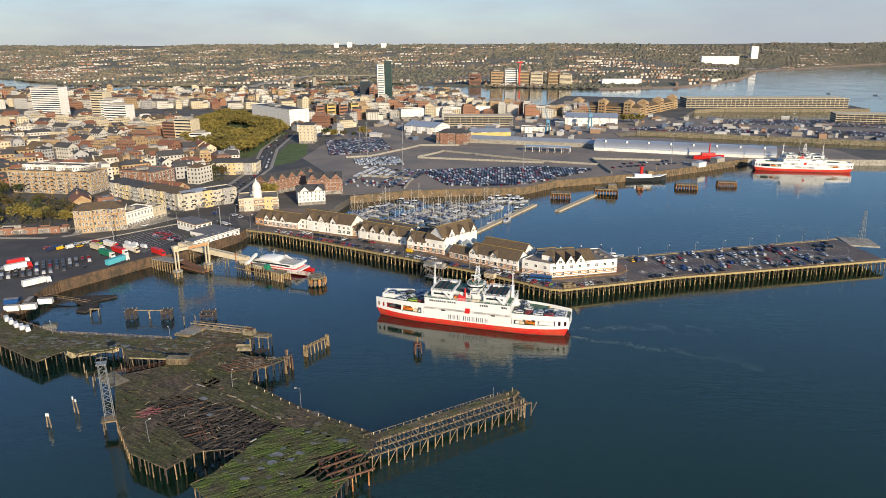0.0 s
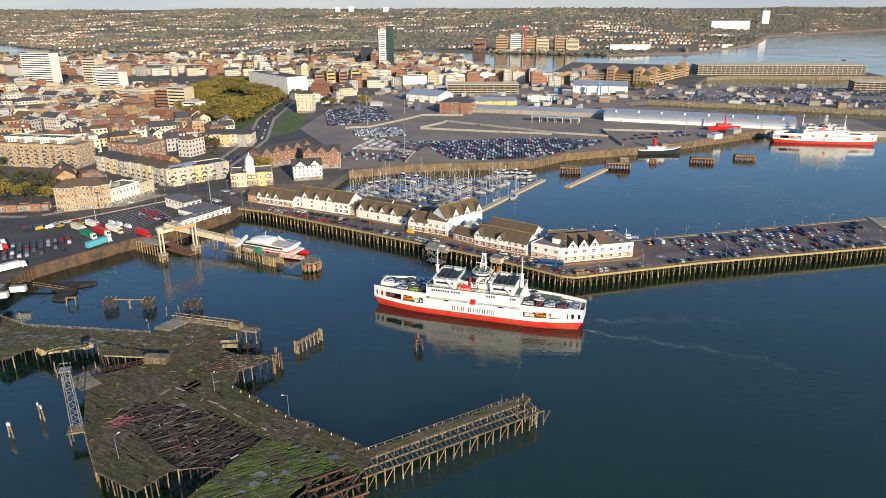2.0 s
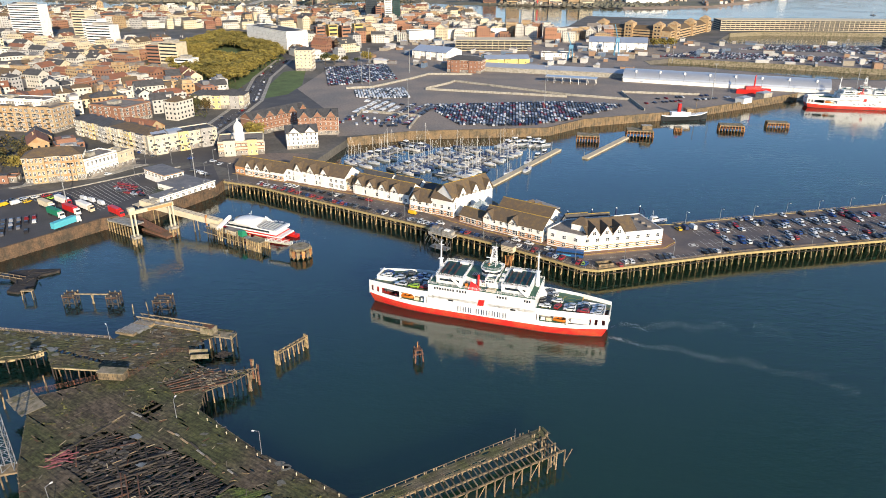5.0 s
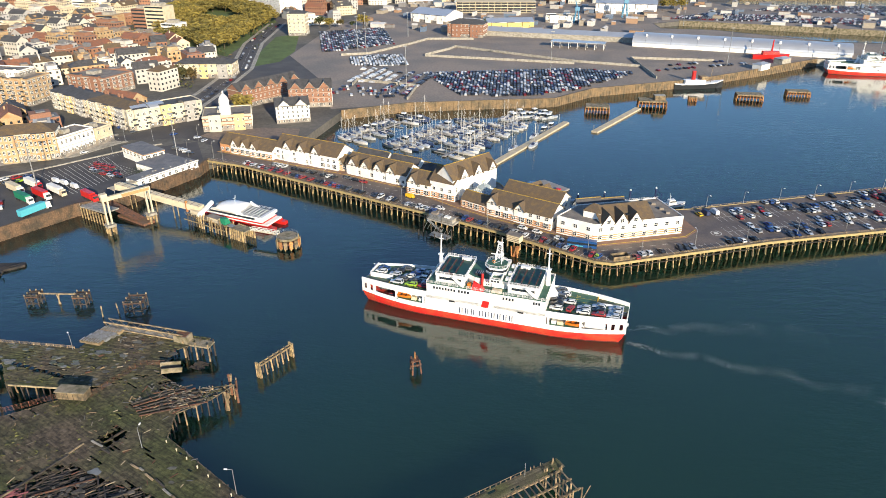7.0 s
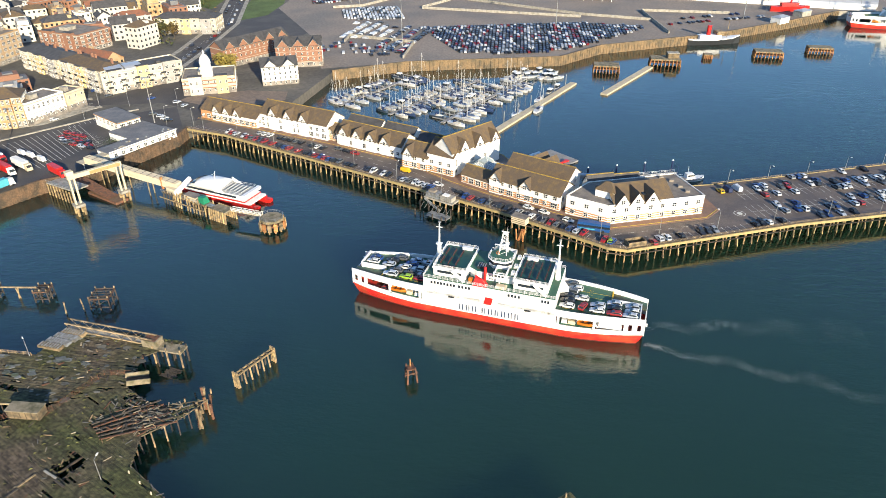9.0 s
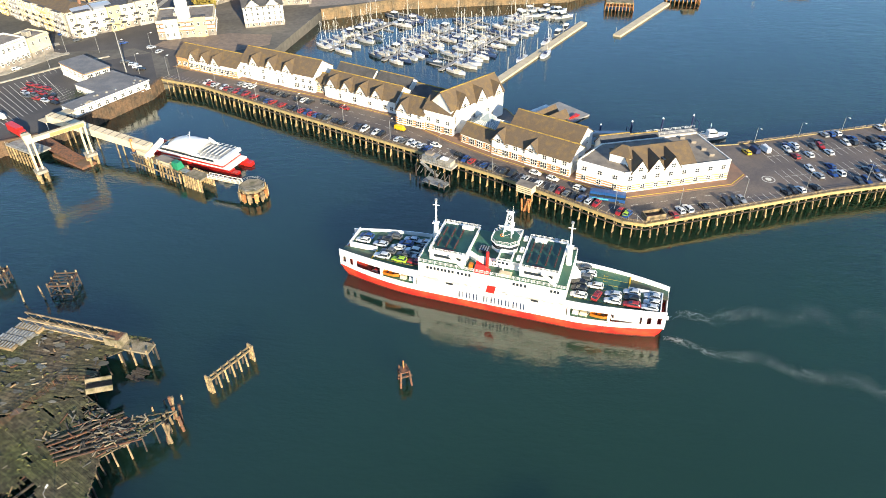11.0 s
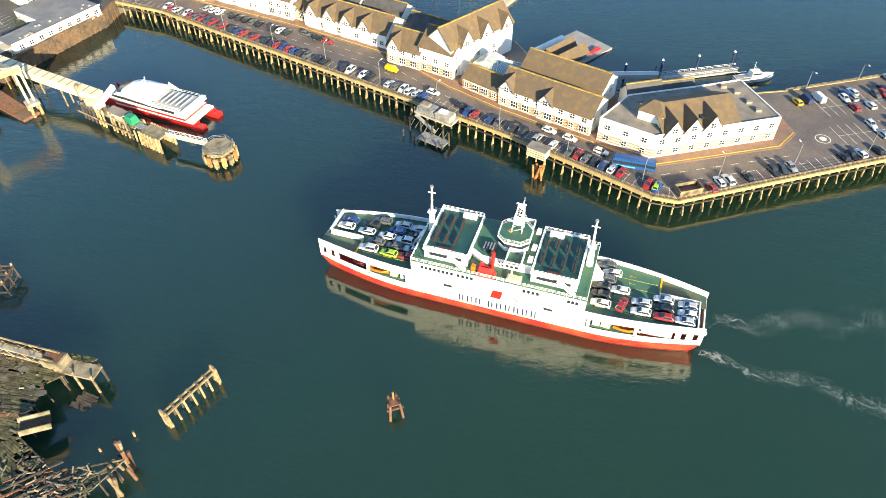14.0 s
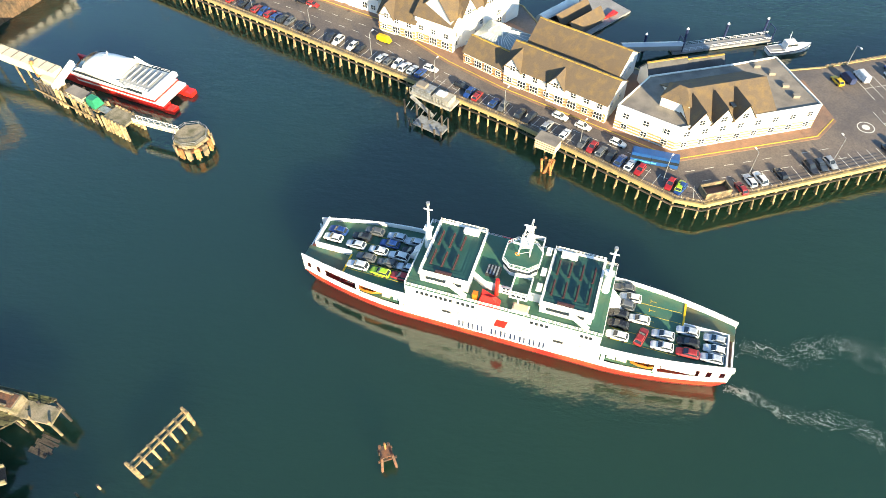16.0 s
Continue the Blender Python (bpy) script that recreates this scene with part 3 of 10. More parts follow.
pier_building("tall white wing with dormer gables and open balconies", (-5.3, 361.2), (14.4, 380), 11, 10.0, 15.2, [(6.5, 5.5, 14.4), (15, 5.5, 14.4), (24, 5, 14.0)], bands=False)
pier_building("low striped brick building with dark roof", (-1.5, 356.4), (9.4, 348.2), 8, 3.6, 6.4, [])
pier_building("white building with two front gables and lichen-edged roof", (9.4, 347.8), (34.4, 331.6), 11.5, 5.8, 9.6, [(2.6, 5.2, 9.0), (15.5, 5.0, 8.6)])
m_c, _ = frame_of((9.4, 347.8), (34.4, 331.6), DECK)
p0, p1 = m_c @ Vector((0.5, 11.6, 0)), m_c @ Vector((27, 11.6, 0))
pier_building("rear block with a long lichen-edged brown roof", (p0.x, p0.y), (p1.x, p1.y), 12, 6.2, 10.2, [], bands=False)

# glass pyramid roof over the arcade
m_p = pose(8, 361.5, DECK, 0, 0, -33)
gp = thing("glass_pyramid", "glazed pyramid roof with white glazing bars over an arcade", "glass roof", at=m_p)
part("base", Shape().box(-7, 7, -6, 7, 0, 4.2), WHITE, gp)
PALEGLASS = mat("pale_glass", (0.30, 0.34, 0.34), 0.15, var=0.1)
part("pane", Shape().add([(-7, -6, 4.2), (7, -6, 4.2), (7, 7, 4.2), (-7, 7, 4.2), (-2.2, -1.6, 6.4), (2.2, -1.6, 6.4), (2.2, 2.6, 6.4), (-2.2, 2.6, 6.4)],
                         [(0, 1, 5, 4), (1, 2, 6, 5), (2, 3, 7, 6), (3, 0, 4, 7)]), PALEGLASS, gp)
part("lantern", Shape().add([(-2.2, -1.6, 6.4), (2.2, -1.6, 6.4), (2.2, 2.6, 6.4), (-2.2, 2.6, 6.4), (-2.2, -1.6, 7.2), (2.2, -1.6, 7.2), (2.2, 2.6, 7.2), (-2.2, 2.6, 7.2), (0, 0.5, 9.2)],
                            [(0, 1, 5, 4), (1, 2, 6, 5), (2, 3, 7, 6), (3, 0, 4, 7), (4, 5, 8), (5, 6, 8), (6, 7, 8), (7, 4, 8)]), PALEGLASS, gp)
for k in range(9):
    u = -1 + k / 4
    part("glazing_bar", Shape().rod((7 * u, -6, 4.25), (2.2 * u, -1.6, 6.45), 0.07, 4), WHITE, gp)
    part("glazing_bar", Shape().rod((7, 0.5 + 6.5 * u, 4.25), (2.2, 0.5 + 2.1 * u, 6.45), 0.07, 4), WHITE, gp)
for sx, sy in ((-2.2, -1.6), (2.2, -1.6), (2.2, 2.6), (-2.2, 2.6)):
    part("glazing_bar", Shape().rod((sx, sy, 6.4), (sx, sy, 7.2), 0.08, 4), WHITE, gp)
    part("glazing_bar", Shape().rod((sx, sy, 7.2), (0, 0.5, 9.2), 0.08, 4), WHITE, gp)

# large white building at the bend of the pier
eb = thing("quay_building", "large white building with striped base, gables and flat roof", "building", at=pose(0, 0, DECK + 0.12))
EP = [(36.5, 330), (50, 321.7), (86, 331), (80, 350.2), (67, 346.5), (46, 341.5)]
part("wall", Shape().prism(EP, 0, 7.0), WHITE, eb)
part("flat_roof", Shape().prism(inset(EP, 0.3)[:5] + [EP[5]], 7.0, 7.1), FLATROOF, eb)
for a, b in zip(EP, EP[1:] + EP[:1]):
    m, n = frame_of(a, b, 0)
    part("parapet", Shape().box(-0.05, n + 0.05, -0.05, 0.25, 7.0, 7.45, m), WHITE, eb)
for k in range(3):
    for a, b in zip(EP[:3], EP[1:4]):
        m, n = frame_of(a, b, 0)
        part("brick_band", Shape().box(-0.02, n + 0.02, -0.04, 0.1, 0.5 + k * 0.85, 0.95 + k * 0.85, m), STRIPE, eb)
for i, (a, b) in enumerate(zip(EP[:3], EP[1:4])):
    m, n = frame_of(a, b, 0)
    k = int(n / 4.2)
    for j in range(k):
        for zz in (1.7, 5.0):
            part("window", WIN_A, None, eb, at=m @ pose((j + 0.5) * n / k, -0.07, zz))
m_e, n_e = frame_of(EP[1], EP[2], 0)
part("roof", Shape().gable(2.5, 25, 0.3, 16.5, 7.0, 11.4, over=0.3, m=m_e), ROOF, eb)
part("gable_wall", Shape().add([(2.6, 0.4, 6.9), (2.6, 16.3, 6.9), (2.6, 8.4, 11.3), (24.9, 0.4, 6.9), (24.9, 16.3, 6.9), (24.9, 8.4, 11.3)],
                               [(0, 2, 1), (3, 4, 5), (0, 1, 4, 3), (1, 2, 5, 4), (2, 0, 3, 5)], m_e), WHITE, eb)
for c in (5.4, 11.0, 16.6):
    g = Shape().add([(c - 3, -0.1, 6.8), (c + 3, -0.1, 6.8), (c, -0.1, 11.0), (c - 3, 0.5, 6.8), (c + 3, 0.5, 6.8), (c, 0.5, 11.0)],
                    [(0, 1, 2), (5, 4, 3), (0, 3, 4, 1), (1, 4, 5, 2), (2, 5, 3, 0)], m_e)
    part("gable", g, WHITE, eb)
    part("gable_roof", Shape().gable(-0.4, 6.6, -3, 3, 6.9, 11.2, over=0.2, thick=0.2, m=m_e @ pose(c, 0, 0, 0, 0, 90)), ROOF, eb)
    part("window", WIN_A, None, eb, at=m_e @ pose(c, -0.14, 8.0))
part("skylight", Shape().box(14.0, 16.0, 2.2, 3.8, 9.0, 9.35, m_e), GLASS, eb)
m_w, n_w = frame_of(EP[0], EP[1], 0)
part("turret_wall", Shape().box(8.5, 15.5, 5.5, 11.5, 7.0, 9.8, m_w), WHITE, eb)
part("turret_roof", Shape().hip(8.5, 15.5, 5.5, 11.5, 9.8, 12.4, m=m_w), ROOF, eb)
for x, y in ((74, 346), (77, 343), (79, 338), (80.5, 334)):
    part("roof_vent", Shape().box(x - 0.8, x + 0.8, y - 0.5, y + 0.5, 7.1, 7.9), FLATROOF, eb)


# ---------- cars ----------
def car_meshes(l=4.3, w=1.75, h=1.5, van=False):
    """Rounded body by cross sections, dark glasshouse and roof panel; the nose points along +x."""
    hw = w / 2
    hood = 0.98 if van else 0.86
    body = Shape()
    rings = []
    for fx, fw, z0, z1 in ((-0.5, 0.78, 0.42, 0.82), (-0.48, 0.93, 0.3, 0.97), (-0.3, 1.0, 0.24, 1.0), (0.1, 1.0, 0.24, 0.97), (0.26, 0.98, 0.24, hood + 0.06), (0.4, 0.94, 0.26, hood - 0.04), (0.475, 0.84, 0.3, hood - 0.16), (0.5, 0.66, 0.4, 0.6)):
        a = hw * fw
        rings.append([(fx * l, y, z) for y, z in ((-a * 0.86, z0), (a * 0.86, z0), (a, z0 + 0.2), (a, z1 - 0.22), (a * 0.84, z1), (-a * 0.84, z1), (-a, z1 - 0.22), (-a, z0 + 0.2))])
    body.loft(rings)
    f = l * 0.36 if van else l * 0.2
    b = -l / 2 + 0.12
    rb, rf = (b + 0.12, f - 0.55) if van else (b + 0.5, f - 0.8)
    cab = Shape().loft([[(b, -hw * 0.88, 0.93), (f, -hw * 0.88, 0.9), (f, hw * 0.88, 0.9), (b, hw * 0.88, 0.93)], [(rb, -hw * 0.74, h - 0.1), (rf, -hw * 0.74, h - 0.1), (rf, hw * 0.74, h - 0.1), (rb, hw * 0.74, h - 0.1)]])
    top = Shape().loft([[(rb - 0.06, -hw * 0.77, h - 0.13), (rf + 0.04, -hw * 0.77, h - 0.13), (rf + 0.04, hw * 0.77, h - 0.13), (rb - 0.06, hw * 0.77, h - 0.13)],
                        [(rb + 0.1, -hw * 0.6, h), (rf - 0.2, -hw * 0.6, h), (rf - 0.2, hw * 0.6, h), (rb + 0.1, hw * 0.6, h)]])
    for sy in (-1, 1):
        for x0, x1 in ((b + 0.02, rb), (f, rf)):
            top.rod((x0, sy * hw * 0.86, 0.95), (x1, sy * hw * 0.74, h - 0.1), 0.06, 4)
    wheel = Shape().rod((0, -0.1, 0), (0, 0.1, 0), 0.32, 10)
    return body, cab, top, wheel


CAR_KINDS = {}


def car_source(key, paint, label, cat="car", **kw):
    l, w = kw.get("l", 4.3), kw.get("w", 1.75)
    b, c, r, wh = car_meshes(**kw)
    t = thing(cat, label, cat, at=pose(0, 0, -40))
    part("body", b.add(r.v, r.f), paint, t)
    part("glasshouse", c, paint if kw.get("van") else GLASS, t)
    wm = wh.mesh("wheel", TYRE)
    for sx in (-1, 1):
        for sy in (-1, 1):
            part("wheel", wm, None, t, at=pose(sx * l * 0.31, sy * w * 0.45, 0.32))
    CAR_KINDS[key] = t
    return t


car_source("mixed", CARPAINT, "parked car with dark windows")
car_source("suv", CARPAINT, "parked estate car with dark windows", l=4.7, w=1.85, h=1.72)
for key, mt, lab in (("white", mat("car_white", (0.66, 0.66, 0.64), 0.3), "parked white car with dark windows"), ("silver", mat("car_silver", (0.5, 0.53, 0.57), 0.3, 0.2), "parked silver car with dark windows"),
                     ("black", mat("car_black", (0.015, 0.016, 0.02), 0.25), "parked glossy black car with dark windows"), ("blue", mat("car_blue", (0.02, 0.06, 0.22), 0.3), "parked dark blue car with dark windows"),
                     ("red", mat("car_red", (0.30, 0.03, 0.03), 0.3), "parked deep red car with dark windows"), ("lime", LIME, "parked lime green car with dark windows"), ("grey", mat("car_grey", (0.1, 0.105, 0.11), 0.3), "parked dark grey car with dark windows"),
                     ("yellow", YELLOW, "parked yellow car with dark windows")):
    car_source(key, mt, lab)
car_source("whitevan", mat("van_white", (0.68, 0.68, 0.66), 0.35), "parked white panel van with plain sides", "van", l=5.2, w=1.95, h=2.2, van=True)
car_source("yellowvan", YELLOW, "parked yellow van on the pier road", "van", l=4.6, w=1.85, h=1.9, van=True)
car_source("bluevan", NAVY, "parked dark blue panel van with plain sides", "van", l=5.0, w=1.95, h=2.1, van=True)


def car(key, x, y, z, ang, group=""):
    c = copy_thing(CAR_KINDS[key], pose(x, y, z, 0, 0, ang))
    return tagged(c, group=group)


# cars along the pier edge
COLOURS = ["mixed", "suv", "mixed", "white", "silver", "black", "grey", "mixed", "blue", "red", "suv", "mixed"]
GP = "cars parked on the pier"
for i, (p, d) in enumerate(along(PIER_S[1:7], 2.6)):
    if rng.random() < 0.72:
        q = p + Vector((-d.y, d.x)) * 3.4
        ang = math.degrees(math.atan2(d.y, d.x)) + 90 + rng.choice((0, 180)) + rng.uniform(-3, 3)
        if (q - Vector((-9, 342))).length < 9 or (q - Vector((19.5, 324))).length < 4:
            continue
        key = rng.choice(COLOURS)
        if q.x < -55 and rng.random() < 0.3:
            key = "red"
        car(key, q.x, q.y, DECK, ang, GP)
for i, (p, d) in enumerate(along([(62, 306.5), (117.6, 323.7), (234, 351)], 2.7)):
    if rng.random() < 0.36:
        q = p + Vector((-d.y, d.x)) * 3.6
        car(rng.choice(COLOURS), q.x, q.y, DECK, math.degrees(math.atan2(d.y, d.x)) + 90 + rng.choice((0, 180)), GP)
a13 = math.degrees(math.atan2(29.5, 123))
for r, dens in ((1, 0.34), (3, 0.36), (4.1, 0.3)):
    a = Vector((105, 326 + r * 7))
    b = Vector((228, 355.5 + r * 7))
    d = (b - a).normalized()
    for k in range(int((b - a).length / 2.6)):
        for side in (-2.4, 2.4):
            if rng.random() < dens * (1.0 - 0.5 * (k / 47)):
                q = a + d * (k + 0.5) * 2.6 + Vector((-d.y, d.x)) * side
                if q.x < 112 or q.y > 357.5 + (q.x - 97) * 0.268 - 3:
                    continue
                car(rng.choice(COLOURS), q.x, q.y, DECK, a13 + 90 + rng.choice((0, 180)), GP)
for key, x, y, ang in (("white", 23.5, 333.5, -33), ("white", 29, 329.8, -33), ("white", 37, 323.8, -33), ("yellowvan", -24.5, 366, -30), ("black", -2, 345.5, -33),
                       ("white", -10.5, 352.8, -30), ("red", 63.5, 309.0, 105), ("lime", 49.5, 309.3, 60), ("red", -48, 384, -28), ("black", -52, 386.2, -28), ("grey", -56, 389, -28),
                       ("yellow", 98.5, 349.5, 105), ("bluevan", 101.5, 350.5, 105), ("whitevan", 105.5, 351.4, 105)):
    car(key, x, y, DECK, ang, GP)
# second row on the landward part
for k in range(13):
    x, y = -96 + k * 2.75, 408 - k * 1.5
    if k in (3, 9):
        continue
    car(rng.choice(("mixed", "suv", "black", "grey", "white")), x, y, DECK, 62 + rng.uniform(-4, 4), GP)


# ---------- double-ended car ferry ----------
def half_beam(x):
    k = max(0.0, (abs(x) - 21) / 23)
    return 8.6 - 3.3 * k ** 1.7


def outline(xs, s=1.0, grow=0.0):
    return [(x * s, -(half_beam(x) + grow)) for x in xs] + [(x * s, half_beam(x) + grow) for x in reversed(xs)]


def sheer(x):
    return (abs(x) / 44.0) ** 4


def rail_run(pts, z, h=1.05, closed=True, r=0.045):
    """Two rails and their stanchions round a deck, as one fabricated railing."""
    sh = Shape()
    line = pts + pts[:1] if closed else pts
    for a, b in zip(line, line[1:]):
        for k in (0.4, 0.72, h):
            sh.rod((*a, z + k), (*b, z + k), r, 4)
    for p, d in along(line, 1.5):
        sh.rod((p.x, p.y, z), (p.x, p.y, z + h), r * 1.2, 4)
    return sh




def ferry(at, name, label, detail=True):
    t = thing(name, label, "ferry", at=at)
    xs = [-44, -43, -41, -38, -34, -30, -26, -22, -12, 0, 12, 22, 26, 30, 34, 38, 41, 43, 44]
    rings = []
    for z, sc, gr, up in ((-1.5, 0.94, -1.6, 0), (0.3, 0.962, -0.55, 0.1), (1.4, 0.98, -0.15, 0.6), (2.6, 0.993, 0.0, 1.0)):
        rings.append([(x, y, z + up * sheer(x)) for x, y in outline(xs, sc, gr)])
    part("hull", Shape().loft(rings), SHIPRED, t, "bright red painted hull")
    part("waterline_band", Shape().loft([[(x, y, z) for x, y in outline(xs, 0.963, -0.5)] for z in (-1.2, 0.28)]), BOOT, t)
    rub = Shape()
    for side in (-1, 1):
        rub.loft([[(x * 0.996, side * (half_beam(x) + o), z + sheer(x)) for o, z in ((-0.1, 2.55), (0.14, 2.55), (0.14, 2.8), (-0.1, 2.8))][::-side] for x in xs])
    part("rubbing_strake", rub, SHIPRED, t)

    def strake(nm, za, zb, ua, ub, x0=-44.0, x1=44.0, thick=0.22, sides=(-1, 1)):
        n = 36
        for side in sides:
            rg = []
            for i in range(n + 1):
                x = x0 + (x1 - x0) * i / n
                lo, hi = za + ua * sheer(x), zb + ub * sheer(x)
                y = side * half_beam(x)
                rg.append([(x, y, lo), (x, y - side * thick, lo), (x, y - side * thick, hi), (x, y, hi)][::side])
            part(nm, Shape().loft(rg), SHIPWHITE, t)

    strake("side_plating", 2.6, 4.5, 1.0, 0.5)
    strake("upper_side", 7.2, 9.4, -0.3, -0.5)
    strake("mid_side", 4.4, 9.2, 0, 0, -20, 20)
    for s in (-1, 1):
        # solid plating at the ends, with slots left between the frames
        for x0, x1 in ((38.4, 39.6), (40.6, 42.0), (43.0, 44.0)):
            strake("end_plating", 4.3, 7.4, 0.6, 0, *sorted((s * x0, s * x1)))
        for x in (20.6, 30.5):
            for side in (-1, 1):
                y = side * (half_beam(x) - 0.13)
                part("frame_post", Shape().box(s * x - 0.35, s * x + 0.35, y - 0.13, y + 0.13, 4.3, 7.4), SHIPWHITE, t)
        part("end_plate", Shape().loft([[(s * 44.0, y, 3.4), (s * 43.7, y, 3.4), (s * 43.7, y, 6.9), (s * 44.0, y, 6.9)][::s] for y in (-5.25, 5.25)]), SHIPWHITE, t)
        part("inner_casing", Shape().box(*sorted((s * 20, s * (38 if s > 0 else 27))), -s * 5.6 - 0.1, -s * 5.6 + 0.1, 3.2, 8.1), SHIPWHITE, t)
        part("inner_casing", Shape().box(*sorted((s * 20, s * 27)), s * 5.6 - 0.1, s * 5.6 + 0.1, 3.2, 8.1), SHIPWHITE, t)
    part("car_deck", Shape().prism(outline(xs, 0.985, -0.3), 3.0, 3.2), DARKDECK, t)
    inner = [x for x in xs if abs(x) <= 34]
    part("upper_deck", Shape().prism(outline(inner, 1.0, -0.2), 7.95, 8.2), DECKGREEN, t, "green upper vehicle deck")
    for s in (-1, 1):
        # half of each end carries cars, the other half is a lowered ramp
        hb = [half_beam(x) - 0.2 for x in (34, 38, 42.2)]
        part("deck_extension", Shape().prism([(s * 34, -s * hb[0]), (s * 38, -s * hb[1]), (s * 42.2, -s * hb[2]), (s * 42.2, s * 1.6), (s * 34, s * 1.6)], 7.95, 8.2), DECKGREEN, t)
        part("end_ramp", Shape().prism([(s * 34, s * 1.6), (s * 43.8, s * 1.6), (s * 43.8, s * 5.0), (s * 38, s * hb[1]), (s * 34, s * hb[0])], 7.4, 7.6), RAMPGREEN, t, "worn dark green lowered ramp")
        part("ramp_wall", Shape().box(*sorted((s * 34, s * 42.3)), s * 1.6 - 0.12, s * 1.6 + 0.12, 7.5, 9.3), SHIPWHITE, t)
        part("end_bulwark", Shape().box(s * 42.3 - 0.14, s * 42.3 + 0.14, *sorted((s * 1.6, -s * (hb[2] + 0.1))), 7.9, 9.4), SHIPWHITE, t)
        part("ramp_hinge", Shape().box(s * 34 - 0.2, s * 34 + 0.2, *sorted((s * 1.7, s * hb[0])), 8.2, 8.32), YELLOW, t)
        part("end_bitt", Shape().rod((s * 44.3, -s * 4.6, 6.3), (s * 44.3, -s * 4.6, 7.3), 0.22, 6), SHIPWHITE, t)
    # superstructure and its boat deck
    part("superstructure", Shape().box(-19.4, 19.4, -8.62, 8.62, 8.2, 12.4), SHIPWHITE, t)
    part("boat_deck", Shape().box(-19.4, 19.4, -8.5, 8.5, 12.4, 12.5), DECKGREEN, t)
    for s in (-1, 1):
        x0, x1 = sorted((s * 7.0, s * 16.9))
        part("lounge", Shape().box(x0, x1, -6.5, 7.0, 12.5, 15.3), SHIPWHITE, t)
        part("sun_deck", Shape().box(x0 + 0.3, x1 - 0.3, -6.2, 6.7, 15.3, 15.38), DARKDECK, t, "dark green sun deck")
        part("deck_coaming", Shape().box(x0 - 0.2, x1 + 0.2, -6.9, -6.2, 15.1, 15.55).box(x0 - 0.2, x0 + 0.3, -6.2, 7.0, 15.1, 15.55).box(x1 - 0.3, x1 + 0.2, -6.2, 7.0, 15.1, 15.55).box(x0, x1, 6.7, 7.2, 15.1, 15.55), SHIPWHITE, t)
        for side in (-6.54, 7.04):
            part("lounge_window", Shape().box(x0 + 1.2, x1 - 1.4, side - 0.04, side + 0.04, 13.6, 14.4), GLASS, t)
        part("sun_deck_rail", rail_run([(x0, -6.7), (x1, -6.7), (x1, 7.0), (x0, 7.0)], 15.4, 1.0), SHIPWHITE, t)
        part("stair", Shape().add([(x1 - 0.9, -7.9, 12.5), (x1 - 0.1, -7.9, 12.5), (x1 - 3.5, -7.9, 15.4), (x1 - 4.3, -7.9, 15.4), (x1 - 0.9, -7.0, 12.5), (x1 - 0.1, -7.0, 12.5), (x1 - 3.5, -7.0, 15.4), (x1 - 4.3, -7.0, 15.4)],
                                  [(0, 1, 2, 3), (7, 6, 5, 4), (1, 5, 6, 2), (4, 0, 3, 7), (3, 2, 6, 7)]), SHIPWHITE, t)
        part("deck_locker", Shape().box(s * 10 - 1.6, s * 10 + 1.6, 5.1, 6.3, 15.4, 16.3), SHIPWHITE, t)
        if detail:
            for i in range(3 + (s > 0)):
                for j in (-2.6, 2.4):
                    x = x0 + 1.5 + i * 2.3
                    part("bench", Shape().box(x - 0.22, x + 0.22, j - 1.9, j + 1.9, 15.75, 15.85).box(x - 0.03, x + 0.05, j - 1.9, j + 1.9, 15.85, 16.25).box(x - 0.18, x + 0.18, j - 1.5, j - 1.4, 15.38, 15.75).box(x - 0.18, x + 0.18, j + 1.4, j + 1.5, 15.38, 15.75), BENCH, t)
            part("bench", Shape().box(x0 + 3, x0 + 6.2, -5.9, -5.4, 15.4, 15.85), BENCH, t)
        # signal mast on a tapered pedestal at each end of the house
        mx, my = s * 18.2, 2.2
        part("mast", Shape().rod((mx, my, 8.2), (mx - s * 0.2, my, 18.2), 1.0, 10, 0.6).box(mx - s * 0.2 - 0.9, mx - s * 0.2 + 0.9, my - 0.7, my + 0.7, 18.0, 18.2).rod((mx - s * 0.2, my, 18.2), (mx - s * 0.3, my, 25.0), 0.3, 8, 0.2).box(mx - 0.9 - s * 0.3, mx + 0.9 - s * 0.3, my - 0.1, my + 0.1, 23.6, 23.8), SHIPWHITE, t, "tall white mast on a tapered pedestal")
        part("mast_lamp", Shape().rod((mx - s * 0.3, my, 25.0), (mx - s * 0.3, my, 25.6), 0.38, 8), STEEL, t)
        part("buttress", Shape().add([(s * 19.4, my - 1.1, 8.2), (s * 22.6, my - 1.1, 8.2), (s * 19.4, my - 1.1, 12.4), (s * 19.4, my + 1.1, 8.2), (s * 22.6, my + 1.1, 8.2), (s * 19.4, my + 1.1, 12.4)],
                                     [(0, 1, 2), (5, 4, 3), (1, 4, 5, 2), (0, 3, 4, 1), (2, 5, 3, 0)]), SHIPWHITE, t)
    part("boat_deck_rail", rail_run([(-19.4, -8.5), (19.4, -8.5), (19.4, 8.5), (-19.4, 8.5)], 12.5), SHIPWHITE, t)
    # house amidships, wheelhouse and wings
    part("mid_house", Shape().prism([(-7, -3.0), (-4.2, -4.6), (7, -4.6), (7, 7), (-7, 7)], 12.5, 15.0), SHIPWHITE, t)
    part("mid_deck", Shape().prism([(-6.9, -2.9), (-4.1, -4.5), (6.9, -4.5), (6.9, 6.9), (-6.9, 6.9)], 15.0, 15.08), DECKGREEN, t)
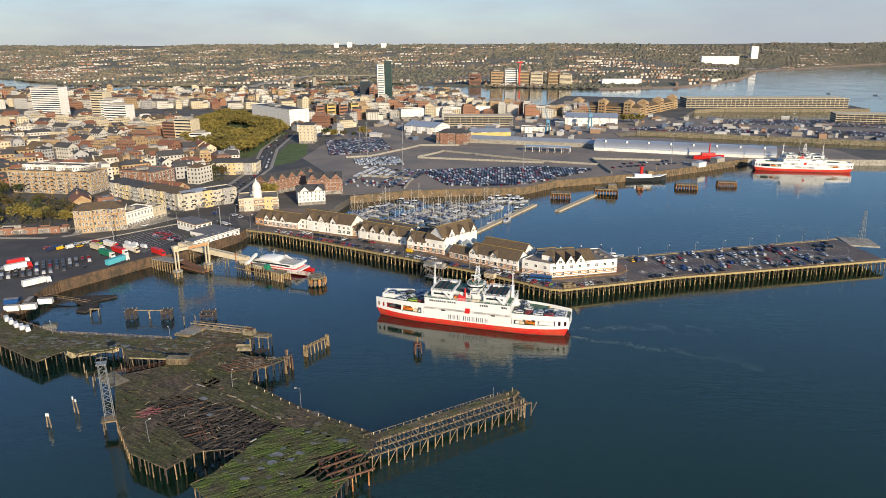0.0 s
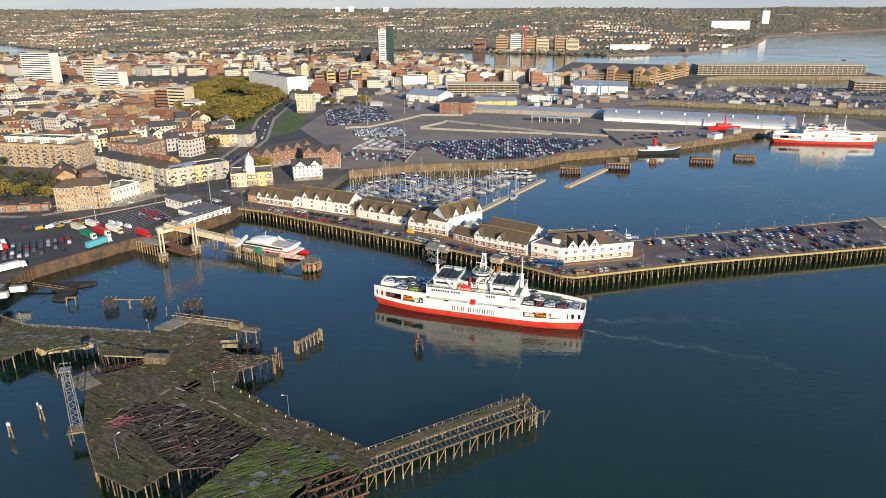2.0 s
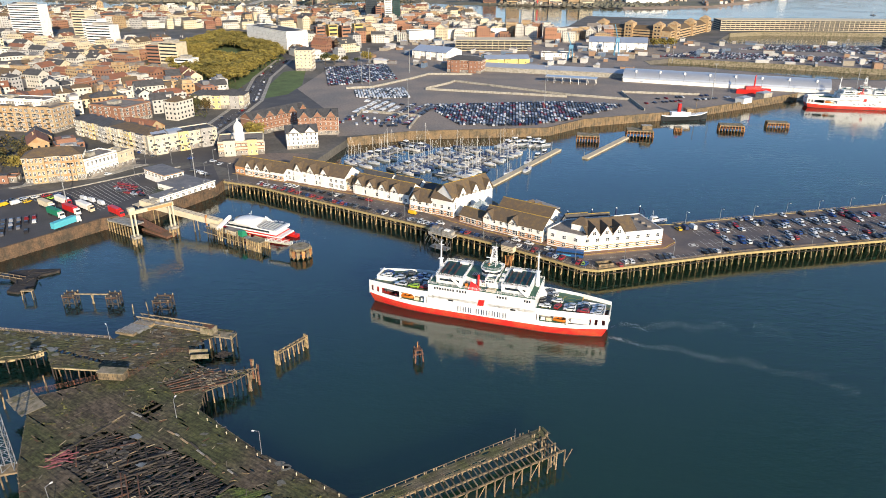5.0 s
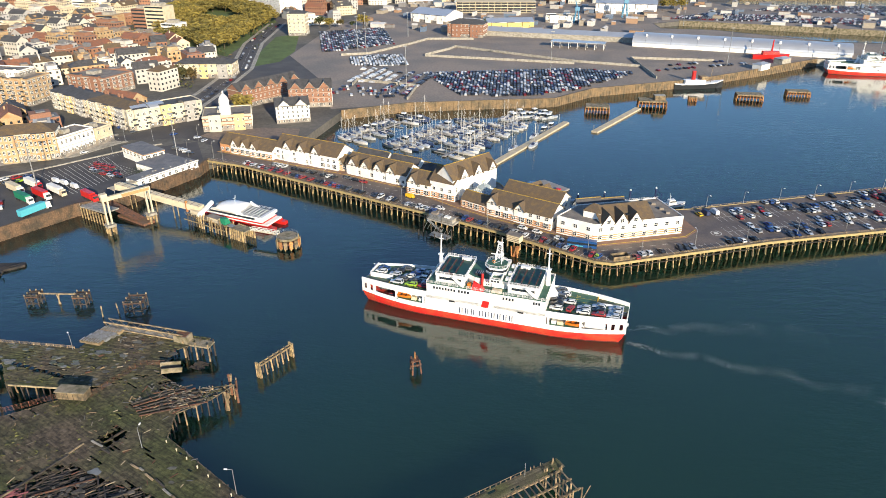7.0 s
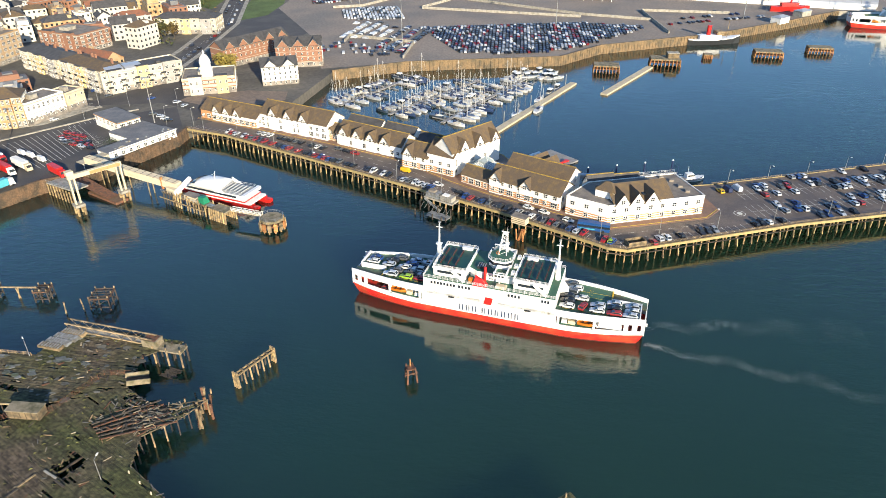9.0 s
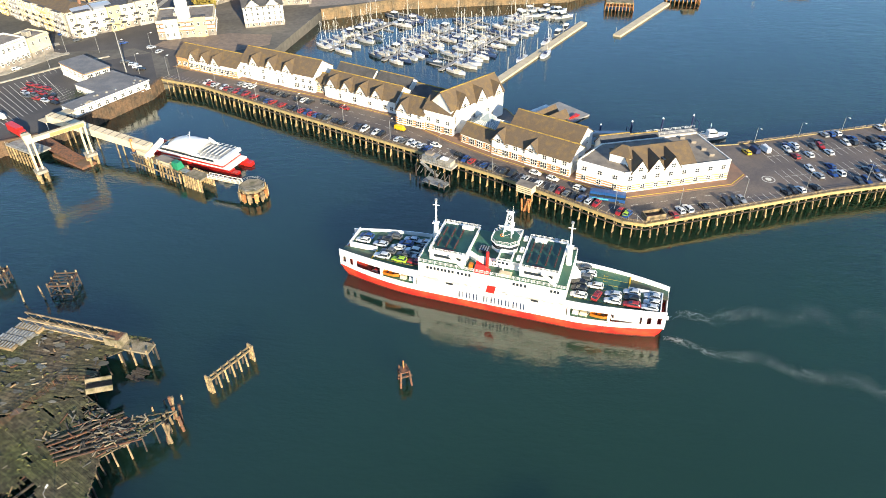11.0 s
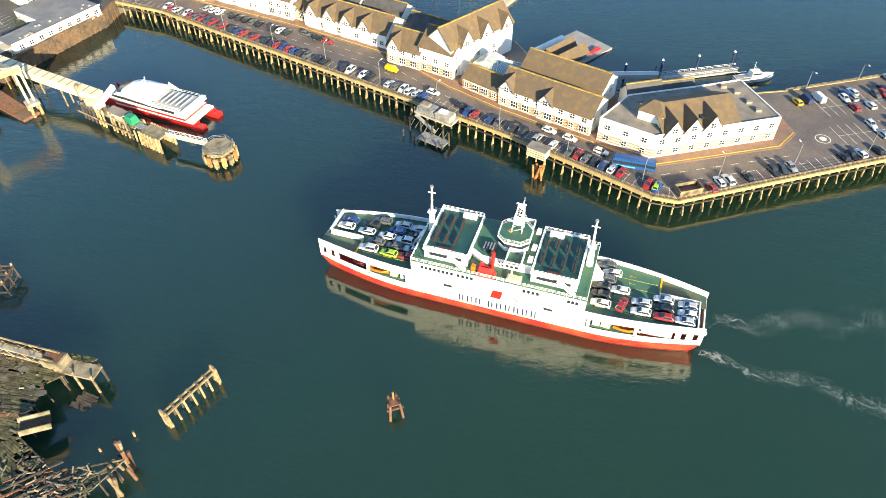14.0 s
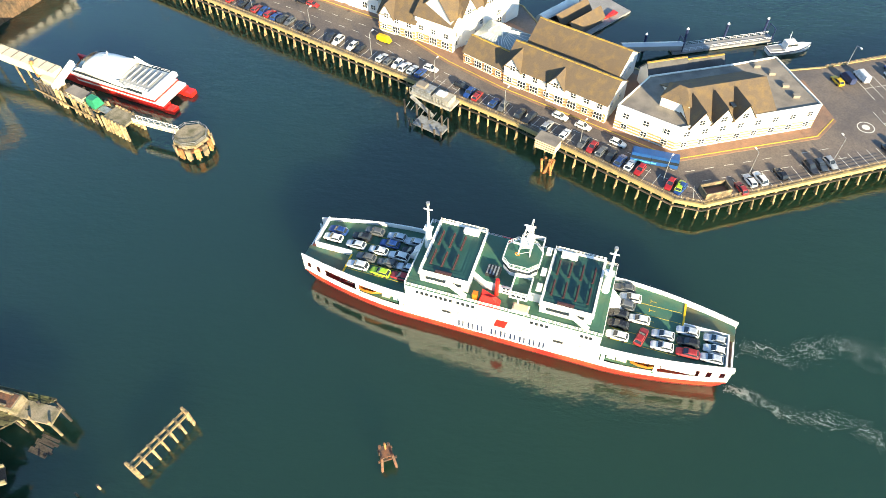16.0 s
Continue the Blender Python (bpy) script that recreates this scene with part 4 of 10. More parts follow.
    OC = [(-1.8, -0.4), (-0.2, -1.8), (3.2, -1.8), (4.8, -0.2), (4.8, 3.2), (3.2, 4.8), (-0.2, 4.8), (-1.8, 3.2)]
    grow = lambda k: [(1.5 + (x - 1.5) * k, 1.5 + (y - 1.5) * k) for x, y in OC]
    part("wheelhouse", Shape().prism(OC, 15.08, 17.6), SHIPWHITE, t)
    part("wheelhouse_window", Shape().prism(grow(1.012), 16.2, 17.1), GLASS, t)
    part("wheelhouse_roof", Shape().prism(grow(1.1), 17.6, 17.85), SHIPWHITE, t)
    part("monkey_deck", Shape().prism(grow(1.03), 17.85, 17.91), DECKGREEN, t)
    part("monkey_rail", rail_run(grow(1.06), 17.9, 0.9, r=0.03), SHIPWHITE, t)
    for s in (-1, 1):
        y0, y1 = (-6.9, -1.8) if s < 0 else (4.8, 8.4)
        part("bridge_wing", Shape().box(1.0, 4.6, y0, y1, 15.08, 15.3).box(1.0, 4.6, y0, y0 + 0.2, 15.3, 16.5).box(1.0, 1.2, y0, y1, 15.3, 16.5).box(4.4, 4.6, y0, y1, 15.3, 16.5).box(1.0, 4.6, y1 - 0.2, y1, 15.3, 16.5), SHIPWHITE, t)
        part("wing_deck", Shape().box(1.2, 4.4, y0 + 0.2, y1 - 0.2, 15.3, 15.36), DECKGREEN, t)
        part("wing_prop", Shape().rod((2.8, (y0 + 0.5) if s < 0 else y1 - 0.5, 12.5), (2.8, (y0 + 0.5) if s < 0 else y1 - 0.5, 15.1), 0.2, 6), SHIPWHITE, t)
        part("wing_rail", rail_run([(1.1, y0 + 0.1), (4.5, y0 + 0.1)], 16.5, 0.5, False), SHIPWHITE, t)
        for k in range(3):
            part("wing_window", Shape().box(1.5 + k * 1.0, 2.2 + k * 1.0, y0 - 0.04, y0 + 0.02, 15.6, 16.2), GLASS, t)
    # lattice radar mast with its platforms, scanners and aerials
    lat = Shape()
    for sx, sy in ((-1, -1), (1, -1), (1, 1), (-1, 1)):
        lat.rod((1.6 + sx * 1.15, 2.6 + sy * 1.15, 17.85), (1.9 + sx * 0.6, 2.9 + sy * 0.6, 24.4), 0.13, 5)
        for k in range(5):
            a, b = 1.15 - 0.11 * k, 1.04 - 0.11 * k
            lat.rod((1.6 + 0.06 * k + sx * a, 2.6 + 0.06 * k + sy * a, 17.9 + k * 1.3), (1.66 + 0.06 * k - sy * b, 2.66 + 0.06 * k + sx * b, 19.2 + k * 1.3), 0.06, 4)
    part("radar_mast", lat, SHIPWHITE, t, "white lattice radar mast")
    part("mast_platform", Shape().box(0.6, 3.0, 1.4, 3.9, 20.3, 20.4).box(1.2, 2.6, 2.2, 3.6, 24.4, 24.5), SHIPWHITE, t)
    part("platform_rail", rail_run([(0.6, 1.4), (3.0, 1.4), (3.0, 3.9), (0.6, 3.9)], 20.4, 0.9, r=0.03), SHIPWHITE, t)
    part("yard", Shape().rod((1.9, -0.6, 23.4), (1.9, 6.2, 23.4), 0.09, 5), SHIPWHITE, t)
    part("radar_scanner", Shape().box(-0.6, 2.4, 1.0, 1.25, 21.3, 21.6).rod((0.9, 1.12, 20.4), (0.9, 1.12, 21.3), 0.16, 6), SHIPWHITE, t)
    part("radar_scanner", Shape().box(0.8, 3.0, 2.8, 3.0, 24.9, 25.15).rod((1.9, 2.9, 24.5), (1.9, 2.9, 24.9), 0.14, 6), SHIPWHITE, t)
    part("aerial", Shape().rod((2.4, 3.4, 24.5), (2.4, 3.4, 26.6), 0.05, 4).rod((1.3, 2.3, 24.5), (1.3, 2.3, 26.0), 0.05, 4), SHIPWHITE, t)
    part("lifebuoy", Shape().loft([[(0.5 + (0.42 + 0.1 * math.cos(b)) * math.cos(a), 0.55 + 0.1 * math.sin(b), 19.0 + (0.42 + 0.1 * math.cos(b)) * math.sin(a)) for b in (0, 1.57, 3.14, 4.71)] for a in [k * math.pi / 6 for k in range(13)]], cap=False), ORANGE, t)
    # red funnel casing either side, vents, lockers and raft covers
    for s in (-1, 1):
        part("funnel", Shape().add([(-4.6, s * 8.55, 12.5), (-0.4, s * 8.55, 12.5), (-0.4, s * 6.4, 12.5), (-4.6, s * 6.4, 12.5), (-4.0, s * 7.6, 14.6), (-2.0, s * 7.6, 14.6), (-1.4, s * 6.4, 13.4), (-4.2, s * 6.4, 14.9)],
                                   [(3, 2, 1, 0), (4, 5, 6, 7), (0, 1, 5, 4), (1, 2, 6, 5), (2, 3, 7, 6), (3, 0, 4, 7)]), RED, t, "red painted funnel casing")
        part("funnel_pipe", Shape().rod((-1.7, s * 5.3, 12.5), (-1.7, s * 5.0, 17.0), 0.42, 8), RED, t)
        part("locker", Shape().box(-5.9, -4.9, s * 7.2 - 0.5, s * 7.2 + 0.5, 12.5, 14.1), ORANGE, t)
        part("raft_cover", Shape().loft([[(x, s * 7.2 + y, z) for x, y in ((2.0, -0.9), (5.2, -0.9), (5.2, 0.9), (2.0, 0.9))] for z in (12.5, 13.1)] + [[(x, s * 7.2 + y, 13.35) for x, y in ((2.3, -0.6), (4.9, -0.6), (4.9, 0.6), (2.3, 0.6))]]), CREAM, t)
        for k in range(4):
            part("casing_port", Shape().box(-0.6 + 0.7 * (k % 2), -0.2 + 0.7 * (k % 2), s * 4.62 - 0.04, s * 4.62 + 0.04, 13.0 + (k // 2) * 0.9, 13.4 + (k // 2) * 0.9), GLASS, t)
    part("vent_box", Shape().box(-4.6, -1.9, -3.4, -1.0, 15.08, 15.9), DARK, t)
    for k in range(4):
        part("vent_grille", Shape().box(-4.5 + k * 0.65, -4.2 + k * 0.65, -3.3, -1.1, 15.9, 15.98), STEEL, t)
    for x, y in ((5.9, 5.8), (6.0, 0.6), (6.0, -3.2)):
        part("deck_box", Shape().box(x - 0.55, x + 0.55, y - 0.75, y + 0.75, 15.08, 16.0, taper=0.08), SHIPWHITE, t)
    # window rows, hatches, emblem and lettering bars on the sides
    wm = Shape().box(-0.3, 0.3, -0.05, 0.05, -0.42, 0.42).mesh("port_window", GLASS)
    for s in ((-1, 1) if detail else (-1,)):
        for x in [-16.8 + i * 0.98 for i in range(8)] + [-8.4 + i * 1.0 for i in range(4)] + [6.2 + i * 0.98 for i in range(4)] + [15.8 + i * 0.85 for i in range(3)]:
            part("port_window", wm, None, t, at=pose(x * -s, s * 8.64, 11.3))
        for x in (-10.8, 11.8):
            part("side_hatch", Shape().box(x * -s - 0.95, x * -s + 0.95, s * 8.66 - 0.03, s * 8.66 + 0.03, 6.9, 7.5), DARK, t)
        part("emblem", Shape().add([(-s * x, s * 8.72, z) for x, z in ((-1.0, 6.9), (1.2, 6.9), (1.7, 9.3), (-0.5, 9.3))] + [(-s * x, s * 8.6, z) for x, z in ((-1.0, 6.9), (1.2, 6.9), (1.7, 9.3), (-0.5, 9.3))],
                                   [(0, 1, 2, 3), (7, 6, 5, 4), (0, 4, 5, 1), (1, 5, 6, 2), (2, 6, 7, 3), (3, 7, 4, 0)]), RED, t, "red square emblem")
        # brand lettering kept as plain bars
        for i in range(9):
            x = -8.2 + i * 1.95 + (0.9 if i > 2 else 0)
            for dx, w in ((0, 0.26), (0.85, 0.2)):
                part("lettering_bar", Shape().box(*sorted((-s * (x + dx), -s * (x + dx + w))), s * 8.7 - 0.04, s * 8.7 + 0.04, 3.5, 5.5), NAVY, t)
    # rescue boats, davits and gear in the side openings
    for s in (-1, 1):
        for x in (-28.0, 28.2):
            yb = s * (half_beam(x) - 1.0)
            bt = Shape().loft([[(x - 2.4 + 4.8 * q, yb + r * w, z) for q, r in ((0, -0.6), (0.3, -0.95), (0.7, -0.95), (1, -0.3), (1, 0.3), (0.7, 0.95), (0.3, 0.95), (0, 0.6))] for w, z in ((0.5, 4.9), (1.0, 5.4), (1.12, 5.9), (0.85, 6.0), (0.7, 5.6))])
            part("rescue_boat", bt, ORANGE, t, "orange rescue boat")
            part("boat_thwart", Shape().box(x - 1.0, x - 0.6, yb - 0.8, yb + 0.8, 5.7, 5.85).box(x + 0.6, x + 1.0, yb - 0.8, yb + 0.8, 5.7, 5.85), BENCH, t)
            part("davit", Shape().rod((x + 3.2, yb - s * 0.6, 4.5), (x + 1.2, yb, 7.6), 0.24, 6, 0.16).rod((x + 1.2, yb, 7.6), (x - 0.2, yb + s * 0.4, 7.4), 0.15, 6).rod((x - 3.0, yb - s * 0.6, 4.5), (x - 2.0, yb, 6.8), 0.16, 6), SHIPWHITE, t)
        part("side_deck", Shape().box(-30.5, -20, *sorted((s * 5.7, s * (half_beam(-27) - 0.3))), 4.3, 4.5), DECKGREEN, t)
        part("side_deck", Shape().box(20, 30.5, *sorted((s * 5.7, s * (half_beam(27) - 0.3))), 4.3, 4.5), DECKGREEN, t)
        for x, w in ((-24.4, 0.9), (-22.0, 0.7), (22.2, 0.8), (24.2, 1.0)):
            part("deck_locker", Shape().box(x - w, x + w, s * 7.0 - 0.5, s * 7.0 + 0.5, 4.5, 5.6, taper=0.08), SHIPWHITE if w < 0.9 else CREAM, t)
        part("evacuation_slide", Shape().rod((s * 31.6, -s * 5.9, 5.2), (s * 37.8, -s * 5.5, 5.2), 0.95, 10), SHIPWHITE, t, "white stowed evacuation slide")
    ln2 = Shape()
    for y in (-5.4, -2.9, -0.4, 2.1, 4.6):
        ln2.box(-33.5, -21, y - 0.06, y + 0.06, 8.2, 8.212).box(21, 33.5, y - 0.06, y + 0.06, 8.2, 8.212)
    part("lane_line", ln2, YLINE, t, kind="stuff")
    for k, y in enumerate((5.6, 3.4, 0.8)):
        part("lane_mark", Shape().box(27.3, 28.5, y - 0.05, y + 0.07, 8.2, 8.212).box(27.3, 27.42, y - 0.4, y + 0.4, 8.2, 8.212), YLINE, t)
    return t


BENCH = mat("brown_bench", (0.075, 0.03, 0.03), 0.7)
RAMPGREEN = mat("worn_ramp_green", (0.03, 0.085, 0.062), 0.6, var=0.18, scale=0.3, col2=(0.085, 0.08, 0.04))
SHIP = pose(9.0, 277.2, 0, 0, 0, -16.5)
ferry(SHIP, "car_ferry", "white and red double-ended car ferry under way")
FG = "cars on the ferry deck"
FERRY_CARS = (("blue", -39.2, 3.1), ("white", -39.4, 0.9), ("silver", -34.0, 0.6), ("black", -33.6, 3.0), ("grey", -31.5, 5.2), ("silver", -26.4, 5.2), ("blue", -27.2, 2.9), ("white", -28.8, 0.5),
              ("suv", -24.2, 0.4), ("black", -22.2, 2.4), ("silver", -22.4, 5.0), ("grey", -30.6, -1.9), ("suv", -31.5, -4.4), ("grey", -25.9, -2.0), ("lime", -26.4, -4.6), ("red", -22.0, -4.4), ("silver", -21.6, -1.9),
              ("white", 23.3, 4.8), ("suv", 22.2, 2.6), ("black", 21.6, 0.2), ("white", 25.6, 0.2), ("black", 22.0, -2.1), ("white", 22.2, -4.7), ("silver", 30.5, -1.9), ("white", 30.6, -4.5),
              ("silver", 34.9, 0.3), ("black", 35.2, -2.1), ("red", 35.3, -4.5), ("silver", 40.0, 0.1), ("white", 40.1, -2.2), ("silver", 39.7, -4.3), ("grey", 21.8, 6.8))
for i, (key, x, y) in enumerate(FERRY_CARS):
    tagged(copy_thing(CAR_KINDS[key], SHIP @ pose(x, y, 8.2, 0, 0, 180 + (i * 37 % 7 - 3) * 0.8)), group=FG)
tagged(copy_thing(CAR_KINDS["red"], SHIP @ pose(26.6, -3.6, 8.2, 0, 0, 75)), group=FG)
for key, x, y in (("red", -33.5, -5.4), ("grey", -37, -1.5), ("black", -28, -2)):
    tagged(copy_thing(CAR_KINDS[key], SHIP @ pose(x, y, 3.2, 0, 0, 180)), group=FG)
ferry(pose(338, 653.5, 0, 0, 0, -9.3), "moored_ferry", "white and red car ferry moored at the far quay", detail=False)

# ---------- derelict pier ----------
def crossings(poly, o, d):
    """Stretches of the line o + s * d that lie inside a polygon."""
    n = Vector((-d.y, d.x))
    cuts = []
    for a, b in zip(poly, poly[1:] + poly[:1]):
        a, b = Vector(a), Vector(b)
        ha, hb = (a - o).dot(n), (b - o).dot(n)
        if (ha > 0) != (hb > 0):
            p = a + (b - a) * (ha / (ha - hb))
            cuts.append((p - o).dot(d))
    cuts.sort()
    return list(zip(cuts[::2], cuts[1::2]))


WING = [(-204, 270), (-164, 251), (-113, 245.5), (-110, 259.5), (-100, 257), (-76, 252), (-84, 246), (-84, 234), (-97, 228.5), (-108.2, 227.2), (-124.2, 228.2), (-131.2, 238), (-136, 233.5), (-145.4, 230.6), (-152.2, 234.2), (-157.5, 224.5), (-169.3, 232), (-190, 245)]
MAIN = [(-105, 223), (-97, 228), (-84, 234), (-74, 227), (-62, 230), (-66, 224), (-73.5, 217.5), (-72, 209), (-50, 192), (-21, 175), (-24.5, 166), (-31, 146), (-46, 132), (-60, 140),
        (-71, 150.5), (-66.2, 155.7), (-61.2, 166), (-66, 167.5), (-74, 166), (-80.4, 157.2), (-94.6, 165), (-107.5, 184), (-117, 203), (-122, 212.5), (-113.5, 217.5)]
HOLE = [(-103.6, 188.5), (-99.3, 194.2), (-90.8, 199.4), (-76.6, 193), (-69.4, 191.4), (-59.7, 184.5), (-53.4, 179.5), (-57.7, 174.5), (-61.5, 167), (-68.7, 167), (-74, 167), (-84.6, 175.5), (-90.2, 181.1)]
PIT = [(-88.6, 208.0), (-86.0, 212.6), (-81.6, 210.6), (-84.3, 204.7)]
BLOCK = [(-71, 150.5), (-66.2, 155.7), (-61.2, 166.5), (-57.7, 174.5), (-53.4, 179.5), (-44, 179), (-30, 172), (-24.5, 166), (-31, 146), (-46, 132), (-60, 140)]
FALLEN = [(-42.5, 154.7), (-36.2, 164.5), (-29.3, 167.8), (-22, 162.8), (-25.6, 155.6), (-36.5, 152.5)]
SPUR = [(-84, 234), (-74, 227), (-62, 230), (-66, 224), (-73.5, 217.5), (-78, 222)]
derelict = thing("derelict_pier", "derelict mossy timber pier with collapsed planking", "pier", kind="structure")


def inside(poly, p):
    r = False
    for (x0, y0), (x1, y1) in zip(poly, poly[1:] + poly[:1]):
        if (y0 > p[1]) != (y1 > p[1]) and p[0] < (x1 - x0) * (p[1] - y0) / (y1 - y0) + x0:
            r = not r
    return r


def planks(poly, ang, width, gap, lengths, skip, material, name, z=DECK, zvar=0.05, holes=(), single=0, thick=0.14):
    d = Vector((math.cos(radians(ang)), math.sin(radians(ang))))
    n = Vector((-d.y, d.x))
    hs = [Vector(p).dot(n) for p in poly]
    sh, count = Shape(), 0
    me = None
    h = min(hs)
    while h < max(hs):
        o = n * (h + width / 2)
        for s0, s1 in crossings(poly, o, d):
            s = s0 + rng.uniform(-0.5, 0.3)
            while s < s1:
                e = min(s + rng.uniform(*lengths), s1 + rng.uniform(-0.4, 0.5))
                c = o + d * (s + e) / 2
                if e - s > 0.5 and rng.random() > skip and not any(inside(q, c) for q in holes):
                    m = pose(c.x, c.y, z + rng.uniform(-zvar, zvar), rng.gauss(0, 0.8), rng.gauss(0, 0.5) + (rng.gauss(0, 3) if skip > 0.2 else 0), ang + rng.gauss(0, 0.5 + 6 * skip * (skip > 0.2)))
                    if count < single:
                        if me is None:
                            me = Shape().box(-0.5, 0.5, -width / 2 + gap, width / 2 - gap, -thick, 0).mesh("plank", material)
                        part("plank", me, None, derelict, at=m @ Matrix.Diagonal((e - s, 1, 1, 1)))
                        count += 1
                    else:
                        sh.box(-(e - s) / 2, (e - s) / 2, -width / 2 + gap, width / 2 - gap, -thick, 0, m)
                s = e + 0.06
        h += width
    if sh.v:
        part(name, sh, material, derelict, kind="stuff")


planks(SPUR, 30, 0.5, 0.05, (2, 5), 0.42, MOSSP, "spur_planks", zvar=0.25, single=120)
planks(HOLE, 30, 0.4, 0.07, (0.7, 3.2), 0.42, ROT_SHADE, "rotten_planking", z=DECK - 0.35, zvar=0.22)
planks(HOLE, -58, 1.7, 0.66, (3, 9), 0.2, ROT_SHADE, "bare_joists", z=DECK - 0.62, zvar=0.06, thick=0.3)
planks(MAIN, -32, 0.46, 0.028, (1.2, 5.5), 0.022, MOSS, "deck_planking", holes=(HOLE, PIT, SPUR, BLOCK))
planks(BLOCK, 28, 0.52, 0.06, (1.0, 4.5), 0.05, MOSSG, "block_planking", holes=(FALLEN,), zvar=0.07)
planks(WING, -10, 0.5, 0.03, (1.2, 5), 0.03, MOSS, "wing_planking", holes=([(-131, 238), (-107, 230), (-112, 233.5), (-129, 239)],))
joists = Shape()
for poly, ang in ((MAIN, 58), (WING, 80)):
    d = Vector((math.cos(radians(ang)), math.sin(radians(ang))))
    n = Vector((-d.y, d.x))
    hs = [Vector(p).dot(n) for p in poly]
    h = min(hs) + 0.6
    while h < max(hs):
        for s0, s1 in crossings(poly, n * h, d):
            c = n * h + d * (s0 + s1) / 2
            joists.box(-(s1 - s0) / 2 + 0.2, (s1 - s0) / 2 - 0.2, -0.16, 0.16, DECK - 0.85, DECK - 0.35, pose(c.x, c.y, 0, 0, 0, ang))
        h += 2.4
part("joists", joists, ROT_SHADE, derelict, kind="stuff")
DPILE = Shape().rod((0, 0, -3), (0, 0, 4.7), 0.22, 7, 0.19).mesh("pile", PALEWOOD)
# Most edge piles are coloured dark to paint the shade beneath the deck edge.
DPILE_SHADE = Shape().rod((0, 0, -3), (0, 0, 4.6), 0.2, 7, 0.17).mesh("pile", ROT_SHADE)
for poly, st in ((MAIN, 3.0), (WING, 4.0)):
    for p, d in along(poly + poly[:1], st):
        part("pile", DPILE if rng.random() < (0.6 if p.y < 200 and p.x < -60 else 0.25) else DPILE_SHADE, None, derelict, at=pose(p.x, p.y, rng.uniform(-0.3, 0.5), rng.uniform(-3, 3), rng.uniform(-3, 3), rng.uniform(0, 90)))
inner = Shape()
for i in range(40):
    for j in range(32):
        p = (-200 + i * 4.5, 136 + j * 4.2)
        if inside(MAIN, p) or inside(WING, p):
            inner.rod((p[0], p[1], -3), (p[0], p[1], 4.4), 0.2, 5)
part("inner_piles", inner, ROT_SHADE, derelict, kind="stuff")
edge = Shape()
for poly in (MAIN, WING):
    for a, b in zip(poly, poly[1:] + poly[:1]):
        if rng.random() < 0.85:
            edge.rod((*a, DECK - 0.15), (*b, DECK - 0.2), 0.17, 5)
part("edge_beams", edge, mat("weathered_edge_timber", (0.17, 0.13, 0.075), 0.9, var=0.4, scale=0.3, col2=(0.06, 0.055, 0.03)), derelict, kind="stuff")
# broken boards, rubble and stumps round the spur
rub = Shape()
for k in range(260):
    c = Vector((-74, 224)) + Vector((rng.gauss(0, 5.5), rng.gauss(0, 3.5)))
    if inside(SPUR, c) or inside(MAIN, c):
        l = rng.uniform(0.5, 2.6)
        rub.box(-l / 2, l / 2, -0.12, 0.12, -0.08, 0.08, pose(c.x, c.y, DECK + rng.uniform(0.0, 0.6), rng.uniform(-20, 20), rng.uniform(-25, 25), rng.uniform(0, 180)))
for k in range(260):
    c = Vector((rng.uniform(-112, -45), rng.uniform(140, 226)))
    if inside(MAIN, c) and not inside(SPUR, c):
        l = rng.uniform(0.4, 2.2)
        rub.box(-l / 2, l / 2, -0.1, 0.1, -0.05, 0.06, pose(c.x, c.y, DECK + 0.06, rng.uniform(-8, 8), rng.uniform(-8, 8), rng.uniform(0, 180)))
for k in range(80):
    c = Vector((rng.uniform(-112, -78), rng.uniform(232, 258)))
    if inside(WING, c):
        l = rng.uniform(0.4, 1.8)
        rub.box(-l / 2, l / 2, -0.3 * l / 2, 0.12, -0.08, 0.12, pose(c.x, c.y, DECK + 0.1, rng.uniform(-15, 15), rng.uniform(-15, 15), rng.uniform(0, 180)))
RUBBLE = palette("rubble", [(0.36, 0.29, 0.18), (0.28, 0.19, 0.10), (0.15, 0.125, 0.09), (0.08, 0.065, 0.05), (0.20, 0.17, 0.12), (0.12, 0.055, 0.03), (0.05, 0.042, 0.034), (0.12, 0.115, 0.1)], 0.95, island=True)
part("rubble", rub, RUBBLE, derelict, kind="stuff")
# shallow rain pools on the mossy block
POOLM = mat("rain_pool", (0.20, 0.20, 0.185), 0.3, var=0.25, scale=0.5, col2=(0.10, 0.105, 0.09))
for x, y, r in ((-50.9, 164.3, 1.9), (-44.5, 165.3, 1.3), (-49.8, 167.5, 0.9), (-32.6, 172.0, 2.0), (-43.9, 176.7, 0.9), (-46.1, 161.8, 1.3), (-51.1, 160.5, 1.4), (-53.7, 157.5, 0.9), (-41.3, 170.3, 0.8), (-57, 153, 1.2), (-47, 155, 0.8), (-84, 197, 1.6), (-78, 186.5, 1.3)):
    part("rain_pool", Shape().prism([(x + r * rng.uniform(0.5, 1.5) * math.cos(k * 0.524), y + r * rng.uniform(0.4, 1.0) * math.sin(k * 0.524)) for k in range(12)], DECK + 0.06, DECK + 0.1), POOLM, derelict, "grey rain pool")
# worn grey slabs showing through the grass of the wing
slabs = Shape()
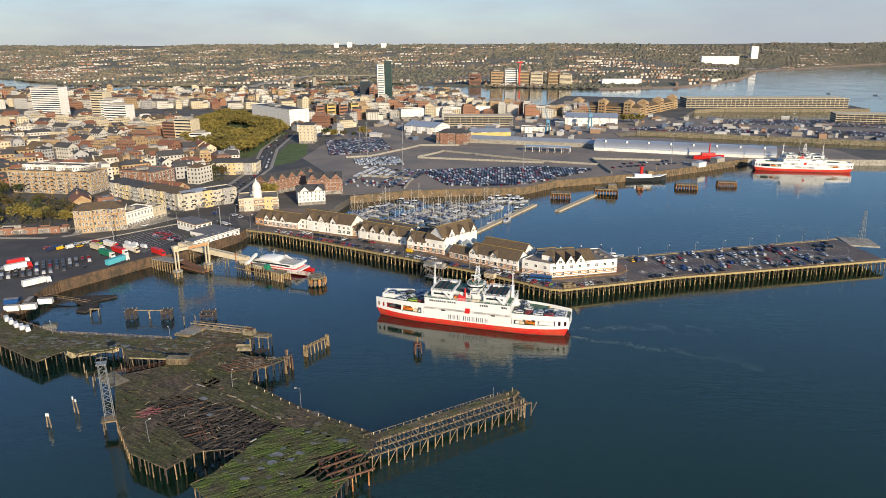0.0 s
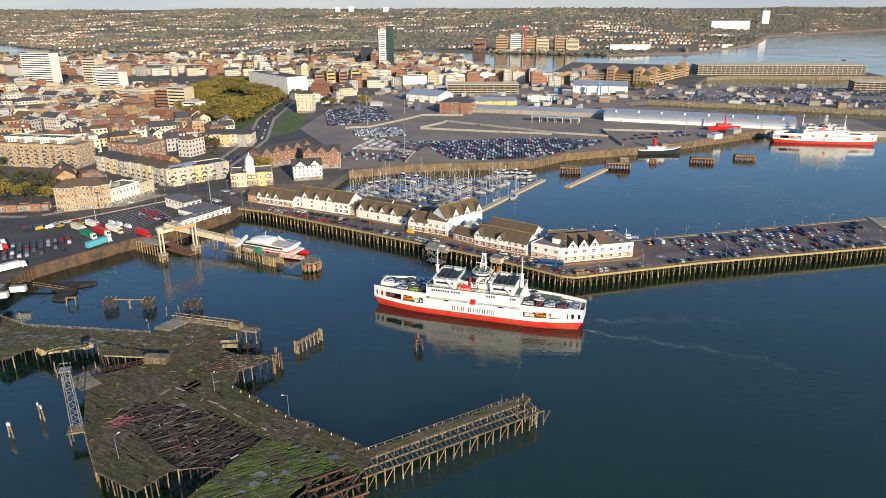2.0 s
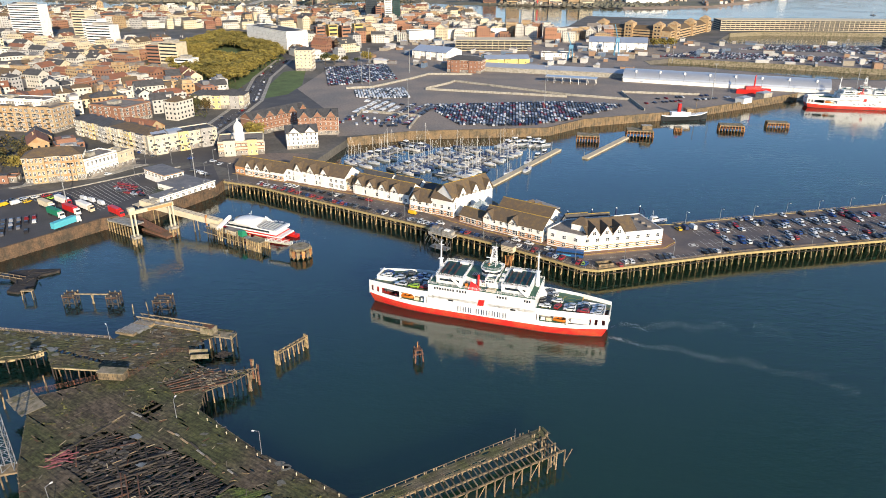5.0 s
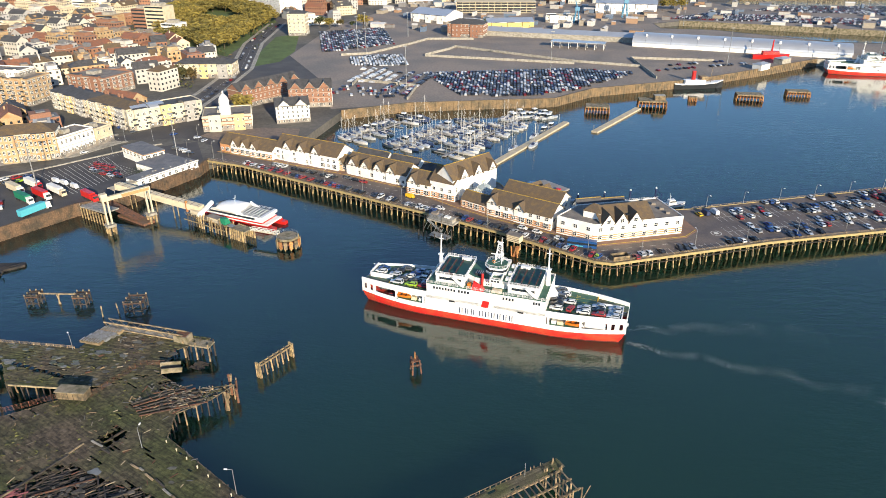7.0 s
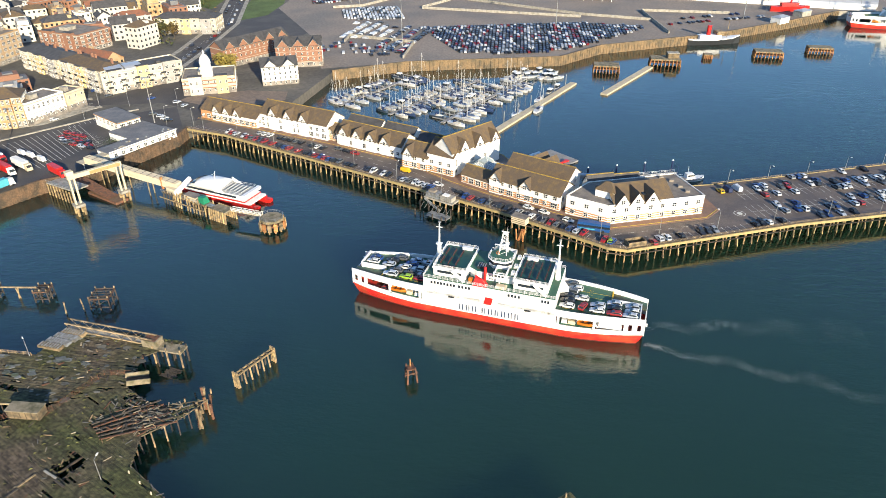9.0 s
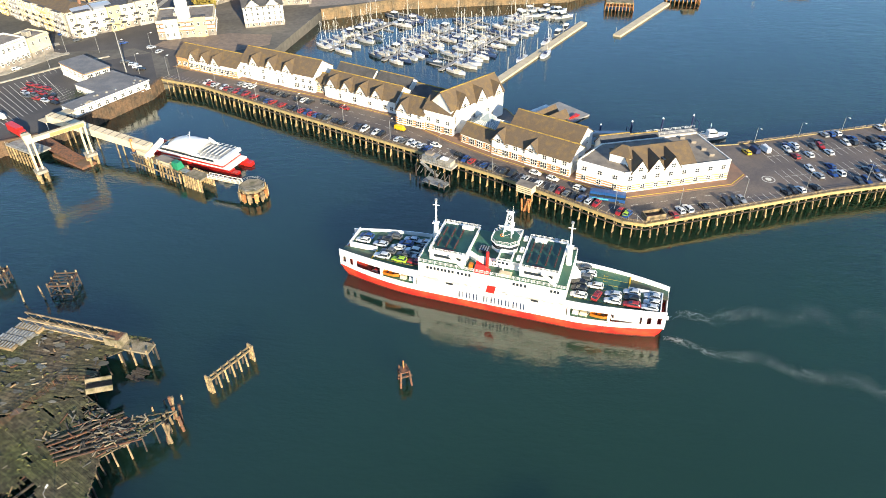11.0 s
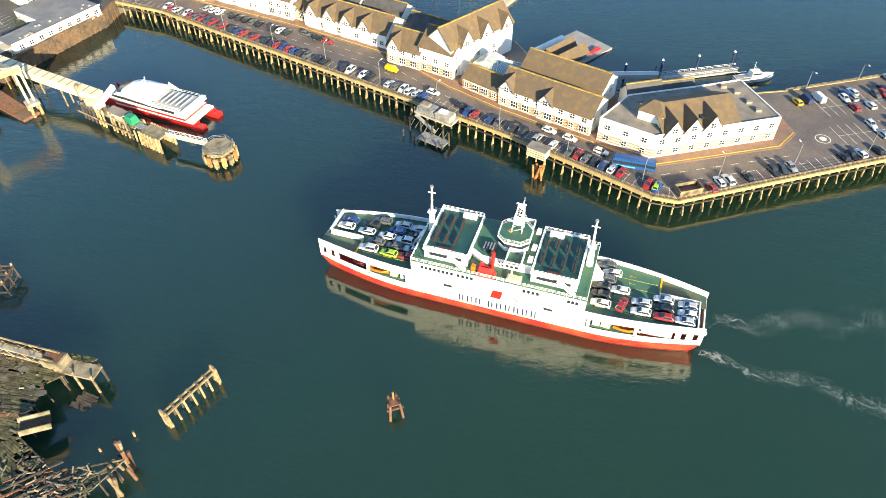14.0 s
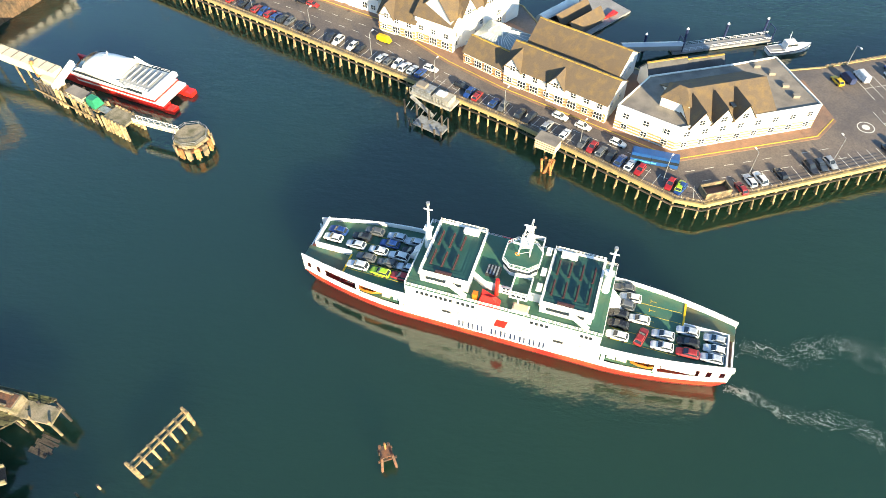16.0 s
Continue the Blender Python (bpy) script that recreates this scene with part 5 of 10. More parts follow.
for k in range(260):
    x, y = rng.uniform(-175, -98), rng.uniform(236, 256)
    if inside(WING, (x, y)) and noise.noise((x * 0.11, y * 0.16, 7)) > 0.0:
        r, w = rng.uniform(0.5, 1.3), rng.uniform(0, 6.28)
        slabs.prism([(x + r * rng.uniform(0.7, 1.5) * math.cos(w + j * 0.9), y + r * rng.uniform(0.5, 0.9) * math.sin(w + j * 0.9)) for j in range(7)], DECK + 0.05, DECK + 0.11 + 0.0003 * k)
part("grey_slabs", slabs, mat("worn_slab", (0.15, 0.15, 0.14), 0.8, var=0.35, scale=0.5, col2=(0.07, 0.08, 0.045), island=0.3), derelict, kind="stuff")
PINKBOARD = mat("pinkish_debris", (0.30, 0.10, 0.10), 0.9, var=0.3)
for k in range(26):
    x, y = -99.5 + rng.gauss(0, 1.8), 188 + rng.gauss(0, 2.0)
    part("board", Shape().box(-1.2, 1.2, -0.18, 0.18, -0.05, 0.05, pose(x, y, DECK + 0.02, rng.uniform(-9, 9), rng.uniform(-9, 9), 30 + rng.gauss(0, 14))), PINKBOARD, derelict, "faded pink board")
# weeds on the deck
weeds = Shape()
for k in range(5200):
    x, y = rng.uniform(-200, -25), rng.uniform(135, 262)
    if (inside(MAIN, (x, y)) and not inside(HOLE, (x, y)) and noise.noise((x * 0.06, y * 0.06, 2)) > 0.02) or (inside(WING, (x, y)) and noise.noise((x * 0.06, y * 0.06, 2)) > -0.05):
        s = rng.uniform(0.2, 0.6)
        a = rng.uniform(0, 3.14)
        weeds.add([(x - s * math.cos(a), y - s * math.sin(a), DECK + 0.05), (x + s * math.cos(a), y + s * math.sin(a), DECK + 0.05), (x + rng.uniform(-.2, .2), y + rng.uniform(-.2, .2), DECK + 0.1 + s * 0.7)], [(0, 1, 2)])
tagged(part("weeds", weeds, mat("weeds", (0.10, 0.10, 0.03), 0.95, var=0.3, island=0.5)), "low weeds and moss on derelict planks", "weeds", kind="stuff")

# pale grey slabs and puddle-like plates on the open deck
flags = Shape()
for k in range(150):
    x, y = rng.uniform(-88, -30), rng.uniform(142, 200)
    if inside(MAIN, (x, y)) and not inside(HOLE, (x, y)) and noise.noise((x * 0.11, y * 0.11, 4)) > -0.02:
        n, r, a0 = rng.randint(5, 8), rng.uniform(0.3, 1.5), rng.uniform(0, 6)
        flags.prism([(x + r * rng.uniform(0.6, 1.3) * math.cos(a0 + j * 6.283 / n), y + 0.7 * r * rng.uniform(0.5, 1.2) * math.sin(a0 + j * 6.283 / n)) for j in range(n)], DECK + 0.03, DECK + 0.075)
for k in range(120):
    x, y = rng.uniform(-190, -84), rng.uniform(226, 262)
    if inside(WING, (x, y)):
        n, r, a0 = rng.randint(5, 8), rng.uniform(0.4, 1.6), rng.uniform(0, 6)
        flags.prism([(x + r * rng.uniform(0.6, 1.3) * math.cos(a0 + j * 6.283 / n), y + 0.7 * r * rng.uniform(0.5, 1.2) * math.sin(a0 + j * 6.283 / n)) for j in range(n)], DECK + 0.03, DECK + 0.075)
part("stone_flakes", flags, mat("grey_flakes", (0.14, 0.13, 0.10), 0.8, var=0.2, island=0.4), derelict, kind="stuff")
for (xa, ya), (xb, yb) in (((-90, 207), (-72, 197)), ((-102, 187), (-91, 206)), ((-72, 197), (-53, 183)), ((-66, 163), (-53, 181))):
    m, n = frame_of((xa, ya), (xb, yb), DECK)
    x = 0.0
    while x < n - 1:
        l = min(n - x, rng.uniform(1.5, 6.0))
        if rng.random() < 0.75:
            part("kerb_beam", Shape().box(-l / 2 + 0.1, l / 2 - 0.1, -0.22, 0.22, 0.0, 0.24, m @ pose(x + l / 2, rng.uniform(-0.4, 0.2), 0, 0, rng.uniform(-1, 1), rng.uniform(-4, 4))), rng.choice((ROT_SHADE, PALEWOOD, CONC)), derelict, "worn kerb timber round the collapsed bay")
        x += l
# dark beams lying across the collapsed bay
for k in range(22):
    c = Vector((-78 + rng.gauss(0, 9), 184 + rng.gauss(0, 8)))
    if inside(HOLE, c):
        l = rng.uniform(5, 14)
        part("fallen_beam", Shape().box(-l / 2, l / 2, -0.16, 0.16, -0.16, 0.16, pose(c.x, c.y, DECK - 0.15, 0, rng.uniform(-2, 2), rng.choice((30, 120)) + rng.gauss(0, 4))), ROT_SHADE if k % 4 else OLDRUST, derelict)

# sagging cream boarding along the broken edge of the wing
CREAMBOARD = mat("flaking_cream_boards", (0.46, 0.36, 0.19), 0.9, var=0.35, scale=0.5, col2=(0.2, 0.16, 0.09), fine=2)
fb = thing("edge_boarding", "sagging cream boarding along the broken pier edge", "boarding")
EB = [(-150, 233), (-145.4, 230.8), (-142, 233.8), (-137, 234.2), (-132, 237.6)]
for p, d in along(EB, 0.8):
    o = Vector((d.y, -d.x))
    drop = 1.0 + 1.9 * max(0.0, noise.noise((p.x * 0.17, p.y * 0.17, 7)) + 0.35) * (1 if p.x > -158 else 0.4)
    part("board", Shape().box(-0.38, 0.38, 0, drop * 0.9, -0.06, 0.06, pose(p.x, p.y, DECK + 0.1, -38 - 14 * drop + rng.uniform(-6, 6), 0, math.degrees(math.atan2(d.y, d.x)) + 180)), CREAMBOARD, fb)
m, n = frame_of((-123.5, 228.0), (-108.4, 227.0), DECK)
part("edge_plank", Shape().box(0, n, -0.15, 0.15, -0.3, 0.12, m), CREAMBOARD, fb)
# loose corrugated sheet over the corner, long beams across the spur, fallen raft of boards
cs = thing("corrugated_sheet", "loose grey corrugated sheets over the pier corner", "metal sheet", at=frame_of((-127.5, 211.5), (-118.5, 204), DECK + 0.25)[0])
for k in range(9):
    part("sheet", Shape().box(k * 1.3, k * 1.3 + 1.22, -0.4, 6.2, -0.04 + 0.05 * (k % 2), 0.04 + 0.05 * (k % 2), pose(0, 0, 0, rng.uniform(-1, 1), 0, rng.uniform(-1, 1))), SLABM, cs)
for k in range(6):
    m, n = frame_of((-86 + k * 0.8, 220.5 - k * 0.9), (-73 + k * 1.3, 229 - k * 1.4), DECK + 0.25)
    part("long_beam", Shape().box(0, n, -0.16, 0.16, 0, 0.3, m), OLDRUST if k % 2 else ROT_SHADE, derelict)
rf = thing("sunken_raft", "dark sunken raft of boards beside the pier", "raft", at=frame_of((-80.2, 243.8), (-76.6, 242.4), 0.05)[0])
for k in range(7):
    part("board", Shape().box(0, 4.0, k * 0.55, k * 0.55 + 0.5, -0.15, 0.05, pose(rng.uniform(-0.4, 0.4), 0, 0, 0, 0, rng.uniform(-2, 2))), ROT_SHADE, rf)

# mud and fallen slabs in the collapsed bay
mud = Shape()
for k in range(190):
    x, y = -84 + rng.gauss(0, 8), 190 + rng.gauss(0, 6)
    if inside(HOLE, (x, y)) and noise.noise((x * 0.12, y * 0.12, 11)) > -0.1:
        n, r, a0 = rng.randint(5, 8), rng.uniform(0.25, 0.95), rng.uniform(0, 6)
        mud.prism([(x + r * rng.uniform(0.5, 1.3) * math.cos(a0 + j * 6.283 / n), y + r * rng.uniform(0.4, 1.1) * math.sin(a0 + j * 6.283 / n)) for j in range(n)], DECK - 0.3, DECK - 0.16 + rng.uniform(0, 0.2))
part("fallen_slabs", mud, mat("muddy_slabs", (0.10, 0.085, 0.07), 0.95, var=0.4, scale=0.6, col2=(0.05, 0.045, 0.035), island=0.5), derelict, kind="stuff")

# slatted jetty running out from the derelict pier
jt = thing("timber_jetty", "skeletal timber jetty with bare cross beams on piles", "jetty", at=frame_of((-23, 164.2), (26.8, 195.8), 0)[0])
JL, JW = frame_of((-23, 164.2), (26.8, 195.8), 0)[1], 10.0
for y in (0.2, 3.4, 6.6, JW):
    part("beam", Shape().box(-1, JL, y - 0.18, y + 0.18, 4.35, 4.75), PALEWOOD, jt)
BJ = Shape().box(-0.13, 0.13, -0.4, 6.9, 4.7, 4.95).mesh("cross_beam", PALEWOOD)
for k in range(38):
    part("cross_beam", BJ, None, jt, at=pose(k * JL / 38 + 0.4, 0, rng.uniform(-0.04, 0.04), 0, 0, rng.uniform(-8, -2)))
PJ = Shape().box(-1.3, 1.3, -0.16, 0.16, -0.06, 0.06).mesh("plank", MOSSP)
for k in range(24):
    for j in range(8):
        if rng.random() < 0.93:
            part("plank", PJ, None, jt, at=pose(k * 2.5 + 1.2, 7.0 + j * 0.4, 4.86 + rng.uniform(-0.02, 0.03), 0, 0, rng.uniform(-1.5, 1.5)))
RJ = Shape().rod((0, 0, -3), (0, 0, 4.9), 0.2, 7).mesh("pile", PALEWOOD)
for k in range(23):
    for y in (-0.3, JW + 0.2):
        part("pile", RJ, None, jt, at=pose(k * JL / 22, y, rng.uniform(-0.3, 0.6), rng.uniform(-2, 2), rng.uniform(-2, 2)))
    if k % 2 == 0:
        part("brace", Shape().rod((k * JL / 22, -0.3, 0.6), (k * JL / 22 + 2.4, -0.3, 4.4), 0.11, 5), PALEWOOD, jt)
for k in range(16):
    part("pile", RJ, None, jt, at=pose(JL - 1 + rng.uniform(-3.5, 0.9), rng.uniform(0, JW), rng.uniform(-0.2, 1.4), rng.uniform(-5, 5), rng.uniform(-5, 5)))
part("handrail", Shape().rod((2, JW, 5.7), (JL - 8, JW, 5.7), 0.08, 5), PALEWOOD, jt)
for k in range(20):
    part("bollard", Shape().rod((2 + k * 2.8, JW, 4.7), (2 + k * 2.8, JW, 5.75), 0.13, 6), PALEWOOD, jt)
part("marker_pole", Shape().rod((JL - 9, JW - 1, 4.8), (JL - 9, JW - 1, 9), 0.06, 5), STEEL, jt)
fr = thing("collapsed_frame", "rusty collapsed steel frame beside the derelict deck", "steel frame", at=pose(-33, 158, 0, 0, 0, 32))
for y in (-6, -2, 2, 6):
    part("girder", Shape().box(-3, 10, y - 0.2, y + 0.2, 4.7, 5.2), OLDRUST, fr)
for x in (-2, 3, 8):
    part("girder", Shape().box(x - 0.2, x + 0.2, -6.5, 6.5, 4.4, 4.85), OLDRUST, fr)
    for y in (-6, 6):
        part("post", Shape().rod((x, y, -3), (x, y, 5.2), 0.22, 6), RUST, fr)

# white bollards along the derelict edge, lamp posts
BOLL = Shape().rod((0, 0, 0), (0, 0, 0.6), 0.13, 8).rod((0, 0, 0.6), (0, 0, 0.8), 0.2, 8, 0.14).mesh("mooring_post", CREAM)
for p, d in along([(-71, 207.5), (-50, 191.3), (-22, 175.2)], 4.4):
    b = tagged(part("mooring_post", BOLL, None, at=pose(p.x - 0.3, p.y - 0.6, DECK)), "small white mooring post on the derelict deck edge", "mooring post", group="mooring posts on the derelict pier")


def lamp_post(x, y, h=6.0, z=DECK, ang=0, lean=0, arm=1.2, label="grey steel lamp post with a short arm"):
    t = thing("lamp_post", label, "lamp post", at=pose(x, y, z, lean, 0, ang))
    part("pole", Shape().rod((0, 0, 0), (0, 0, h), 0.11, 6, 0.07), STEEL, t)
    part("arm", Shape().rod((0, 0, h), (arm, 0, h + 0.15), 0.06, 5), STEEL, t)
    part("lantern", Shape().box(arm - 0.1, arm + 0.6, -0.16, 0.16, h + 0.05, h + 0.25), WHITE, t)
    return t


lamp_post(-49.5, 191.5, 7, ang=180)
lamp_post(-91, 170.5, 7, ang=60, lean=-4)
lamp_post(-76.5, 205, 6, ang=90)
lamp_post(-166, 250.2, 5, ang=130)
lamp_post(-114.5, 245.0, 5, ang=130)
railing("derelict_railing", [(-190, 263.5), (-164, 250.6), (-114, 245.2)], "old pale railing along the derelict wing", mt=PALEWOOD)


# lattice tower on the derelict pier
def lattice(name, label, base, h, w0, w1, at=None, mt=STEEL, lv=9):
    t = thing(name, label, "lattice tower", at=at)
    for sx in (-1, 1):
        for sy in (-1, 1):
            part("leg", Shape().rod((sx * w0, sy * w0, 0), (sx * w1, sy * w1, h), 0.11, 5), mt, t)
    for k in range(lv):
        a, b = w0 + (w1 - w0) * k / lv, w0 + (w1 - w0) * (k + 1) / lv
        za, zb = h * k / lv, h * (k + 1) / lv
        for p, q in (((-1, -1), (1, -1)), ((1, -1), (1, 1)), ((1, 1), (-1, 1)), ((-1, 1), (-1, -1))):
            part("brace", Shape().rod((p[0] * a, p[1] * a, za), (q[0] * b, q[1] * b, zb), 0.06, 4).rod((p[0] * b, p[1] * b, zb), (q[0] * b, q[1] * b, zb), 0.05, 4), mt, t)
    return t


LT = lattice("lattice_tower", "grey steel lattice tower standing in the water beside the deck", (0, 0), 19.5, 1.3, 1.0, at=pose(-109.8, 184.4, 4.8, 0, 0, 20))
part("platform", Shape().box(-1.5, 1.5, -1.5, 1.5, 19.3, 19.6), STEEL, LT)
part("platform_rail", Shape().rod((-1.5, -1.5, 20.6), (1.5, -1.5, 20.6), 0.06, 4).rod((1.5, -1.5, 20.6), (1.5, 1.5, 20.6), 0.06, 4).rod((-1.5, 1.5, 20.6), (1.5, 1.5, 20.6), 0.06, 4).rod((-1.5, -1.5, 20.6), (-1.5, 1.5, 20.6), 0.06, 4), STEEL, LT)
part("top_frame", Shape().rod((0, 0, 19.6), (0, 0, 22), 0.1, 5).rod((-1, 0, 21.5), (1, 0, 21.5), 0.08, 5), STEEL, LT)
part("footing", Shape().box(-2.6, 2.6, -2.0, 2.0, -0.5, 0), PALEWOOD, LT)
for sx in (-2, 2):
    for sy in (-1.5, 1.5):
        part("footing_pile", Shape().rod((sx, sy, -8), (sx, sy, -0.4), 0.22, 6), PALEWOOD, LT)
lattice("lattice_mast", "grey steel lattice mast at the pier head", (0, 0), 19, 1.4, 0.5, at=pose(246, 390, 4.5))
setting("mast_platform", Shape().prism([(236, 384), (252, 380), (255, 398), (238, 402)], 3.6, 4.5), CONC, "small concrete platform under the mast", "platform")

# wooden hut, fence and old gantry on the wing
hut = thing("wooden_hut", "weathered flat-topped wooden hut on the derelict pier", "hut", at=pose(-102.8, 223.6, DECK, 0, 0, -4))
part("wall", Shape().box(-4, 4, -1.5, 1.5, 0, 2.3), PALEWOOD, hut)
part("roof", Shape().box(-4.2, 4.2, -1.7, 1.7, 2.3, 2.5), SLABM, hut)
for k in range(6):
    part("batten", Shape().box(-3.8 + k * 1.5, -3.7 + k * 1.5, -1.56, -1.5, 0.1, 2.2), ROT_SHADE, hut)
fence = thing("mesh_fence", "orange-brown rusted mesh fence on the derelict pier", "fence")
FP = [(-122, 214.5), (-113.5, 218.5), (-106.8, 222.5), (-97.8, 224.5), (-91, 238), (-84, 238)]
for p, d in along(FP, 1.8):
    part("post", Shape().rod((p.x, p.y, DECK), (p.x, p.y, DECK + 1.7), 0.05, 4), OLDRUST, fence)
for a, b in zip(FP, FP[1:]):
    for k in range(5):
        part("wire", Shape().rod((*a, DECK + 0.25 + k * 0.35), (*b, DECK + 0.25 + k * 0.35), 0.035, 4), OLDRUST, fence)
gm, gl = frame_of((-110, 257.2), (-83, 250.5), DECK)
gan = thing("lattice_footbridge", "pale steel truss footbridge lying on the derelict pier", "footbridge", at=gm)
for y in (-1.1, 1.1):
    part("chord", Shape().box(0, gl, y - 0.14, y + 0.14, 0.4, 0.7), PALEWOOD, gan)
    part("chord", Shape().box(0, gl, y - 0.14, y + 0.14, 2.3, 2.6), PALEWOOD, gan)
    for k in range(14):
        x0, x1 = gl * k / 14, gl * (k + 1) / 14
        part("diagonal", Shape().rod((x0, y, 0.6 if k % 2 else 2.4), (x1, y, 2.4 if k % 2 else 0.6), 0.09, 4), PALEWOOD, gan)
part("deck", Shape().box(0, gl, -1.0, 1.0, 0.3, 0.42), CONC, gan)
part("end_box", Shape().box(gl - 3, gl + 1.5, -1.6, 1.6, 0, 2.2), SLABM, gan)
part("rusty_panel", Shape().box(gl - 2.6, gl + 1.1, -1.3, 1.3, 2.2, 2.3), OLDRUST, gan)
rp = thing("ramp_sections", "stacked pale steel ramp sections on the derelict pier", "ramp", at=gm)
for k in range(4):
    part("panel", Shape().box(-2 + k * 0.6, 5 + k * 0.6, -9.5 + k * 2.2, -7.6 + k * 2.2, 0.1, 0.9), (PALEWOOD, STEEL, STEEL, PALEWOOD)[k], rp)
    for j in range(8):
        part("rib", Shape().box(-1.6 + k * 0.6 + j * 0.85, -1.4 + k * 0.6 + j * 0.85, -9.4 + k * 2.2, -7.7 + k * 2.2, 0.9, 1.15), STEEL, rp)
ne = thing("concrete_platform", "concrete mooring platform with pale edge beams", "platform", at=pose(-79, 249.5, DECK, 0, 0, -12))
part("slab", Shape().box(-4.5, 4.5, -1.7, 1.7, -0.4, 0.1), SLABM, ne)
for x in (-4, 0, 4.2):
    for y in (-1.5, 1.5):
        # Pale sunward piles and dark rear ones put side shading into the colour.
        part("pile", Shape().rod((x, y, -8), (x, y, 0.9), 0.26, 7), PALEWOOD if y < 0 else ROT_SHADE, ne)
for x, y, l in ((-82, 236.6, 5.5),):
    cb = thing("concrete_box", "broken concrete box at the derelict pier edge", "concrete block", at=pose(x, y, DECK, 4, 12, 28))
    part("wall", Shape().box(-l / 2, l / 2, -1.5, 1.5, -0.4, -0.2), ROT_SHADE, cb)
    for s in (-1, 1):
        part("wall", Shape().box(-l / 2, l / 2, s * 1.5 - 0.12, s * 1.5 + 0.12, -0.4, 1.2), SLABM, cb)

# stumps and lone posts in the water
STG = "old timber posts standing in the water"
for x, y, h in ((-132.4, 186.9, 4), (-130.7, 186.2, 4.4), (-128.2, 195.9, 5), (-126.5, 195.2, 4.6), (-118.9, 270.1, 4.5), (-114.2, 271.9, 4.8), (-68, 236, 1.3), (-64.5, 237.4, 1.6),
                (-66.4, 233.4, 1.0), (-70, 234, 1.4), (-126, 226, 3.5), (-128, 222, 4), (-122, 221, 4.2), (-131, 214, 4), (-133, 219, 3), (-124, 231, 3.6), (-140, 225, 4.2), (-137, 221, 3)):
    pp = thing("timber_post", "single weathered timber post standing in water", "post", at=pose(x, y, 0, rng.uniform(-4, 4), rng.uniform(-4, 4), 0), group=STG)
    part("shaft", Shape().rod((0, 0, -3), (0, 0, h), 0.26, 7, 0.2), PALEWOOD, pp)
    part("cap", Shape().rod((0, 0, h), (0, 0, h + 0.12 + (0.9 if h > 3.8 and y < 200 else 0)), 0.26, 7), WHITE if h > 3.8 and y < 200 else ROT_SHADE, pp)
for k in range(9):
    x, y = -62 + rng.uniform(-3, 1.5), 230 + rng.uniform(-5, 2)
    pp = thing("rusty_pile", "broken rusty fender pile beside the derelict spur", "pile", at=pose(x, y, 0, rng.uniform(-10, 10), rng.uniform(-10, 10), 0), group="fender piles of the derelict spur")
    part("shaft", Shape().rod((0, 0, -3), (0, 0, rng.uniform(4.5, 7)), 0.34, 8), OLDRUST if k % 2 else PALEWOOD, pp)


# ---------- dolphins and mooring structures ----------
tr = thing("timber_trestle", "long pale timber trestle of raking piles in the water", "trestle", at=frame_of((-58.3, 240.2), (-51.6, 250.4), 0)[0])
TLn = frame_of((-58.3, 240.2), (-51.6, 250.4), 0)[1]
for y in (-0.55, 0.55):
    part("rail_beam", Shape().box(0, TLn, y - 0.16, y + 0.16, 3.7, 4.1), PILE, tr)
for k in range(7):
    x = k * TLn / 6
    for s in (-1, 1):
        # Piles away from the sun are coloured dark as painted shade.
        part("pile", Shape().rod((x, s * 1.2, -3), (x, s * 0.5, 4.1), 0.24, 7), PILE if s < 0 else ROT_SHADE, tr)
    part("cross_beam", Shape().box(x - 0.14, x + 0.14, -0.8, 0.8, 4.0, 4.3), PALEWOOD, tr)
for x in (-0.3, TLn + 0.2):
    for s in (-0.7, 0, 0.7):
        part("end_pile", Shape().rod((x, s, -3), (x, s, 4.9), 0.32, 8), PILE, tr)
dl = thing("rusty_dolphin", "small rusty steel mooring dolphin on four legs", "mooring dolphin", at=pose(-13.8, 244.2, 0, 0, 0, 20))
for x, y in ((-1.2, -1.8), (1.2, -1.8), (-1, 1.4), (1, 1.4)):
    part("leg", Shape().rod((x * 1.3, y * 1.2, -3), (x * 0.8, y * 0.7, 4.6), 0.26, 7), OLDRUST, dl)
part("cross_beam", Shape().box(-1.7, 1.7, -1.2, -0.9, 2.4, 2.9), OLDRUST, dl)
part("cross_beam", Shape().box(-1.4, 1.4, 0.7, 1.0, 2.8, 3.2), OLDRUST, dl)
part("platform", Shape().box(-1.1, 1.1, -1.2, 1.0, 3.9, 4.1), OLDRUST, dl)
part("post", Shape().rod((0.1, 0.4, 4), (0.1, 0.4, 6.4), 0.2, 6), RUST, dl)


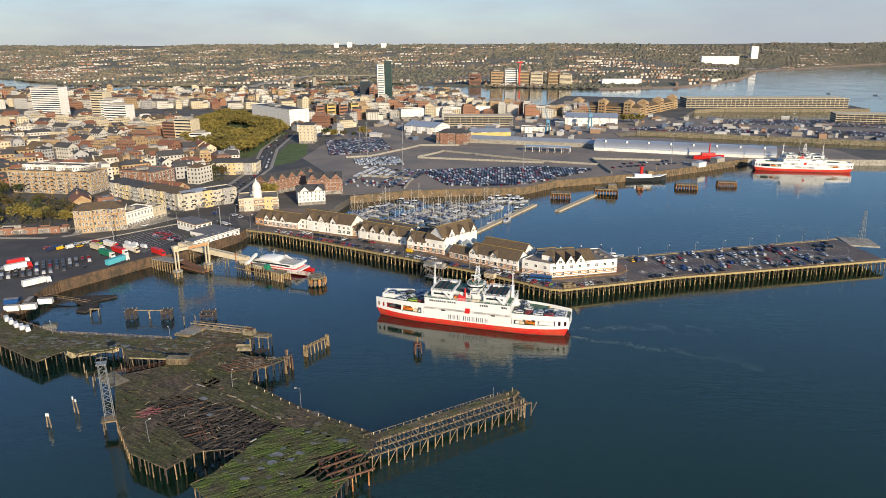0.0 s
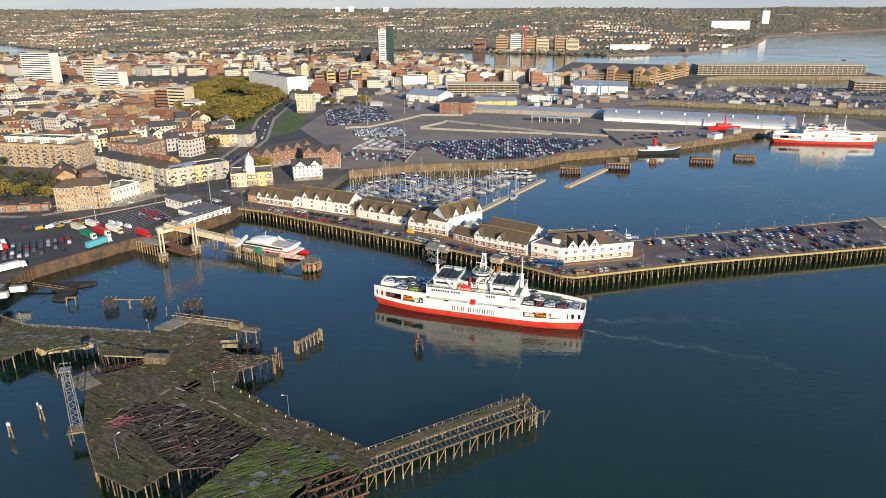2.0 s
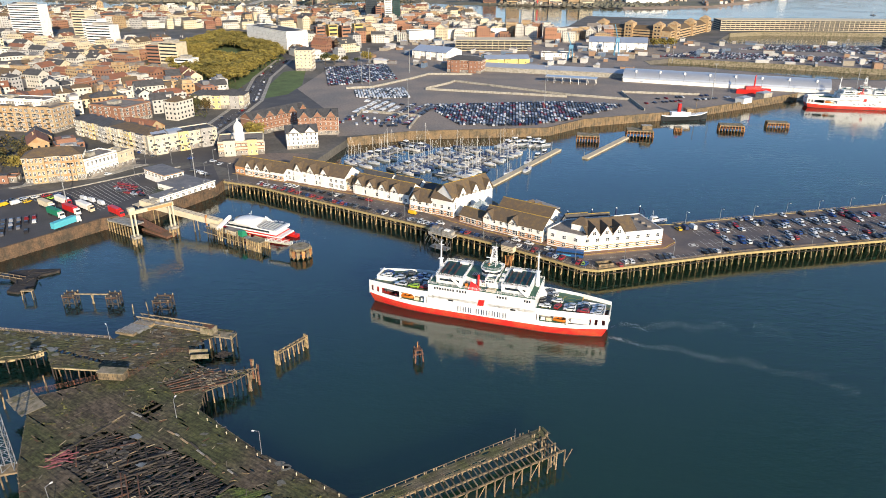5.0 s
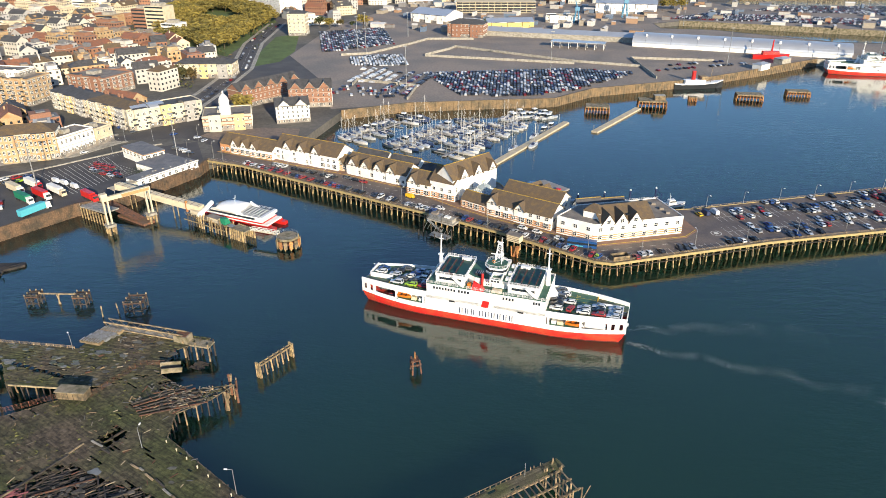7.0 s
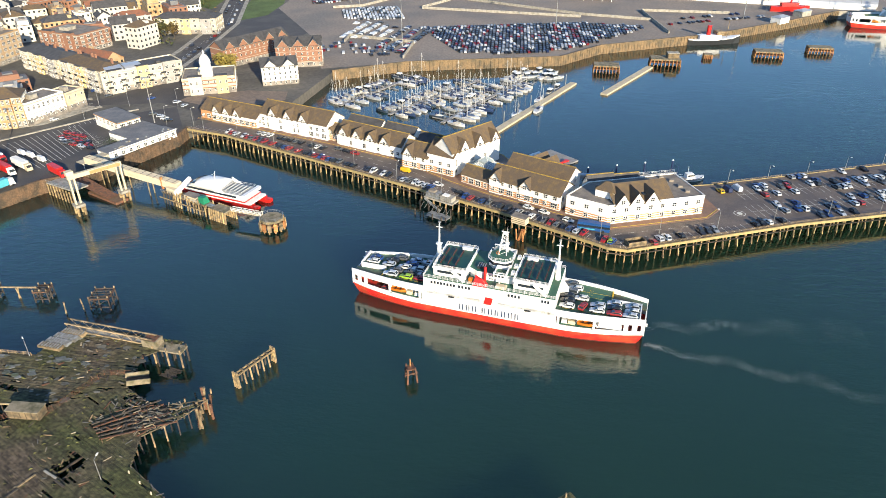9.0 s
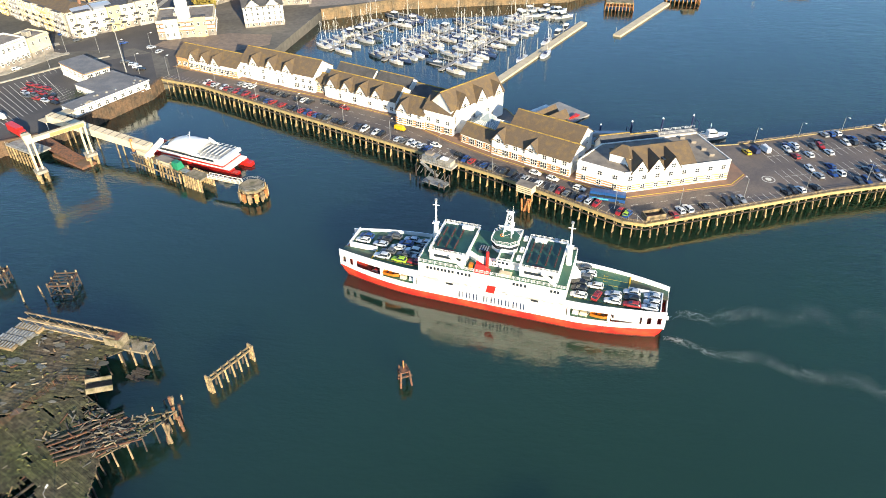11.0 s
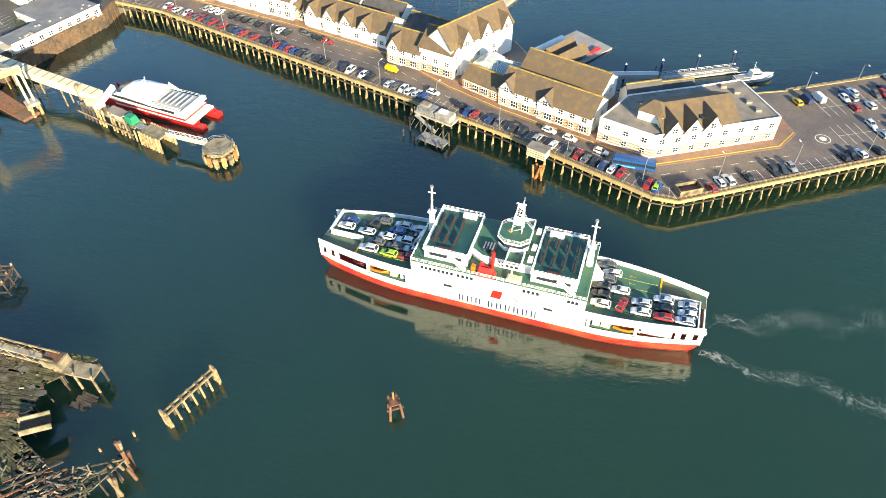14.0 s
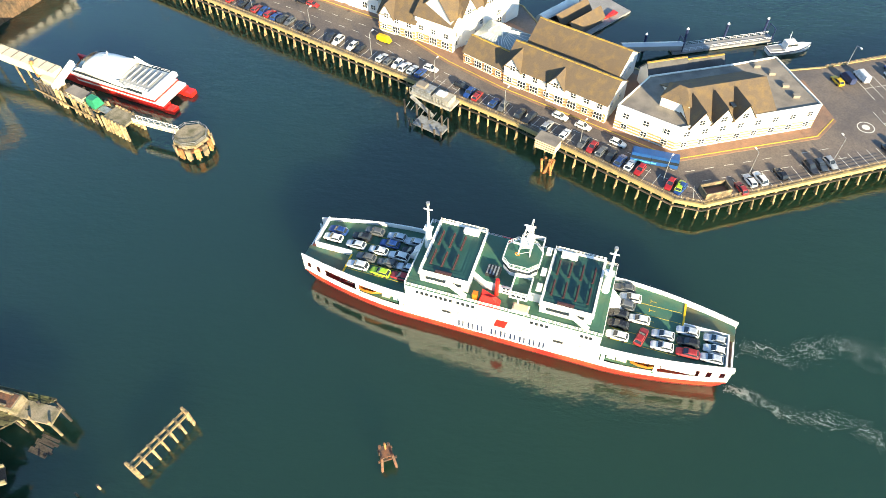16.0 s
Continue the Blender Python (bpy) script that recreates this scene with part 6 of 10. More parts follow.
def pile_dolphin(x, y, w, d, h, ang, label, deck=CONC, pile=PILE, n=4, name="mooring_dolphin", rail=False, round_=False):
    t = thing(name, label, "mooring dolphin", at=pose(x, y, 0, 0, 0, ang))
    if round_:
        poly = [(w / 2 * math.cos(k * math.pi / 4 + 0.39), d / 2 * math.sin(k * math.pi / 4 + 0.39)) for k in range(8)]
    else:
        poly = [(-w / 2, -d / 2), (w / 2, -d / 2), (w / 2, d / 2), (-w / 2, d / 2)]
    part("platform", Shape().prism(poly, h - 0.9, h), deck, t)
    part("fender_beam", Shape().prism([(a * 1.04, b * 1.04) for a, b in poly], h - 2.4, h - 2.0), OLDRUST, t)
    for p, dd in along(poly + poly[:1], max(1.1, w / n)):
        part("pile", Shape().rod((p.x * 1.08, p.y * 1.08, -3), (p.x, p.y, h - 0.2), 0.3, 7), pile, t)
    if rail:
        for a, b in zip(poly, poly[1:] + poly[:1]):
            part("rail", Shape().rod((*a, h + 1.0), (*b, h + 1.0), 0.05, 4).rod((*a, h + 0.5), (*b, h + 0.5), 0.04, 4).rod((*a, h), (*a, h + 1), 0.06, 4), STEEL, t)
    return t


def frame_dolphin(x, y, w, h, ang, label):
    """An open cage of dark piles, ring beams and braces with pale caps."""
    t = thing("mooring_dolphin", label, "mooring dolphin", at=pose(x, y, 0, 0, 0, ang))
    cs = [(-w / 2, -w / 2), (0, -w / 2), (w / 2, -w / 2), (w / 2, 0), (w / 2, w / 2), (0, w / 2), (-w / 2, w / 2), (-w / 2, 0)]
    for a, b in cs:
        part("pile", Shape().rod((a * 1.05, b * 1.05, -3), (a, b, h + rng.uniform(-0.2, 0.7)), 0.2, 6), ROT_SHADE, t)
        part("pile_cap", Shape().rod((a, b, h + 0.3), (a, b, h + 0.85), 0.24, 6), PALEWOOD, t)
    for z in (1.0, h - 0.3):
        part("ring_beam", Shape().box(-w / 2 - 0.2, w / 2 + 0.2, -w / 2 - 0.2, -w / 2 + 0.1, z, z + 0.3).box(-w / 2 - 0.2, w / 2 + 0.2, w / 2 - 0.1, w / 2 + 0.2, z, z + 0.3).box(-w / 2 - 0.2, -w / 2 + 0.1, -w / 2, w / 2, z, z + 0.3).box(w / 2 - 0.1, w / 2 + 0.2, -w / 2, w / 2, z, z + 0.3), OLDRUST if z > 2 else ROT_SHADE, t)
    for k in range(4):
        a, b = cs[k * 2], cs[(k * 2 + 2) % 8]
        part("brace", Shape().rod((*a, 0.6), (*b, h - 0.3), 0.1, 4).rod((*b, 0.6), (*a, h - 0.3), 0.1, 4), ROT_SHADE, t)
    for k in range(5):
        part("deck_beam", Shape().box(-w / 2, w / 2, -w / 2 + k * w / 4 - 0.15, -w / 2 + k * w / 4 + 0.15, h, h + 0.2), ROT_SHADE, t)
    return t


frame_dolphin(-109.8, 275.5, 5.6, 4.2, 5, "dark open-framed square mooring dolphin in the basin")
frame_dolphin(-146.2, 278.5, 4.0, 3.8, 5, "old pile cluster at the end of a mooring beam")
frame_dolphin(-129.8, 278.5, 4.0, 3.8, 5, "old pile cluster at the end of a mooring beam")
wb = thing("walkway_beam", "narrow walkway beam between two pile clusters", "walkway", at=pose(-138, 278.5, 0, 0, 0, 0))
part("beam", Shape().box(-6.4, 6.4, -0.25, 0.25, 3.9, 4.25), PALEWOOD, wb)
part("strut", Shape().rod((-0.8, 0, -3), (0.5, 0, 3.9), 0.2, 6).rod((0.8, 0, -3), (-0.3, 0, 3.9), 0.2, 6), PALEWOOD, wb)
tf = thing("mooring_trestle", "small pale timber trestle standing in the basin", "trestle", at=pose(-164.5, 281.5, 0, 0, 0, 5))
for x in (-1.8, 1.8):
    part("leg", Shape().rod((x * 1.15, -0.9, -3), (x, -0.5, 3.6), 0.2, 6), PALEWOOD, tf)
    # Rear leg is darker timber to paint its shaded side.
    part("leg", Shape().rod((x * 1.15, 0.9, -3), (x, 0.5, 3.6), 0.2, 6), ROT_SHADE, tf)
part("cap_beam", Shape().box(-2.2, 2.2, -0.6, 0.6, 3.4, 3.7), PALEWOOD, tf)
# sunken landing barge with a broken gangway beside the quay
wk = thing("sunken_barge", "black half-sunken landing barge with collapsed decking", "barge")
part("hull", Shape().prism([(-186, 303), (-180, 305.5), (-166.5, 307), (-165.8, 305), (-172, 300), (-168, 291), (-171, 285), (-176, 286), (-177, 294), (-182, 297.5)], -1.0, 0.9), BURNT, wk)
for k in range(14):
    c = Vector((rng.uniform(-181, -168), rng.uniform(287, 305)))
    l = rng.uniform(1.5, 5)
    part("fallen_board", Shape().box(-l / 2, l / 2, -0.18, 0.18, -0.08, 0.08, pose(c.x, c.y, 1.1 + rng.uniform(0, 0.6), rng.uniform(-12, 12), rng.uniform(-10, 10), rng.uniform(0, 180))), BURNT if k % 3 else ROT_SHADE, wk)
gy_m, gy_n = frame_of((-197, 299), (-175, 296), 2.6)
gk = thing("broken_gangway", "pale rusted gangway leaning down to the sunken barge", "gangway", at=gy_m @ pose(0, 0, 0, 0, 5, 0))
part("deck", Shape().box(0, gy_n, -1.0, 1.0, -0.15, 0.05), ROT_SHADE, gk)
for y in (-1.0, 1.0):
    part("chord", Shape().box(0, gy_n, y - 0.1, y + 0.1, 1.0, 1.2), PALEWOOD, gk)
    for k in range(9):
        part("post", Shape().rod((k * gy_n / 8, y, 0), (k * gy_n / 8, y, 1.1), 0.07, 4), PALEWOOD, gk)
DG = "rusty box-shaped dolphins off the north quay"
for x, y, w, d, hh in ((87, 533, 15, 9, 4.5), (127, 549, 18, 10, 4.5), (199.5, 569, 17, 9, 4.2), (238, 580, 15, 8, 4.0), (159, 564.5, 5, 5, 3)):
    tagged(pile_dolphin(x, y, w, d, hh, -8, "large rusty box-shaped mooring dolphin with concrete top", deck=SLABM, pile=RUST, n=8), group=DG)
bx = thing("wheelhouse_box", "rusty machinery house on a mooring dolphin", "machinery house", at=pose(131, 549, 4.5))
part("wall", Shape().box(-3, 4, -2.5, 2.5, 0, 3), PALEWOOD, bx)
part("roof", Shape().box(-3.2, 4.2, -2.7, 2.7, 3, 3.2), CONC, bx)

# ---------- fast-ferry berth ----------
bm_, bl_ = frame_of((-156.7, 365.5), (-112, 347), 0)
gw = thing("covered_gangway", "long white covered passenger gangway with ribbed roof", "gangway", at=bm_)
part("body", Shape().add([(0, -1.6, 8.2), (bl_, -1.6, 5.2), (bl_, 1.6, 5.2), (0, 1.6, 8.2), (0, -1.6, 11.0), (bl_, -1.6, 8.0), (bl_, 1.6, 8.0), (0, 1.6, 11.0)],
                         [(3, 2, 1, 0), (4, 5, 6, 7), (0, 1, 5, 4), (1, 2, 6, 5), (2, 3, 7, 6), (3, 0, 4, 7)]), CREAM, gw)
for k in range(15):
    x = (k + 0.5) * bl_ / 15
    z = 11.0 - 3.0 * x / bl_
    part("roof_rib", Shape().box(x - 0.15, x + 0.15, -1.65, 1.65, z - 0.1, z + 0.12), FLATROOF, gw)
for k in range(4):
    x = 8 + k * 12.5
    part("support", Shape().rod((x, -1.2, -3), (x, -1.2, 8.6 - 3.0 * x / bl_), 0.25, 6).rod((x, 1.2, -3), (x, 1.2, 8.6 - 3.0 * x / bl_), 0.25, 6), PILE, gw)
lg = thing("linkspan_gantry", "white steel lifting gantry over the linkspan", "gantry", at=pose(-140.7, 341.4, 0, 0, 0, 46.6))
for x in (-8.6, 8.6):
    part("pier_base", Shape().box(x - 1.8, x + 1.8, -1.9, 1.9, 3.4, 4.4), CONC, lg)
    for sx in (-1.2, 1.2):
        for sy in (-1.6, 1.6):
            part("pile", Shape().rod((x + sx, sy, -3), (x + sx, sy, 3.5), 0.5, 8), PILE, lg)
        part("column", Shape().box(x + sx * 0.7 - 0.3, x + sx * 0.7 + 0.3, -0.45, 0.45, 4.4, 15.2), CREAM, lg)
part("crossbeam", Shape().box(-10, 10, -0.75, 0.75, 14.6, 16.2), CREAM, lg)
part("gantry_band", Shape().box(-2, 9.5, -0.8, -0.75, 14.7, 16.0), STRIPE, lg)
part("machine_house", Shape().box(-10.2, -7.6, -1.2, 1.2, 16.2, 17.8), CREAM, lg)
ls = thing("linkspan", "steel vehicle ramp sloping down to the water", "linkspan", at=frame_of((-167, 352), (-134.5, 332), 0)[0])
part("road_deck", Shape().add([(0, -1, 5.0), (19, -1, 6.2), (19, 5.5, 6.2), (0, 5.5, 5.0), (0, -1, 5.5), (19, -1, 6.7), (19, 5.5, 6.7), (0, 5.5, 5.5)],
                              [(3, 2, 1, 0), (4, 5, 6, 7), (0, 1, 5, 4), (1, 2, 6, 5), (2, 3, 7, 6), (3, 0, 4, 7)]), CONC, ls)
part("pontoon", Shape().box(12, 31, 8, 13.5, -0.5, 0.9), OLDRUST, ls)
part("lower_ramp", Shape().add([(0, 6.5, 4.8), (26, 8, 1.4), (26, 12.5, 1.4), (0, 12.5, 4.8)], [(0, 1, 2, 3)]), OLDRUST, ls)
part("pontoon_deck", Shape().box(12.3, 30.7, 8.3, 13.2, 0.9, 0.98), mat("brown_pontoon_plate", (0.16, 0.10, 0.06), 0.8), ls)
for k in range(9):
    part("pile", Shape().rod((k * 2.2, -0.8, -3), (k * 2.2, -0.8, 5.2), 0.3, 6), PILE, ls)
for k in range(10):
    part("rail_post", Shape().rod((k * 2, -0.9, 5.5 + k * 0.13), (k * 2, -0.9, 6.6 + k * 0.13), 0.06, 4), STEEL, ls)
part("rail", Shape().rod((0, -0.9, 6.6), (19, -0.9, 7.8), 0.06, 4).rod((0, -0.9, 6.1), (19, -0.9, 7.3), 0.05, 4), STEEL, ls)

# pile platform beside the catamaran
fm, fl = frame_of((-118.5, 348.2), (-88.5, 331.0), 0)
fp = thing("landing_stage", "timber-piled landing stage with pale decking and shelters", "landing stage", at=fm)
part("deck", Shape().box(0, fl * 0.72, -1.7, 2.0, 3.8, 4.2), PILE, fp)
part("deck", Shape().box(fl * 0.8, fl + 1, -2.4, 2.4, 3.8, 4.4), SLABM, fp)
part("deck_link", Shape().box(fl * 0.7, fl * 0.82, -1, 1, 3.9, 4.3), STEEL, fp)
for k in range(16):
    x = k * fl * 0.72 / 15
    for y in (-2.1, 2.3):
        if rng.random() < 0.85:
            part("pile", Shape().rod((x + rng.uniform(-0.5, 0.5), y * 1.15, -3), (x, y + rng.uniform(-0.3, 0.3), 4.8 + rng.uniform(-1.2, 1.6)), 0.3, 7), PILE if rng.random() < 0.7 else ROT_SHADE, fp)
for k in range(8):
    for y in (-2.5, 2.5):
        x = fl * 0.8 + k * 1.2
        part("pile", Shape().rod((x, y * 1.12, -3), (x, y, 4.6), 0.36, 7), PILE, fp)
part("brace_beam", Shape().box(-0.3, fl * 0.72, -2.95, -2.7, 2.2, 2.6), PILE, fp)
part("shelter", Shape().box(2.5, 8, -1.2, 1.8, 4.2, 6.4), CREAM, fp)
part("shelter", Shape().box(13, 19.5, -1.4, 1.4, 4.2, 6.0), CREAM, fp)
part("shelter_roof", Shape().box(12.8, 19.7, -1.6, 1.6, 6.0, 6.2), FLATROOF, fp)
for k in range(14):
    part("rail_post", Shape().rod((k * 1.7, -1.9, 4.2), (k * 1.7, -1.9, 5.4), 0.06, 4), STEEL, fp)
part("rail", Shape().rod((0, -1.9, 5.4), (22, -1.9, 5.4), 0.06, 4).rod((0, -1.9, 4.9), (22, -1.9, 4.9), 0.05, 4), STEEL, fp)
part("awning", Shape().add([(8, -2, 4.8), (9.5, -2, 4.8), (9.5, 6, 8.4), (8, 6, 8.4), (8, -2, 6.2), (9.5, -2, 6.2), (9.5, 6, 9.6), (8, 6, 9.6)],
                           [(3, 2, 1, 0), (4, 5, 6, 7), (0, 1, 5, 4), (1, 2, 6, 5), (2, 3, 7, 6), (3, 0, 4, 7)]), WHITE, fp)
part("green_hoist", Shape().box(20.5, 24, -1.5, 1.5, 4.4, 6.8, taper=0.5), GREEN, fp)
part("red_sign", Shape().box(-1.2, -0.6, -0.4, 0.4, 4.4, 9.5), RUST, fp)
cm, cl = frame_of((-86.3, 330.6), (-74.2, 326.6), 0)
cw = thing("catwalk", "white latticed catwalk to the end dolphin", "walkway", at=cm)
part("walkway", Shape().box(0, cl, -0.8, 0.8, 4.55, 4.75), CREAM, cw)
for s in (-0.7, 0.7):
    part("rail", Shape().rod((0, s, 5.9), (cl, s, 5.9), 0.1, 4).rod((0, s, 5.3), (cl, s, 5.3), 0.07, 4), WHITE, cw)
    for k in range(8):
        part("post", Shape().rod((k * cl / 7, s, 4.7), (k * cl / 7, s, 5.9), 0.09, 4), WHITE, cw)
        part("brace", Shape().rod((k * cl / 7, s, 4.7), (min(cl, (k + 1) * cl / 7), s, 5.9), 0.05, 4), WHITE, cw)
END_DOL = pile_dolphin(-70.3, 325.3, 8.8, 8.8, 4.7, 10, "round-ended concrete mooring dolphin with rusty orange fenders", deck=SLABM, rail=True, round_=True)
for k in range(7):
    a = radians(-150 + k * 26)
    part("fender_panel", Shape().box(-0.7, 0.7, -0.25, 0.25, -1.6, 1.4, pose(4.75 * math.cos(a), 4.75 * math.sin(a), 2.4, 0, 0, math.degrees(a) + 90)), RUST if k % 2 else PALEWOOD, END_DOL)

SEATGREY = mat("pale_grey_seat", (0.42, 0.42, 0.42), 0.5, var=0.06)
# high-speed passenger catamaran
km, kl = frame_of((-114.5, 357.8), (-78.5, 343.4), 0)
ct = thing("catamaran", "white and red high-speed passenger catamaran at its berth", "catamaran", at=km)
for s in (-3.9, 3.9):
    hull = Shape().loft([[(x, s - w, z), (x, s + w, z), (x, s + w * 0.6, -0.9), (x, s - w * 0.6, -0.9)] for x, w, z in ((-1, 0.25, 2.6), (6, 1.1, 2.2), (20, 1.35, 2.0), (37, 1.35, 1.9))])
    part("hull", hull, RED, ct, "red painted hull")
    part("transom_step", Shape().box(36.5, 39.5, s - 1.2, s + 1.2, -0.3, 1.4), RED, ct)
part("main_deck", Shape().prism([(2, -3.2), (7, -5.1), (36.5, -5.1), (36.5, 5.1), (7, 5.1), (2, 3.2)], 1.9, 2.6), SHIPWHITE, ct)
part("red_band", Shape().prism([(4, -4.6), (7.5, -5.16), (34, -5.16), (34, 5.16), (7.5, 5.16), (4, 4.6)], 2.6, 3.1), RED, ct)
part("foredeck", Shape().prism([(4.2, -4.4), (7.5, -4.95), (34, -4.95), (34, 4.95), (7.5, 4.95), (4.2, 4.4)], 3.1, 3.16), SHIPWHITE, ct)
part("cabin", Shape().loft([[(4, -4.2, 3.1), (33, -4.8, 3.1), (33, 4.8, 3.1), (4, 4.2, 3.1)], [(6.5, -4.0, 5.0), (33, -4.6, 5.0), (33, 4.6, 5.0), (6.5, 4.0, 5.0)]]), SHIPWHITE, ct)
part("cabin_window", Shape().loft([[(5, -4.25, 3.7), (30, -4.82, 3.7), (30, 4.82, 3.7), (5, 4.25, 3.7)], [(5.9, -4.15, 4.5), (30, -4.74, 4.5), (30, 4.74, 4.5), (5.9, 4.15, 4.5)]]), GLASS, ct)
part("roof_shell", Shape().loft([[(x, w * math.cos(a), 4.9 + h * math.sin(a) ** 0.7) for a in [math.pi * k / 10 for k in range(11)]] for x, w, h in ((5.6, 3.4, 0.3), (8, 4.2, 1.5), (11, 4.6, 2.5), (15, 4.9, 3.0), (19, 5.1, 2.9), (21.5, 5.3, 2.5))]), SHIPWHITE, ct, "smooth white moulded roof", smooth=True)
part("windscreen", Shape().loft([[(x, w * math.cos(a), 5.0 + h * math.sin(a) ** 0.7) for a in [math.pi * (0.12 + 0.076 * k) for k in range(11)]] for x, w, h in ((6.2, 3.75, 0.75), (7.6, 4.2, 1.5), (9.6, 4.5, 2.22))], cap=False), GLASS, ct)
for s in (-1, 1):
    part("roof_fin", Shape().add([(20.5, s * 5.3, 4.9), (25.5, s * 5.3, 4.9), (21.0, s * 5.0, 7.3), (20.5, s * 5.0, 4.9), (25.5, s * 5.0, 4.9), (21.0, s * 4.7, 7.3)], [(0, 1, 2), (5, 4, 3), (0, 3, 4, 1), (1, 4, 5, 2), (2, 5, 3, 0)]), SHIPWHITE, ct)
part("sun_deck", Shape().box(20, 33, -4.4, 4.4, 5.0, 5.08), mat("grey_deck_paint", (0.36, 0.36, 0.35), 0.6, var=0.1, scale=0.4), ct)
for k in range(6):
    part("bench_seat", Shape().box(22.0 + k * 1.8, 22.3 + k * 1.8, -3, 3, 5.4, 5.5).box(22.28 + k * 1.8, 22.34 + k * 1.8, -3, 3, 5.5, 5.85), SEATGREY, ct)
part("aft_wing", Shape().box(33, 34.5, -5.2, 5.2, 4.4, 5.6), SHIPWHITE, ct)
part("mast", Shape().rod((16.5, 0, 7.9), (17.2, 0, 11), 0.14, 6).rod((16.2, -1, 9.6), (16.2, 1, 9.6), 0.08, 4), SHIPWHITE, ct)
for s in (-1, 1):
    part("deck_rail", Shape().rod((20, s * 4.5, 6.1), (33, s * 4.5, 6.1), 0.05, 4).rod((20, s * 4.5, 5.6), (33, s * 4.5, 5.6), 0.04, 4), SHIPWHITE, ct)
    part("name_bar", Shape().box(20, 26, s * 5.18 - 0.02, s * 5.18 + 0.02, 2.2, 2.5), SHIPWHITE, ct)

# ---------- pier furniture ----------
kg = thing("pump_house", "grey fenced plant platform and steel stairs at the pier edge", "plant platform", at=frame_of((-15.5, 343.2), (1.5, 332.5), 0)[0])
part("platform", Shape().box(0, 13, -0.5, 4.0, 4.6, 5.2), CONC, kg)
part("cabin", Shape().box(0.5, 6, 0.2, 3.6, 5.2, 7.0), STEEL, kg)
part("cabin", Shape().box(6.8, 12, 0.2, 3.6, 5.2, 6.8), CONC, kg)
part("tank", Shape().box(1.2, 4, 0.9, 2.8, 7.0, 7.8), FLATROOF, kg)
part("tank", Shape().box(7.6, 10, 1.0, 2.8, 6.8, 7.3), WHITE, kg)
for k in range(14):
    part("fence_post", Shape().rod((k, -0.5, 5.2), (k, -0.5, 7.0), 0.06, 4), STEEL, kg)
part("fence_rail", Shape().rod((0, -0.5, 7), (13, -0.5, 7), 0.05, 4).rod((0, -0.5, 6.2), (13, -0.5, 6.2), 0.05, 4), STEEL, kg)
part("landing", Shape().box(5, 14, -6.5, -2.5, 1.0, 1.4), STEEL, kg)
part("stair", Shape().add([(1, -1.8, 4.8), (8, -1.8, 1.2), (8, -0.7, 1.2), (1, -0.7, 4.8), (1, -1.8, 5.1), (8, -1.8, 1.5), (8, -0.7, 1.5), (1, -0.7, 5.1)],
                          [(3, 2, 1, 0), (4, 5, 6, 7), (0, 1, 5, 4), (1, 2, 6, 5), (2, 3, 7, 6), (3, 0, 4, 7)]), STEEL, kg)
for x in (0, 4, 8, 12, 14):
    part("pile", Shape().rod((x, -3, -3), (x, -3, 4.6), 0.28, 6).rod((x, -6.4, -3), (x, -6.4, 2.4), 0.28, 6), ROT_SHADE, kg)
for k in range(8):
    part("brace", Shape().rod((k * 1.7, -2.6, 1.5), (k * 1.7 + 1.6, -2.6, 4.4), 0.1, 4), STEEL, kg)
for (x, y, w, d, h, lab) in ((19.6, 322.6, 5.5, 3.2, 2.6, "small cream timber hut at the pier edge"),):
    hh = thing("timber_hut", lab, "hut", at=pose(x, y, DECK, 0, 0, -32))
    part("wall", Shape().box(-w / 2, w / 2, -d / 2, d / 2, 0, h), CREAM, hh)
    part("roof", Shape().box(-w / 2 - 0.2, w / 2 + 0.2, -d / 2 - 0.2, d / 2 + 0.2, h, h + 0.2), FLATROOF, hh)
    for k in range(3):
        part("rail_band", Shape().box(-w / 2 - 0.02, w / 2 + 0.02, -d / 2 - 0.04, -d / 2, 0.5 + k * 0.7, 0.7 + k * 0.7), PALEWOOD, hh)
fdp = thing("fender_cluster", "cluster of heavy brown fender piles at the pier edge", "fender", at=pose(19.8, 319.0, 0, 0, 0, -32))
for k in range(7):
    part("pile", Shape().rod((rng.uniform(-1.6, 1.6), rng.uniform(-1.2, 1), -3), (rng.uniform(-1.6, 1.6), rng.uniform(-1, 1), 4.4), 0.32, 7), RUST, fdp)
sk = thing("open_skip", "open-topped rectangular brown timber enclosure on the pier", "enclosure", at=frame_of((54.6, 305.6), (60.6, 307.3), DECK)[0])
for x0, x1, y0, y1 in ((0, 6.6, 0, 0.2), (0, 6.6, 3.2, 3.4), (0, 0.2, 0, 3.4), (6.4, 6.6, 0, 3.4)):
    part("side", Shape().box(x0, x1, y0, y1, 0, 1.7), PALEWOOD, sk)
part("floor_plate", Shape().box(0.2, 6.4, 0.2, 3.2, 0.02, 0.1), BRICK, sk)
bs_ = thing("double_decker_bus", "blue city bus parked on the pier road", "bus", at=pose(44.8, 317.6, DECK, 0, 0, -15))
part("body", Shape().box(-5.6, 5.6, -1.25, 1.25, 0.4, 3.0, taper=0.08), BLUE, bs_)
part("window_band", Shape().box(-5.45, 5.62, -1.28, 1.28, 1.5, 2.3), GLASS, bs_)
part("roof_panel", Shape().box(-5.3, 5.3, -1.1, 1.1, 3.0, 3.12), BLUE, bs_)
part("side_stripe", Shape().box(-4.6, 0.5, -1.27, 1.27, 0.7, 1.1), TEAL, bs_)
